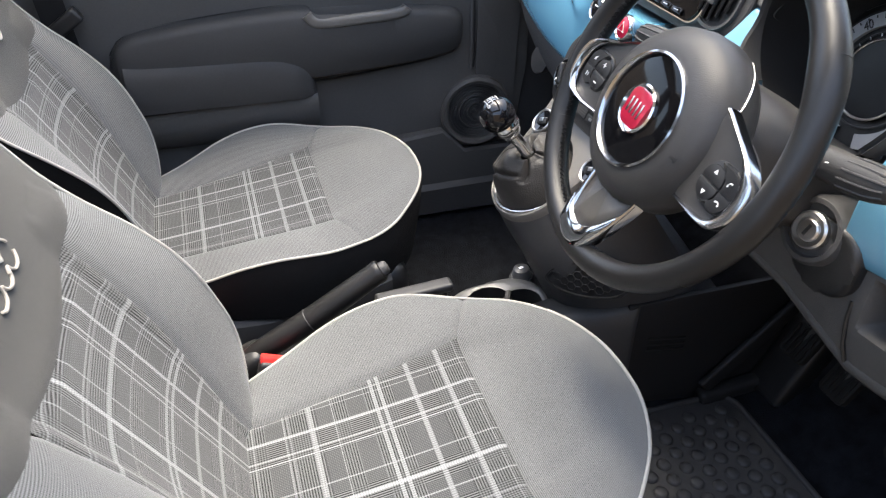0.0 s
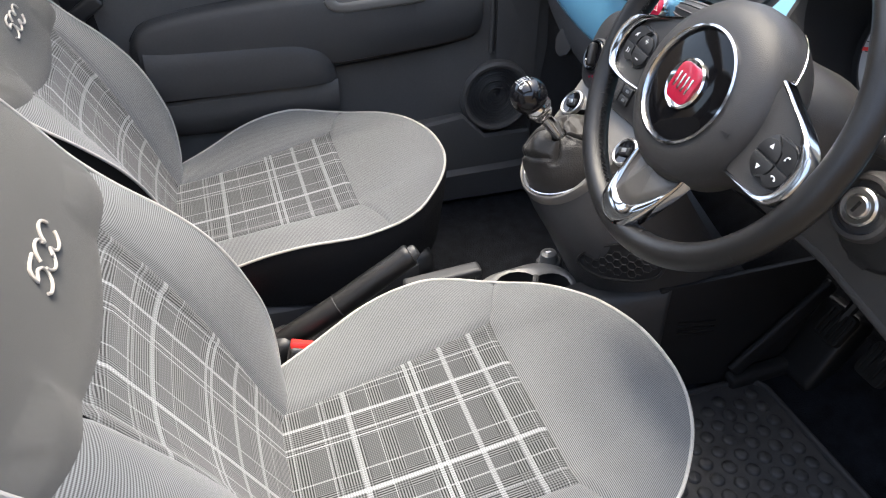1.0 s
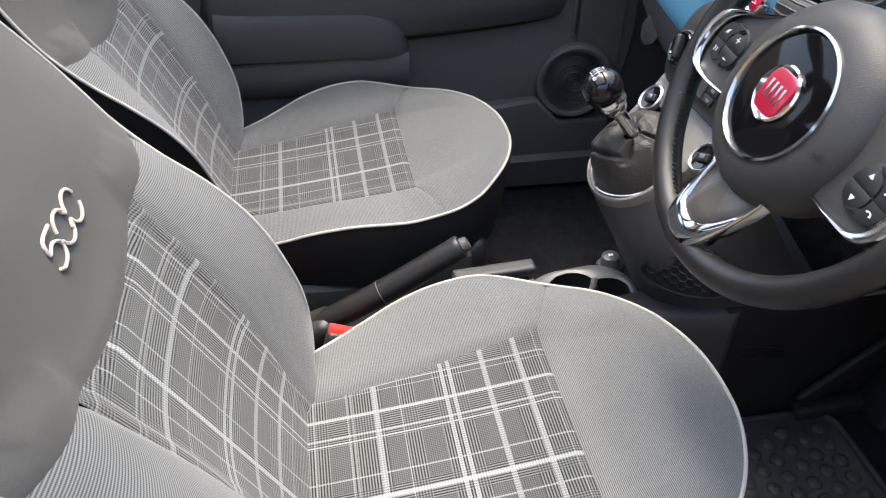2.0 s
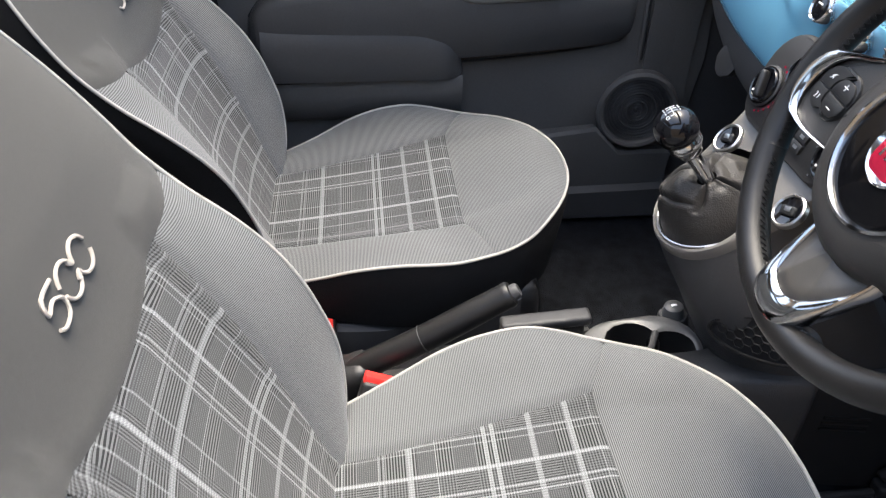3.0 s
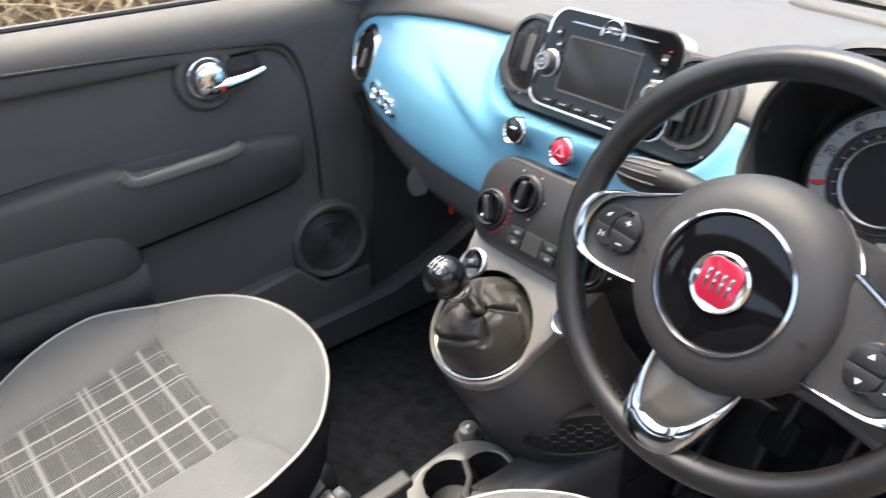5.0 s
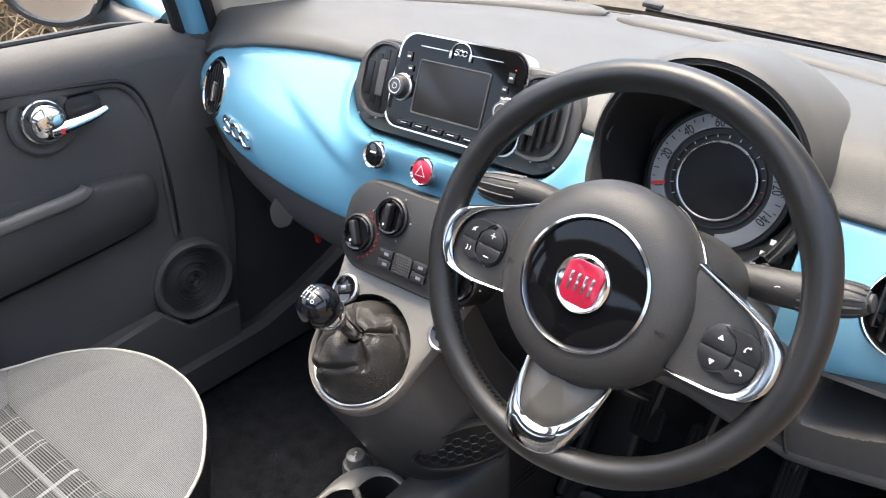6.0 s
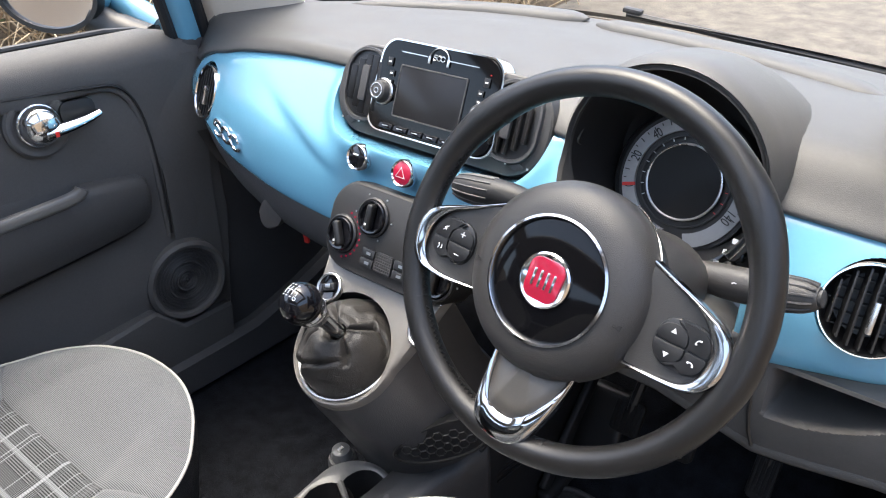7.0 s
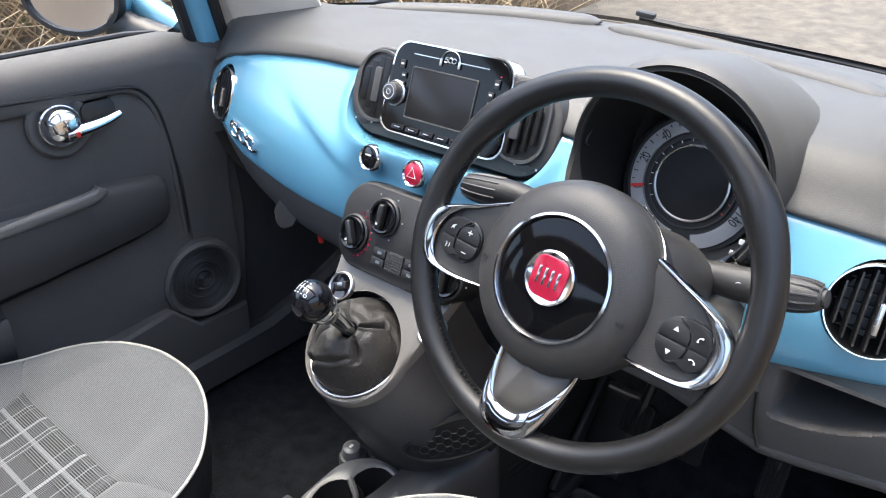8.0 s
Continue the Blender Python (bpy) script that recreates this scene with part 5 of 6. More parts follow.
    # trip buttons beside the dial
    for k in range(3):
        mm = basis((0.423 + 0.007 * k, 0.222 + 0.004 * k, 0.578 + 0.014 * k), (-0.2, -0.93, 0.3), (1, 0, 0))
        part("trip_button", lathe([(0.007, -0.006), (0.007, 0.003), (0.0055, 0.0045), (0.0, 0.005)], mm, 20), BLACKPLASTIC, cl, "small black round button")
        bm = rbox((-0.016, 0, 0.0), (0.006, 0.006, 0.001), 0)
        bm.transform(mm)
        part("button_mark", bm, WHITE, cl)
    part("side_panel", slab([(0.385, 0.54), (0.450, 0.54), (0.458, 0.622), (0.440, 0.628)], Matrix(((1, 0, 0, 0), (0, 0, -1, 0.236), (0, 1, 0, 0), (0, 0, 0, 1))), 0.02, 0.002), BLACKPLASTIC, cl, "black side panel")


build_cluster()


# ---- steering wheel and column ----
WHEEL = basis((0.328, 0.031, 0.620), (0, -0.90, 0.436), (1, 0, 0))
RIM = basis((0.329, 0.030, 0.6268), (0, -0.9047, 0.426), (1, 0, 0))


def build_wheel():
    wh = thing("steering_wheel", (0.323, 0.028, 0.615), "black leather three-spoke steering wheel with chrome trim", "steering wheel")
    spin = RIM @ Matrix.Rotation(radians(-5), 4, "Z")
    R = 0.1818

    def rim(a, b):
        t, q = 2 * math.pi * a, 2 * math.pi * b
        deg = math.degrees(t) % 360
        grip = 0.0022 * (math.exp(-((deg - 38) / 12) ** 2) + math.exp(-((deg - 142) / 12) ** 2))
        flat = 0.0012 * sum(math.exp(-((deg - d) / 9) ** 2) for d in (352, 188, 268))
        r1 = 0.0148 + grip
        return spin @ Vector(((R + (r1 + flat) * math.cos(q)) * math.cos(t), (R + (r1 + flat) * math.cos(q)) * math.sin(t), 1.08 * r1 * math.sin(q)))
    bm = sheet(rim, 180, 24)
    bmesh.ops.remove_doubles(bm, verts=bm.verts, dist=1e-6)
    ring = part("rim", bm, LEATHER, wh, "black leather rim")
    for deg in (42, 138, 213, 286, 327):
        t = radians(deg)
        mm = spin @ Matrix.Rotation(t, 4, "Z") @ Matrix.Translation((R, 0, 0)) @ Matrix.Rotation(radians(90), 4, "X")
        part("rim_seam", torus(mm, 0.0150 + 0.0016 * (abs(deg - 90) < 70), 0.0006, 28, 6), BLACKPLASTIC, ring, "stitched seam")
    # zigzag stitching on the inner side of the rim
    for d0, d1 in ((141, 211), (217, 284)):
        pts = []
        n = int((d1 - d0) / 1.0)
        for k in range(n + 1):
            t = radians(d0 + (d1 - d0) * k / n)
            off = 0.0024 * (1 if k % 2 else -1)
            q = radians(168) + off / 0.0152
            pts.append(spin @ Vector(((R + 0.0154 * math.cos(q)) * math.cos(t), (R + 0.0154 * math.cos(q)) * math.sin(t), 0.0166 * math.sin(q))))
        part("stitching", tube(pts, 0.0007, 5), BLACKPLASTIC, ring, "dark zigzag stitching")
    # hub dome and its gloss centre
    hub = WHEEL @ Matrix.Rotation(radians(-5), 4, "Z")
    lift = Matrix.Translation((-0.004, -0.008, 0))
    part("airbag_cover", lathe([(0.078, -0.05), (0.090, -0.045), (0.0985, -0.030), (0.0995, -0.010), (0.0960, 0.008), (0.088, 0.019), (0.078, 0.026), (0.068, 0.0295), (0.062, 0.030), (0.060, 0.024), (0.0, 0.022)], hub @ lift, 64), HUB, wh, "dark grey domed airbag cover")
    part("hub_ring", lathe([(0.0585, 0.022), (0.0635, 0.028), (0.0630, 0.0325), (0.0605, 0.0335), (0.0582, 0.0300), (0.0575, 0.024)], hub @ lift, 64), TRIMCHROME, wh, "chrome ring")
    part("hub_disc", lathe([(0.0590, 0.020), (0.0590, 0.0285), (0.052, 0.0300), (0.034, 0.0312), (0.0, 0.0318)], hub @ lift, 56), PIANO, wh, "gloss black centre disc")
    badge = part("badge", lathe([(0.0268, 0.0300), (0.0268, 0.0340), (0.0250, 0.0356), (0.0226, 0.0345), (0.0, 0.0345)], hub @ lift, 48), CHROME, wh, "round chrome badge")
    shield = [(x, y) for x, y in rounded(0.037, 0.040, 0.010, 6)]
    shield = [(x * (1 + 2.2 * y), y) for x, y in shield]
    part("badge_field", slab(shield, hub @ lift @ Matrix.Translation((0, 0, 0.0356)), 0.0012, 0.0005), RED, badge, "red enamel field")
    for k in range(4):
        bm = rbox((-0.0108 + 0.0072 * k, 0, 0.0358), (0.0026, 0.017, 0.0012), 0.0004)
        bm.transform(hub @ lift)
        part("badge_bar", bm, CHROME, badge, "chrome bar")
    # small moulded horn marks on the cover
    for a in (-8, 188):
        hm = hub @ lift @ Matrix.Rotation(radians(a), 4, "Z") @ Matrix.Translation((0.0795, 0, 0.0262)) @ Matrix.Rotation(radians(33), 4, "Y")
        bm = tube([hm @ Vector(p) for p in ((-0.004, -0.001, 0), (0.001, -0.001, 0), (0.004, -0.0028, 0), (0.004, 0.0028, 0), (0.001, 0.001, 0), (-0.004, 0.001, 0))], 0.0004, 4, closed=True)
        part("horn_mark", bm, BLACKPLASTIC, wh, "small moulded horn mark")
    # side spokes: a dark plate framed by a chrome band that widens at its outer end
    for s in (-1, 1):
        dx, dy = (0.0, 0.0) if s > 0 else (0.004, -0.010)
        place = lambda pts: [(s * (x + dx * min(1, max(0, (x - 0.08) / 0.05))), y + dy * min(1, max(0, (x - 0.06) / 0.06))) for x, y in pts]
        outer = place(spline([(0.078, 0.043), (0.1055, 0.0333), (0.1328, 0.0241), (0.1537, 0.0147), (0.1672, 0.002), (0.1720, -0.0148), (0.1690, -0.0330), (0.156, -0.0480), (0.135, -0.0535), (0.085, -0.0560)], 5))
        inner = place(spline([(0.078, 0.0385), (0.106, 0.0285), (0.1305, 0.0190), (0.1440, 0.0085), (0.1520, -0.0040), (0.1545, -0.0170), (0.1520, -0.0340), (0.142, -0.0455), (0.124, -0.0498), (0.085, -0.0528)], 5))
        height = [0.0040 + 0.0100 * min(1, max(0, (abs(x) - 0.085) / 0.07)) for x, y in outer]
        plate = [(x * 1.01, y) for x, y in inner]
        if s < 0:
            plate = plate[::-1]
        part("spoke", slab(plate, spin @ Matrix.Translation((0, 0, 0.0055)), 0.020, 0.002, 2), HUB, wh, "dark grey side spoke")
        part("chrome_trim", chrome_band(outer, inner, height, spin), TRIMCHROME, wh, "chrome spoke trim")
        if s > 0:
            rise = [(0.1000 * math.cos(radians(q)) - 0.004, 0.1000 * math.sin(radians(q)) - 0.008, -0.028 + 0.026 * ((70 - q) / 40) ** 1.5) for q in range(70, 29, -4)]
            part("thin_trim", tube([hub @ Vector(p) for p in rise], 0.0010, 8), TRIMCHROME, wh, "thin chrome line beside the hub")
        # switch pad: a round two-way key within two hooked keys
        px, py = (0.1195, -0.0175) if s > 0 else (0.1175, -0.0235)
        pad = [(s * (px + 0.0105 + x), py + 0.001 + y) for x, y in rounded(0.052, 0.046, 0.019, 7)]
        base = part("switch_pad", slab(pad if s > 0 else pad[::-1], spin @ Matrix.Translation((0, 0, 0.0085)), 0.006, 0.002), BLACKPLASTIC, wh, "black switch pad")
        out = [(x + 0.0105, y + 0.001) for x, y in rounded(0.048, 0.042, 0.017, 7)]
        mid = rounded(0.0285, 0.0345, 0.0125, 7)
        shapes = []
        for sign in (1, -1):
            shapes.append([(x, y) for x, y in mid if y * sign > 0.0005] + [(-0.01425, 0.0007 * sign), (0.01425, 0.0007 * sign)])
            arm = [(x, y) for x, y in out if (y - 0.001) * sign > 0 and x > -0.001]
            hole = [(x * 1.13, y * 1.10) for x, y in mid if y * sign > 0 and x > -0.001]
            shapes.append(arm + hole + [(0.0165, 0.0008 * sign), (0.0335, 0.0008 * sign)])
        for k, pts in enumerate(shapes):
            cx = sum(p[0] for p in pts) / len(pts)
            cy = sum(p[1] for p in pts) / len(pts)
            if k in (1, 3):
                cx, cy = 0.0230, 0.0105 if k == 1 else -0.0100
                ring_pts = sorted(pts, key=lambda p: math.atan2(p[1] - cy * 0.72, p[0] - cx * 0.95))
            else:
                ring_pts = sorted(pts, key=lambda p: math.atan2(p[1] - cy, p[0] - cx))
            kb = [(s * (px + x), py + y) for x, y in ring_pts]
            key = part("switch_key", slab(kb if s > 0 else kb[::-1], spin @ Matrix.Translation((0, 0, 0.0108)), 0.004, 0.0008), RUBBERKEY, base, "rubbery black key")
            at = spin @ Matrix.Translation((s * (px + cx), py + cy, 0.0112))
            if s > 0 and k in (0, 2):
                tri = [(-0.0026, -0.0020), (0.0026, -0.0020), (0, 0.0026)]
                bm = slab(tri if k == 0 else [(x, -y) for x, y in tri[::-1]], at, 0.0008, 0)
            elif s > 0:
                bm = tube([at @ Matrix.Rotation(radians(50 if k == 1 else -20), 4, "Z") @ Vector((0.0030 * math.cos(a), 0.0030 * math.sin(a) - 0.001, 0)) for a in np.linspace(0.3, 2.84, 9)], [0.0010, 0.0009] + [0.0005] * 5 + [0.0009, 0.0010], 5)
            elif k in (0, 2):
                bm = tube([at @ Vector((-0.0030, 0, 0)), at @ Vector((0.0030, 0, 0))], 0.0005, 5)
                if k == 0:
                    add_tube(bm, [at @ Vector((0, -0.0030, 0)), at @ Vector((0, 0.0030, 0))], 0.0005, 5)
            elif k == 1:
                bm = slab([(0.001, -0.0026), (0.001, 0.0026), (-0.0024, 0.0)], at, 0.0006, 0)
                add_tube(bm, [at @ Vector((-0.003, -0.003, 0)), at @ Vector((0.003, 0.003, 0))], 0.0004, 5)
            else:
                bm = tube([at @ Vector((-0.002, -0.003, 0)), at @ Vector((-0.001, 0.0, 0)), at @ Vector((-0.002, 0.0025, 0))], 0.0006, 5)
                add_tube(bm, [at @ Vector((0.0012 + 0.0014 * math.cos(q), 0.0026 * math.sin(q), 0)) for q in np.linspace(-1, 1, 6)], 0.0005, 5)
            part("key_mark", bm, WHITE, key, "white mark")
    # lower spoke: a taupe panel in a chrome U that runs onto the rim
    outer = spline([(-0.040, -0.090), (-0.0395, -0.115), (-0.0385, -0.138), (-0.0352, -0.161), (-0.0265, -0.1765), (-0.0107, -0.1845), (0.0103, -0.1840), (0.0255, -0.174), (0.037, -0.151), (0.046, -0.116), (0.050, -0.090)], 5)
    inner = spline([(-0.036, -0.090), (-0.0340, -0.114), (-0.0300, -0.134), (-0.0240, -0.1480), (-0.0150, -0.1550), (-0.0045, -0.1575), (0.0070, -0.1560), (0.0190, -0.1480), (0.0300, -0.133), (0.0400, -0.112), (0.0455, -0.090)], 5)
    height = [0.0020 + 0.0135 * min(1, max(0, (-0.10 - y) / 0.07)) for x, y in outer]
    part("chrome_trim", chrome_band(outer, inner, height, spin), TRIMCHROME, wh, "chrome lower spoke trim")
    rows = []
    for k in range(len(inner)):
        x, y = inner[k]
        rows.append([spin @ Vector((0.002 + (x - 0.002) * f, y + (-0.088 - y) * (1 - f) * 0.9, height[k] - 0.0035 - 0.006 * (1 - f))) for f in (1.0, 0.75, 0.5, 0.25, 0.02)])
    panel = part("lower_spoke", loft(rows, closed=False), SPOKESKIN, wh, "taupe lower spoke panel")
    thicken(panel, 0.010, (0, -0.9, 0.43))


build_wheel()


def build_column():
    col = thing("steering_column", (0.33, 0.16, 0.57), "dark steering column cowl with stalks and ignition lock", "steering column")
    rings = []
    for d, w, h in ((-0.035, 0.080, 0.062), (-0.055, 0.098, 0.072), (-0.095, 0.106, 0.074), (-0.118, 0.100, 0.070), (-0.132, 0.074, 0.058), (-0.30, 0.07, 0.056)):
        rings.append([WHEEL @ Vector((x * w / 0.05, -0.008 + y * h / 0.05, d)) for x, y in rounded(0.1, 0.1, 0.03, 6)])
    part("cowl", loft(rings), HUB, col, "dark plastic cowl")
    # wiper and lamp stalks
    st = spline([(0.385, 0.150, 0.600), (0.425, 0.147, 0.602), (0.460, 0.144, 0.606), (0.500, 0.141, 0.614), (0.532, 0.138, 0.622)], 5)
    rad = [0.012, 0.0125, 0.013, 0.0135, 0.0145, 0.0155, 0.0165, 0.0172, 0.0176, 0.0178, 0.0178, 0.0178, 0.0178, 0.0177, 0.0176, 0.0174, 0.017, 0.0163, 0.015, 0.013, 0.010]
    stalk = part("stalk", tube(st, rad, 18), HUB, col, "dark grey wiper stalk")
    for k in range(12):
        a = 2 * math.pi * k / 12
        p = [Vector(q) + Vector((0, math.cos(a) * r, math.sin(a) * r)) for q, r in zip(st[12:20], rad[12:20])]
        part("stalk_rib", tube(p, 0.0013, 5), PLASTIC, stalk)
    part("stalk_tip", lathe([(0.0085, -0.004), (0.0085, 0.003), (0.006, 0.004), (0, 0.004)], basis(st[-1], (0.95, -0.08, 0.25), (0, 1, 0)), 20), GRIP, stalk, "grey stalk tip")
    p0 = Vector((0.458, 0.1290, 0.612))
    bm = tube([p0 + Vector((0.0045 * math.cos(a), 0, 0.0045 * math.sin(a) - 0.002)) for a in np.linspace(0.5, 2.64, 8)], 0.0006, 5)
    add_tube(bm, [p0 + Vector((0, 0, -0.003)), p0 + Vector((0.003, 0, 0.002))], 0.0005, 5)
    add_tube(bm, [p0 + Vector((0.012, 0, 0.001)), p0 + Vector((0.018, 0, 0.002))], 0.0006, 5)
    part("stalk_mark", bm, WHITE, stalk, "white wiper mark")
    st = spline([(0.262, 0.135, 0.612), (0.225, 0.130, 0.624), (0.19, 0.125, 0.630), (0.155, 0.12, 0.630), (0.124, 0.117, 0.630)], 5)
    stalk = part("stalk", tube(st, rad, 18), PANEL, col, "dark grey lamp stalk")
    for k in range(12):
        a = 2 * math.pi * k / 12
        part("stalk_rib", tube([Vector(q) + Vector((0, math.cos(a) * r, math.sin(a) * r)) for q, r in zip(st[12:20], rad[12:20])], 0.0013, 5), PLASTIC, stalk)
    # ignition lock
    m = basis((0.418, 0.182, 0.503), (0.15, -0.93, 0.30), (1, 0, 0))
    lock = part("lock_housing", lathe([(0.042, -0.06), (0.040, -0.006), (0.036, 0.001), (0.031, 0.002), (0.029, -0.004), (0.020, -0.004)], m, 40), PLASTIC, col, "dark round lock surround")
    part("lock_shroud", slab(rounded(0.098, 0.088, 0.038, 8, 0.433, 0.478), Matrix(((1, 0, 0, 0), (0, 0, -1, 0.190), (0, 1, 0, 0), (0, 0, 0, 1))), 0.03, 0.008, 3), BLACKPLASTIC, col, "black shroud round the ignition lock")
    part("lock_ring", lathe([(0.0215, -0.01), (0.0215, 0.004), (0.019, 0.006), (0.0145, 0.005), (0.0140, 0.003), (0.0, 0.003)], m, 36), SATIN, lock, "silver lock ring")
    part("lock_barrel", lathe([(0.0125, 0.002), (0.0125, 0.006), (0.011, 0.0075), (0.0, 0.0078)], m, 30), SATIN, lock, "silver key barrel")
    bm = rbox((0, 0, 0.008), (0.0036, 0.014, 0.001), 0, (0, 0, -12))
    bm.transform(m)
    part("key_slot", bm, BLACKPLASTIC, lock)


build_column()


# ---- centre stack, console and gear lever ----
LOBE_N = Vector((0, -0.77, 0.64)).normalized()
BOOT_RING = basis((-0.0254, 0.0659, 0.3516), (0, -0.53, 0.848), (1, 0, 0))


def build_stack():
    st = thing("centre_console", (0, 0.15, 0.0), "taupe gear console with climate panel over a dark grey body", "centre console")
    L = basis((-0.012, 0.056, 0.360), LOBE_N, (1, 0, 0))
    # outline of the sloping face in its own plane: round below, widening to the top
    face = [(0.089 * math.cos(a) - 0.011, 0.086 * math.sin(a)) for a in np.linspace(math.pi, 2 * math.pi, 40)]
    face += [(0.083, 0.015), (0.088, 0.03), (0.094, 0.05), (0.100, 0.07), (0.106, 0.095), (0.112, 0.118), (0.08, 0.128), (0.05, 0.132), (0.025, 0.134), (0.0, 0.134), (-0.025, 0.134), (-0.05, 0.132), (-0.08, 0.128), (-0.112, 0.118), (-0.108, 0.095), (-0.105, 0.07), (-0.103, 0.05), (-0.101, 0.03), (-0.100, 0.015)]

    def on_face(x, y, s, d):
        return L @ Vector((x * s, (y - 0.02) * s + 0.02, d + 0.13 * max(0.0, 0.02 - y)))
    edge, well = [], []
    for x, y in face:
        t = math.atan2(y, x + 0.0134)
        p = BOOT_RING @ Vector((0.0795 * math.cos(t), 0.0830 * math.sin(t), -0.001))
        sunk = max(0.0, -(p - L.translation).dot(LOBE_N))
        edge.append(p + LOBE_N * sunk)
        well.append(BOOT_RING @ Vector((0.0770 * math.cos(t), 0.0805 * math.sin(t), -0.004)))
    rows = [[on_face(x, y, 1.025, -0.014) for x, y in face], [on_face(x, y, 1.0, -0.004) for x, y in face], [on_face(x, y, 0.975, 0.0) for x, y in face]]
    rows += [[a.lerp(b, f) + LOBE_N * 0.003 * math.sin(math.pi * f) for a, b in zip(rows[2], edge)] for f in (0.3, 0.6, 0.85, 0.97, 1.0)]
    part("gear_face", loft(rows, cap=(False, False)), LOBE, st, "taupe satin gear surround")
    # black colour stands in for the shadow in the gap behind the boot
    part("boot_well", loft([edge, [a.lerp(b, 0.5) for a, b in zip(edge, well)], well], cap=(False, False)), BLACKPLASTIC, st, "recess round the boot, coloured black for its shadow")
    rings = [[on_face(x, y, 1.022, -0.0135) for x, y in face]]
    for z, cy0, ax0, ay0, sk, wide in ((0.27, 0.105, 0.115, 0.085, 0.55, 0.05), (0.20, 0.155, 0.122, 0.105, 0.9, 0.04), (0.10, 0.24, 0.122, 0.14, 1.0, 0.02), (FLOOR + 0.02, 0.36, 0.125, 0.2, 1.0, 0.0), (FLOOR - 0.01, 0.37, 0.128, 0.21, 1.0, 0.0)):
        ring = []
        for (x, y), p in zip(face, rings[0]):
            ang = math.atan2(y - 0.02, x)
            cy, ax, ay = cy0, ax0, ay0
            if x > 0:
                ay, cy, ax = ay + wide, cy + wide, ax + 0.5 * wide
            q = Vector((-0.006 + ax * math.copysign(abs(math.cos(ang)) ** 0.8, math.cos(ang)), cy + ay * math.copysign(abs(math.sin(ang)) ** 0.8, math.sin(ang)), z))
            base = Vector((p.x * 1.04, p.y + 0.012, p.z - 0.05))
            ring.append(base.lerp(q, sk))
        rings.append(ring)
    part("console_body", loft(rings, cap=(False, True)), PLASTIC, st, "dark grey console body")
    # climate panel
    C = basis((-0.004, 0.1317, 0.4925), (0, -0.92, 0.39), (1, 0, 0))
    out = [(x * (1.0 - 0.9 * max(0, y - 0.02)), y + 0.011) for x, y in rounded(0.238, 0.128, 0.044, 8)]
    body = []
    for s, d in ((1.02, -0.05), (1.02, -0.006), (1.0, 0.0), (0.96, 0.003)):
        body.append([C @ Vector((x * s, y * s, d)) for x, y in out])
    part("climate_panel", loft(body), PANEL, st, "dark grey climate control panel")
    for x, y in ((-0.086, -0.004), (-0.036, 0.034), (0.094, -0.014)):
        k = C @ Matrix.Translation((x, y, 0.002))
        knob = part("climate_knob", lathe([(0.0245, 0.0), (0.0240, 0.007), (0.0225, 0.009), (0.0200, 0.0085), (0.0190, 0.004), (0.0, 0.004)], k, 40), GLOSS, st, "round black climate knob")
        part("knob_collar", lathe([(0.0245, -0.002), (0.0285, -0.002), (0.0280, 0.004), (0.0255, 0.006), (0.0245, 0.004)], k, 40), BLACKPLASTIC, knob, "black collar")
        bm = rbox((0, 0, 0.010), (0.0105, 0.037, 0.013), 0.0045, (0, 0, 28 if x < -0.05 else 0), 3)
        bm.transform(k)
        part("knob_grip", bm, LEATHER, knob, "grey grip bar")
        bm = rbox((0, -0.010, 0.0166), (0.003, 0.003, 0.0008), 0, (0, 0, 28 if x < -0.05 else 0))
        bm.transform(k)
        part("grip_mark", bm, WHITE, knob)
        for j in range(11):
            a = radians(-60 + 30 * j) if x > -0.05 else radians(-75 + 15 * j)
            if x > -0.05 and j % 2:
                continue
            bm = rbox((0.0335 * math.cos(a), 0.0335 * math.sin(a), 0.0015), (0.0028, 0.0028, 0.0012) if x < -0.05 else (0.0022, 0.0022, 0.001), 0)
            bm.transform(k)
            part("scale_dot", bm, RED if x < -0.05 else SATIN, knob, "red dot" if x < -0.05 else "white dot")
    for i, (x, y, w, h) in enumerate(((-0.0285, -0.016, 0.024, 0.0125), (-0.0285, -0.030, 0.024, 0.0125), (0.0315, -0.016, 0.024, 0.0125), (0.0315, -0.030, 0.024, 0.0125))):
        bm = rbox((x, y, 0.004), (w, h, 0.006), 0.002)
        bm.transform(C)
        key = part("climate_key", bm, BLACKPLASTIC, st, "small black key")
        bm = rbox((x + 0.002, y, 0.0074), (0.008, 0.004, 0.0006), 0)
        bm.transform(C)
        part("key_mark", bm, SATIN, key)
    grid = part("sensor_grille", slab(rounded(0.032, 0.028, 0.004, 3, 0.0015, -0.023), C @ Matrix.Translation((0, 0, 0.0062)), 0.004, 0.0006), BLACKPLASTIC, st, "small black grille")
    bm = bmesh.new()
    for i in range(8):
        add_tube(bm, [C @ Vector((0.002 + 0.004 * (i - 3.5), -0.036, 0.0064)), C @ Vector((0.002 + 0.004 * (i - 3.5), -0.010, 0.0064))], 0.0006, 4)
    for i in range(7):
        add_tube(bm, [C @ Vector((-0.0135, -0.034 + 0.0038 * i, 0.0064)), C @ Vector((0.0165, -0.034 + 0.0038 * i, 0.0064))], 0.0006, 4)
    part("grille_mesh", bm, PLASTIC, grid)
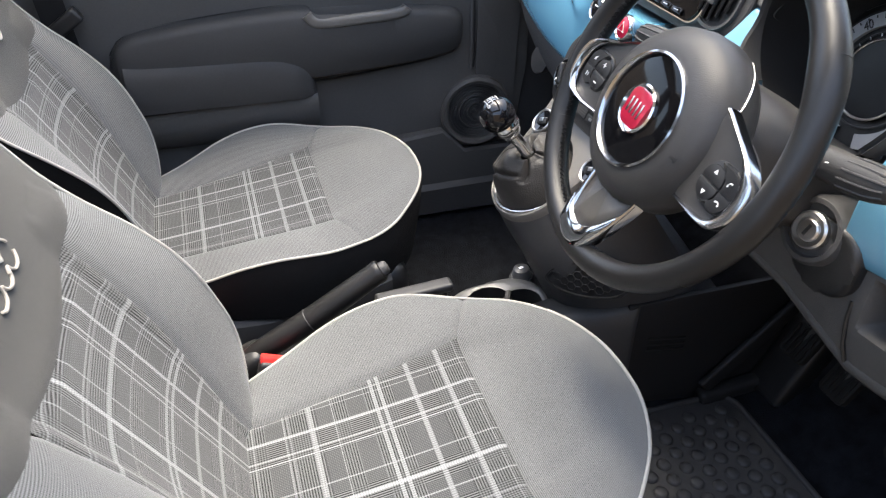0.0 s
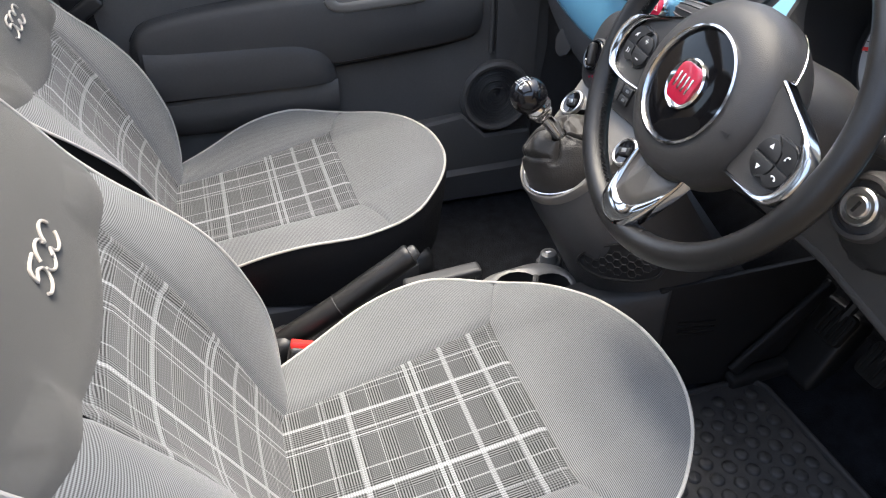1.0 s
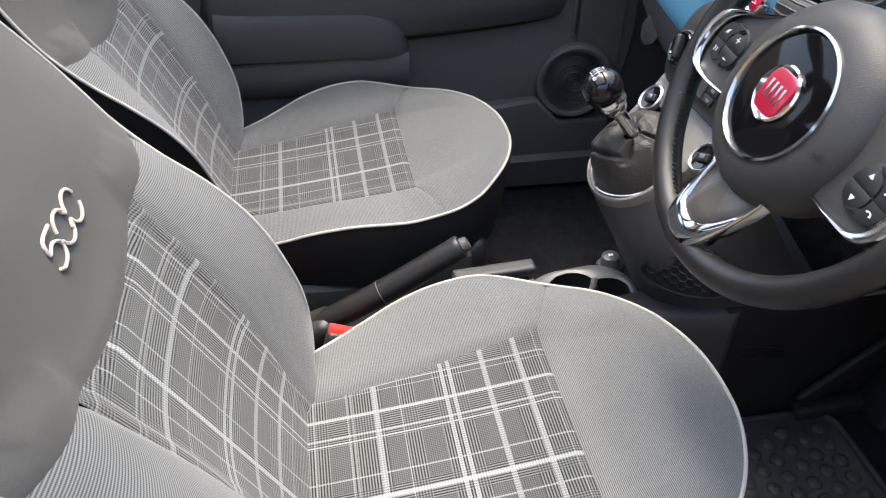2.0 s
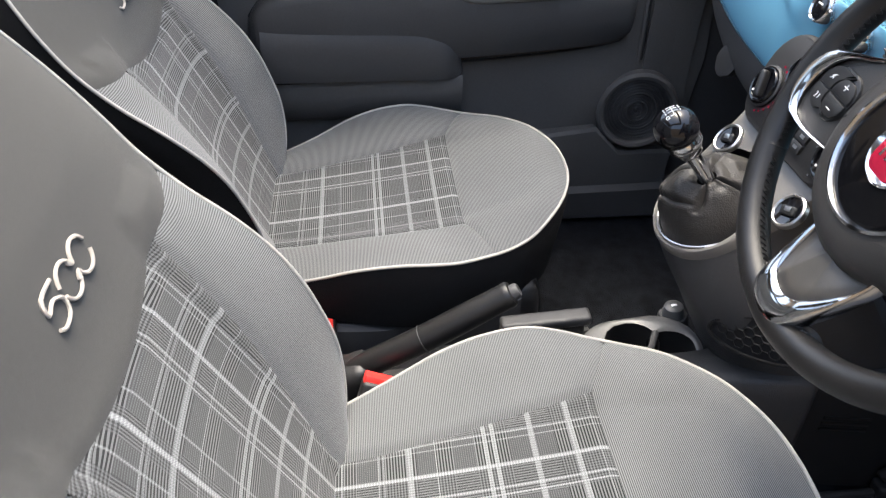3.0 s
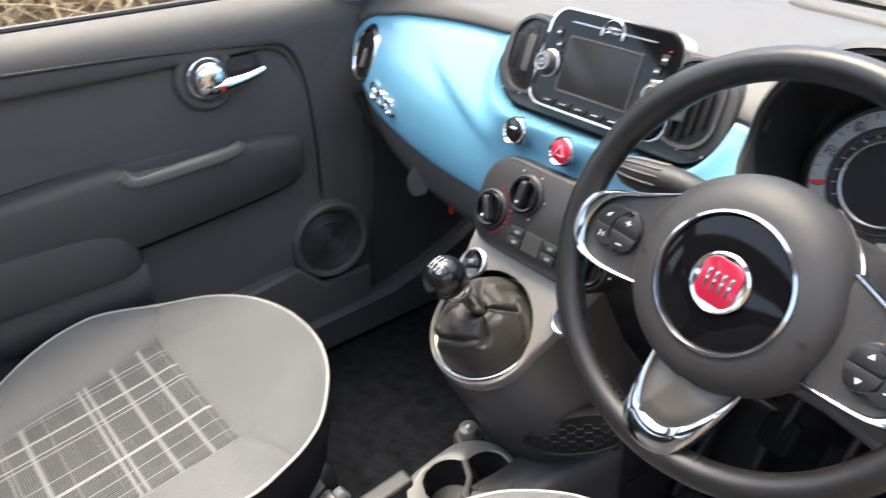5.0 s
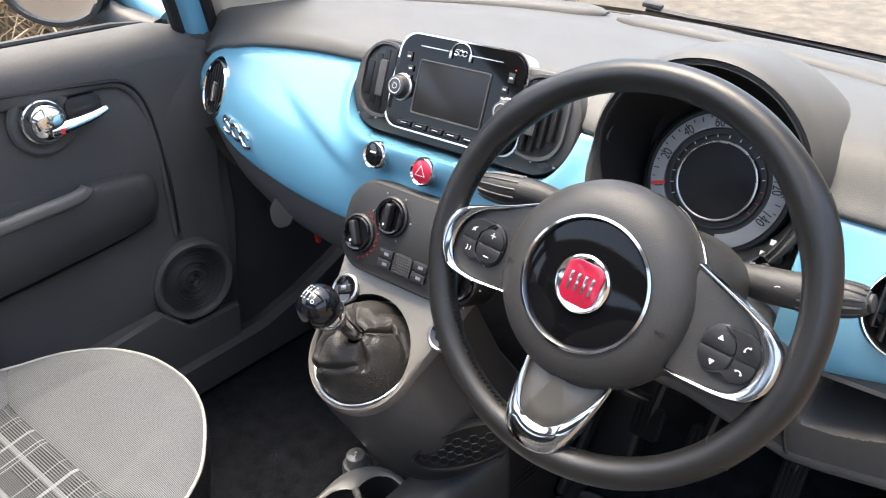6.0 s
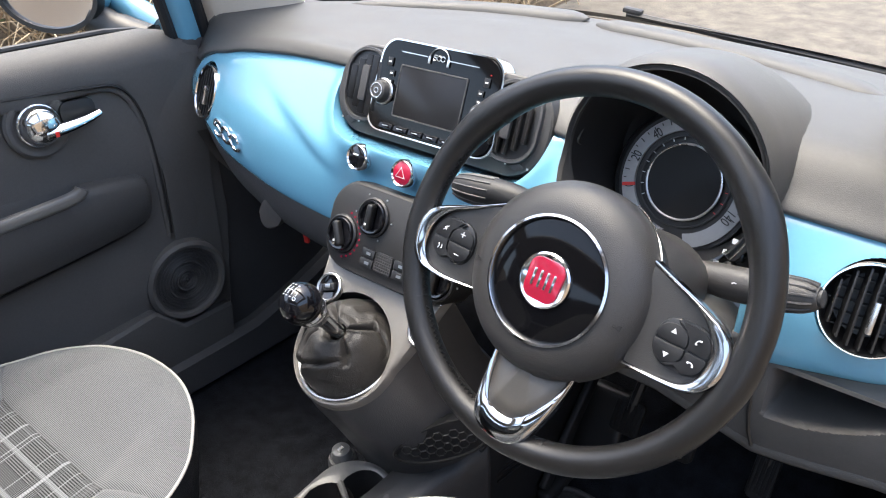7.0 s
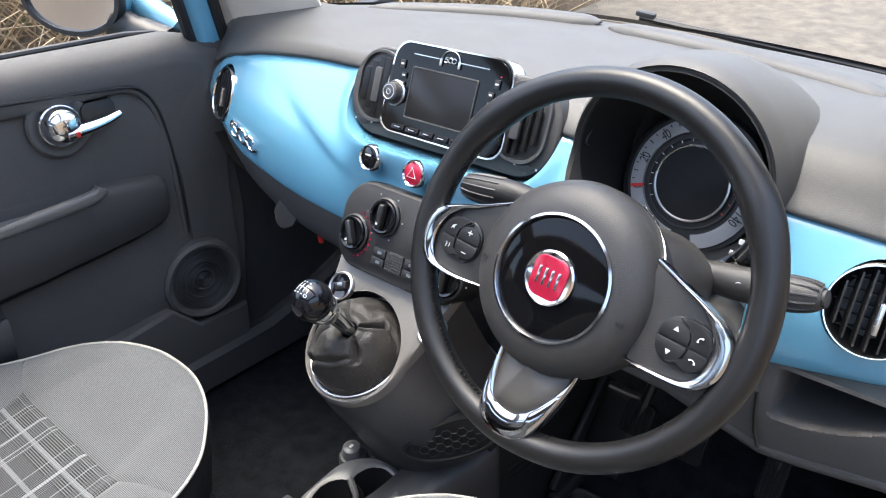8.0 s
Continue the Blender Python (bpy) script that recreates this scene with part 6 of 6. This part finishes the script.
    # window buttons in chrome rings
    for x, y in ((-0.078, 0.066), (0.100, 0.066)):
        k = L @ Matrix.Translation((x, y, 0.0045))
        btn = part("window_switch", lathe([(0.0185, -0.004), (0.0185, 0.002), (0.013, 0.0005), (0.0, -0.001)], k, 32), GLOSS, st, "round black window switch in a chrome ring")
        part("switch_ring", lathe([(0.0180, -0.004), (0.0225, -0.004), (0.0222, 0.003), (0.0200, 0.0045), (0.0182, 0.003)], k, 40), SATIN, btn, "chrome ring")
        bm = rbox((0, 0, 0.002), (0.022, 0.012, 0.006), 0.003, (12, 0, 25), 3)
        bm.transform(k)
        part("rocker", bm, BLACKPLASTIC, btn, "black rocker")
        bm = rbox((0, 0.001, 0.0056), (0.009, 0.006, 0.0008), 0.0003, (12, 0, 25))
        bm.transform(k)
        part("rocker_mark", bm, SATIN, btn, "silver window mark")
    # boot ring
    part("boot_ring", torus(BOOT_RING @ Matrix.Diagonal((1, 1.0476, 1, 1)), 0.0767, 0.0023, 72, 8), SATIN, st, "thin chrome ring")
    # leaf-shaped net pocket low on the driver's side
    P = basis((0.108, 0.103, 0.236), (0.66, -0.74, 0.12), (0.74, 0.66, 0.05)) @ Matrix.Rotation(radians(7), 4, "Z")
    leaf = spline([(-0.064, -0.008), (-0.046, -0.024), (-0.015, -0.031), (0.025, -0.029), (0.058, -0.018), (0.072, 0.002), (0.062, 0.022), (0.030, 0.030), (-0.012, 0.024), (-0.045, 0.012)], 4, closed=True)
    leaf = [(p[0], p[1]) for p in leaf]
    pocket = part("net_pocket", slab(leaf, P @ Matrix.Translation((0, 0, 0.013)), 0.02, 0.001), BLACKPLASTIC, st, "black storage pocket")
    part("pocket_rim", frame_plate([(x * 1.06, y * 1.12) for x, y in leaf], [(x * 0.985, y * 0.97) for x, y in leaf], P @ Matrix.Translation((0, 0, 0.0165)), 0.014, 0.003), PANEL, pocket, "dark pocket rim")
    bm = bmesh.new()
    s = 0.0078
    for i in range(-6, 7):
        for j in range(-4, 5):
            cx, cy = i * 1.5 * s, (j + (i % 2) * 0.5) * 1.732 * s - 0.004
            if any(math.hypot(cx - x, cy - y) < s * 1.05 for x, y in leaf) or ((cx - 0.004) / 0.066) ** 2 + ((cy + 0.001) / 0.030) ** 2 > 1 or cy > 0.012 + 0.12 * cx:
                continue
            add_tube(bm, [P @ Vector((cx + s * math.cos(a), cy + s * math.sin(a), 0.0142)) for a in (math.pi / 3 * k for k in range(6))], 0.0012, 4, closed=True)
    part("net", bm, PANEL, pocket, "black hexagonal mesh")
    # wing that sweeps from the tray to the footwell panel
    rows = []
    for x, y, z in spline([(0.070, -0.045, 0.102), (0.080, 0.005, 0.112), (0.094, 0.055, 0.136), (0.110, 0.100, 0.156), (0.126, 0.150, 0.166), (0.1345, 0.195, 0.169)], 4):
        rows.append([(x + a, y + b, max(FLOOR, z + c)) for a, b, c in ((-0.055, 0.050, 0.012), (-0.030, 0.028, 0.006), (-0.010, 0.010, 0.004), (0.0, 0.0, -0.001), (0.006, -0.005, -0.010), (0.010, -0.008, -0.035), (0.013, -0.009, -0.10), (0.014, -0.009, -0.30))])
    ob = part("side_wing", loft(rows, closed=False), PLASTIC, st, "dark grey wing beside the tray")
    thicken(ob, 0.004, (0.7, -0.7, 0.3))
    # side panel slots
    for k in range(3):
        part("side_slot", rbox((0.1335, 0.262, 0.084 - 0.012 * k), (0.004, 0.078, 0.0055), 0.0015, (-10, 0, 0)), BLACKPLASTIC, st, "dark slot")
    return L


L = build_stack()


def build_lever():
    g = thing("gear_lever", (-0.02, 0.03, 0.38), "gear lever with gloss black ball knob and leather boot", "gear lever")
    ball = Vector((-0.020, -0.017, 0.470))
    seat = L @ Vector((0.002, 0.012, 0.012))
    axis = (ball - seat).normalized()

    folds = [(3.9, 0.05, 4.3, 0.38, 0.020, 0.0080), (4.3, 0.38, 3.6, 0.80, 0.024, 0.0060), (4.3, 0.38, 5.4, 0.60, 0.024, 0.0055), (0.75, 0.50, 0.6, 0.96, 0.026, 0.0120), (0.75, 0.50, 0.25, 0.22, 0.030, 0.0045), (5.9, 0.92, 5.6, 0.52, 0.032, 0.0060), (2.2, 0.95, 2.4, 0.50, 0.032, 0.0065), (1.5, 0.62, 1.2, 0.20, 0.034, 0.0045), (3.1, 0.92, 3.0, 0.55, 0.030, 0.0055)]

    def crease(t, b):
        """How deep the nearest creases of the leather lie."""
        out = 0.0
        for t0, b0, t1, b1, wide, deep in folds:
            for turn in (-2 * math.pi, 0, 2 * math.pi):
                px, py, qx, qy = t0 * 0.35, b0, t1 * 0.35, b1
                x = (t + turn) * 0.35
                f = ((x - px) * (qx - px) + (b - py) * (qy - py)) / ((qx - px) ** 2 + (qy - py) ** 2)
                e = min(1, max(0, f))
                d = math.hypot(x - px - (qx - px) * e, b - py - (qy - py) * e)
                out += deep * (math.exp(-abs(d / wide) ** 1.1) - 0.3 * math.exp(-((d - 0.07) / 0.04) ** 2)) * (1 - 0.4 * abs(2 * e - 1))
        return out

    up = BOOT_RING.to_3x3() @ Vector((0, 0, 1))
    reach = (0.053 - (seat - BOOT_RING.translation).dot(up)) / axis.dot(up)
    foot = seat + axis * reach
    foot -= up * (foot - BOOT_RING.translation).dot(up)
    bag = table([(0.0, 0.985, -0.004), (0.06, 0.965, 0.003), (0.14, 0.93, 0.012), (0.30, 0.83, 0.032), (0.45, 0.71, 0.047), (0.60, 0.57, 0.058), (0.72, 0.45, 0.0640), (0.84, 0.32, 0.0660), (0.93, 0.23, 0.0630), (1.0, 0.16, 0.056)])

    def skin(a, b):
        """A slack leather bag that rises from the ring, folds over at its lip and sinks to the shaft."""
        t = 2 * math.pi * a
        base = BOOT_RING @ Vector((0.0755 * math.cos(t), 0.0790 * math.sin(t), 0.0))
        r, h = bag(b)
        lean = 0.91 + 0.11 * math.cos(t - 4.2) + 0.05 * math.sin(3 * t + 0.6)
        slack = math.sin(math.pi * min(1, b / 0.9))
        r *= 1 + slack * (0.030 * math.sin(3 * t + 2.2) + 0.020 * math.sin(5 * t - 1.0 + 3 * b))
        lip = math.exp(-((b - 0.64) / 0.12) ** 2)
        h = h * (lean if b < 0.8 else lean + (1 - lean) * (b - 0.8) / 0.2) + 0.004 * lip * math.sin(4 * t + 0.8)
        h *= 1 - 0.45 * max(0.0, math.cos(t - 0.5)) * (1 - b)
        return foot + (base - foot) * r + up * (h - crease(t, b)) - (base - foot).normalized() * 0.5 * crease(t, b)
    bm = sheet(skin, 180, 60)
    bmesh.ops.remove_doubles(bm, verts=bm.verts, dist=1e-6)
    part("boot", bm, BOOT, g, "creased black leather boot")
    part("shaft", tube([seat - axis * 0.01, seat + axis * 0.03, ball - axis * 0.03], [0.012, 0.010, 0.010], 16), TRIMCHROME, g, "smoked metal lever shaft")
    m = basis(ball, axis, (1, 0, 0))
    part("collar", lathe([(0.0, -0.045), (0.0135, -0.044), (0.0160, -0.040), (0.0160, -0.036), (0.0185, -0.033), (0.0222, -0.027), (0.0225, -0.021), (0.0215, -0.015), (0.015, -0.010), (0, -0.010)], m, 36), CHROME, g, "chrome collar")
    prof = [(0.0280 * math.sin(t), -0.0280 * math.cos(t)) for t in np.linspace(0.02, math.pi - 0.001, 26)]
    knob = part("knob", lathe(prof, m, 48), GLOSS, g, "gloss black ball knob")
    # shift pattern on the crown
    bm = bmesh.new()
    tilt = Matrix.Rotation(radians(-14), 4, "X")

    def on_ball(x, y):
        return m @ (tilt @ Vector((x, y, math.sqrt(0.0282 ** 2 - x * x - y * y))))
    for x in (-0.006, 0, 0.006):
        add_tube(bm, [on_ball(x, -0.006 + 0.012 * k / 4) for k in range(5)], 0.0005, 4)
    add_tube(bm, [on_ball(-0.006 + 0.018 * k / 5, 0.0) for k in range(6)], 0.0005, 4)
    add_tube(bm, [on_ball(0.012, -0.005 * k / 3) for k in range(4)], 0.0005, 4)
    for x in (-0.006, 0, 0.006):
        for y in (-0.009, 0.009):
            add_tube(bm, [on_ball(x - 0.001, y), on_ball(x + 0.001, y + 0.0004)], 0.0009, 5)
    add_tube(bm, [on_ball(0.012 + 0.002 * math.cos(a), -0.0085 + 0.002 * math.sin(a)) for a in np.linspace(0, 6.28, 9)], 0.0006, 4)
    part("shift_pattern", bm, WHITE, knob, "white shift pattern")


build_lever()


def build_low_console():
    lc = thing("cup_holder_console", (0, -0.03, 0.05), "grey plastic cup holder console between the seats", "cup holder")
    m = Matrix.Translation((0.008, -0.006, 0.117)) @ Matrix.Rotation(radians(7), 4, "X")
    out = [(x, y) for x, y in rounded(0.142, 0.186, 0.068, 10)]
    holes = [((-0.019, -0.008), 0.041, 0.041), ((0.006, 0.044), 0.037, 0.037)]
    rings = []
    for s, d in ((0.97, 0.0), (1.0, -0.006), (1.03, -0.05), (1.22, -0.13), (1.5, -0.20)):
        rings.append([m @ Vector((x * s, y * (1 + (s - 1) * 0.5), d)) for x, y in out])
    bm = loft(rings, cap=(False, True))

    def inside(x, y):
        return any(((x - c[0]) / a) ** 2 + ((y - c[1]) / b) ** 2 < 1 for c, a, b in holes)
    part("tray_body", bm, PLASTIC, lc, "dark grey tray body")

    def plate(a, b):
        """Top plate with two round openings."""
        i = a * len(out)
        p0, p1 = out[int(i) % len(out)], out[(int(i) + 1) % len(out)]
        f = i - int(i)
        ox, oy = (p0[0] + (p1[0] - p0[0]) * f) * 0.97, (p0[1] + (p1[1] - p0[1]) * f) * 0.97
        cx, cy = 0.004, -0.002
        # both openings share one lobed well
        dx, dy = ox - cx, oy - cy
        ln = math.hypot(dx, dy)
        ux, uy = dx / ln, dy / ln
        r = 0.0
        for k in range(60):
            q = ln * k / 60
            if inside(cx + ux * q, cy + uy * q):
                r = q
        r = min(r, ln * 0.88)
        q = r + (ln - r) * b
        z = 0.0 + 0.002 * math.sin(math.pi * b)
        return m @ Vector((cx + ux * q, cy + uy * q, z))
    part("tray_top", sheet(plate, 120, 5), TRAYTOP, lc, "grey tray top, its colour lifted for sheen")
    for (cx, cy), a, b in holes:
        part("cup_well", lathe([(a, 0.0005), (a * 0.98, -0.01), (a * 0.90, -0.055), (a * 0.5, -0.060), (0.0, -0.060)], m @ Matrix.Translation((cx, cy, -0.0015)), 40), BLACKPLASTIC, lc, "black round cup well")
    part("divider", tube([m @ Vector(p) for p in ((-0.034, 0.034, -0.004), (-0.005, 0.018, -0.004), (0.012, -0.006, -0.006), (0.028, -0.012, -0.005), (0.048, -0.018, -0.004))], [0.006, 0.005, 0.006, 0.006, 0.007], 8), DOORSKIN, lc, "grey divider")
    bm = rbox((-0.010, -0.066, 0.002), (0.016, 0.024, 0.006), 0.002)
    bm.transform(m)
    part("slot_frame", bm, SATIN, lc, "bright metal slot")
    bm = rbox((-0.010, -0.068, 0.005), (0.008, 0.012, 0.002), 0.0006)
    bm.transform(m)
    part("slot", bm, BLACKPLASTIC, lc)
    # power socket
    p = m @ Matrix.Translation((-0.070, 0.074, -0.006))
    part("socket_boss", lathe([(0.030, -0.15), (0.026, -0.03), (0.0235, -0.004), (0.021, 0.0), (0.0, 0.001)], p, 28), PLASTIC, lc, "grey boss under the socket")
    soc = part("socket", lathe([(0.017, -0.02), (0.017, 0.006), (0.0155, 0.010), (0.0145, 0.0165), (0.012, 0.018), (0.0, 0.018)], p, 28), TRAYTOP, lc, "grey socket cap")
    bm = rbox((0, 0, 0.0185), (0.006, 0.009, 0.0008), 0)
    bm.transform(p)
    part("socket_mark", bm, SATIN, soc, "pale plug mark")
    # tunnel trim and tray behind
    rings = []
    for y, w, z in ((-0.62, 0.075, 0.055), (-0.50, 0.075, 0.060), (-0.38, 0.072, 0.066), (-0.25, 0.070, 0.075), (-0.14, 0.072, 0.085), (-0.06, 0.078, 0.088)):
        rings.append([(x, y, zz) for x, zz in ((-w - 0.035, FLOOR), (-w - 0.012, z - 0.03), (-w, z), (-w + 0.012, z + 0.004), (-w + 0.024, z - 0.018), (w - 0.024, z - 0.018), (w - 0.012, z + 0.004), (w, z), (w + 0.012, z - 0.03), (w + 0.035, FLOOR))])
    part("tunnel_trim", loft(rings), PLASTIC, lc, "dark grey tunnel trim")
    hb = thing("handbrake", (0.008, -0.40, 0.08), "black handbrake lever with a grey release button", "handbrake")
    pts = spline([(0.008, -0.47, 0.075), (0.008, -0.42, 0.114), (0.008, -0.33, 0.164), (0.008, -0.26, 0.208), (0.008, -0.215, 0.237)], 6)
    rad = [0.0192 - 0.001 * math.cos(k / 24 * 6) for k in range(len(pts))]
    lever = part("grip", tube(pts, rad, 20), LEATHER, hb, "black grip")
    d = (Vector(pts[-1]) - Vector(pts[-3])).normalized()
    mm = basis(pts[-1], d, (1, 0, 0))
    part("cap", lathe([(0.0186, -0.004), (0.0190, 0.002), (0.017, 0.006), (0.0125, 0.007), (0.0, 0.007)], mm, 28), LEATHER, hb)
    part("release_button", lathe([(0.0115, 0.004), (0.0115, 0.013), (0.009, 0.017), (0.0, 0.018)], mm, 24), PLASTIC, hb, "grey release button")
    i = len(pts) // 2
    part("grip_seam", torus(basis(pts[i], Vector(pts[i + 1]) - Vector(pts[i - 1]), (1, 0, 0)), 0.0203, 0.0010, 32, 6), PLASTIC, lever, "thin grey seam")
    part("gaiter", rbox((0.008, -0.455, 0.075), (0.06, 0.13, 0.07), 0.02, (28, 0, 0), 3), BLACKPLASTIC, hb, "black gaiter")
    arm = thing("console_lid", (-0.022, -0.17, 0.15), "grey flat lever beside the handbrake", "lever")
    part("lid", rbox((-0.022, -0.148, 0.158), (0.028, 0.134, 0.017), 0.008, (4, 0, 0), 5), GRIP, arm, "grey plastic top")
    part("lid_side", rbox((-0.022, -0.152, 0.140), (0.023, 0.126, 0.030), 0.009, (4, 0, 0), 4), BLACKPLASTIC, arm, "black underside")
    part("lid_foot", rbox((-0.022, -0.195, 0.09), (0.018, 0.03, 0.11), 0.004), BLACKPLASTIC, arm)


build_low_console()


# ---- footwell ----
def build_footwell():
    mat = thing("floor_mat", (0.34, 0.18, FLOOR), "black rubber floor mat with round studs", "floor mat")
    x0, x1, y0, y1 = 0.150, 0.575, -0.20, 0.415
    fz = lambda y: FLOOR + 0.010 + max(0, y - 0.45) * 0.75
    part("mat_sheet", sheet(lambda a, b: (x0 + (x1 - x0) * a, y0 + (y1 - y0) * b, fz(0) - 0.002 + 0.0015 * noise.noise((a * 8, b * 8, 2))), 30, 40), RUBBER, mat, "black rubber sheet")
    part("mat_border", tube([(x, y, fz(0)) for x, y in [(p[0], p[1]) for p in rounded(x1 - x0, y1 - y0, 0.04, 6, (x0 + x1) / 2, (y0 + y1) / 2)]], 0.006, 8, closed=True), RUBBER, mat, "raised rubber border")
    me = None
    for i in range(12):
        for j in range(17):
            x = x0 + 0.035 + 0.0325 * i + (0.016 if j % 2 else 0)
            y = y0 + 0.035 + 0.034 * j
            if x > x1 - 0.03:
                continue
            if me is None:
                bm = lathe([(0.0125, -0.002), (0.0118, 0.003), (0.009, 0.0052), (0.0, 0.0058)], Matrix.Identity(4), 12)
                me = bpy.data.meshes.new("stud")
                bm.to_mesh(me)
                bm.free()
                me.materials.append(RUBBER)
                me.polygons.foreach_set("use_smooth", [True] * len(me.polygons))
            s = new("stud", me)
            s.parent = mat
            s.location = Vector((x, y, fz(0) - 0.001)) - Vector(mat.location)
    for x, y, z, w, h, lab in ((0.257, 0.42, 0.140, 0.052, 0.060, "clutch"), (0.350, 0.42, 0.140, 0.052, 0.060, "brake"), (0.482, 0.42, 0.160, 0.036, 0.095, "accelerator")):
        p = thing("pedal", (x, y, z), "black rubber-faced " + lab + " pedal", "pedal", "pedals")
        mm = basis((x, y, z), (0, -0.85, 0.52), (1, 0, 0))
        pad = part("pad", slab(rounded(w, h, 0.010, 4), mm, 0.012, 0.003), PEDALRUBBER, p, "ribbed rubber pad")
        for r in range(5):
            bm = rbox((-w * 0.36 + w * 0.18 * r, 0, 0.001), (w * 0.09, h * 0.8, 0.004), 0.001)
            bm.transform(mm)
            part("pad_rib", bm, PEDALRUBBER, pad)
        part("arm", tube([(x, y + 0.01, z), (x + 0.01, y + 0.05, z + 0.10), (x + 0.01, y + 0.07, z + 0.24)], 0.009, 8), BLACKPLASTIC, p, "black steel arm")
    # console side panel with its raised ribs beside the pedals
    side = thing("footwell_panel", (0.13, 0.35, FLOOR), "black footwell side panel with a moulded brace", "panel")
    part("panel", rbox((0.128, 0.345, 0.041), (0.012, 0.34, 0.262), 0.005), TRAY, side, "black plastic panel")
    part("brace", rbox((0.146, 0.440, 0.035), (0.014, 0.235, 0.032), 0.006, (46, 0, 0), 3), TRAY, side, "moulded diagonal brace")
    part("footrest", rbox((0.175, 0.52, 0.0), (0.09, 0.05, 0.17), 0.015, (-25, 0, 0), 3), BLACKPLASTIC, side, "black footrest")
    part("ledge", rbox((0.150, 0.46, -0.062), (0.030, 0.22, 0.030), 0.010, (4, 0, 0), 3), TRAY, side, "moulded ledge")
    single("red_tag", rbox((-0.335, 0.262, 0.350), (0.010, 0.006, 0.030), 0.002, (10, 0, 12)), REDPLASTIC, "small red plastic tag under the glovebox", "tag", (-0.335, 0.262, 0.350))


build_footwell()
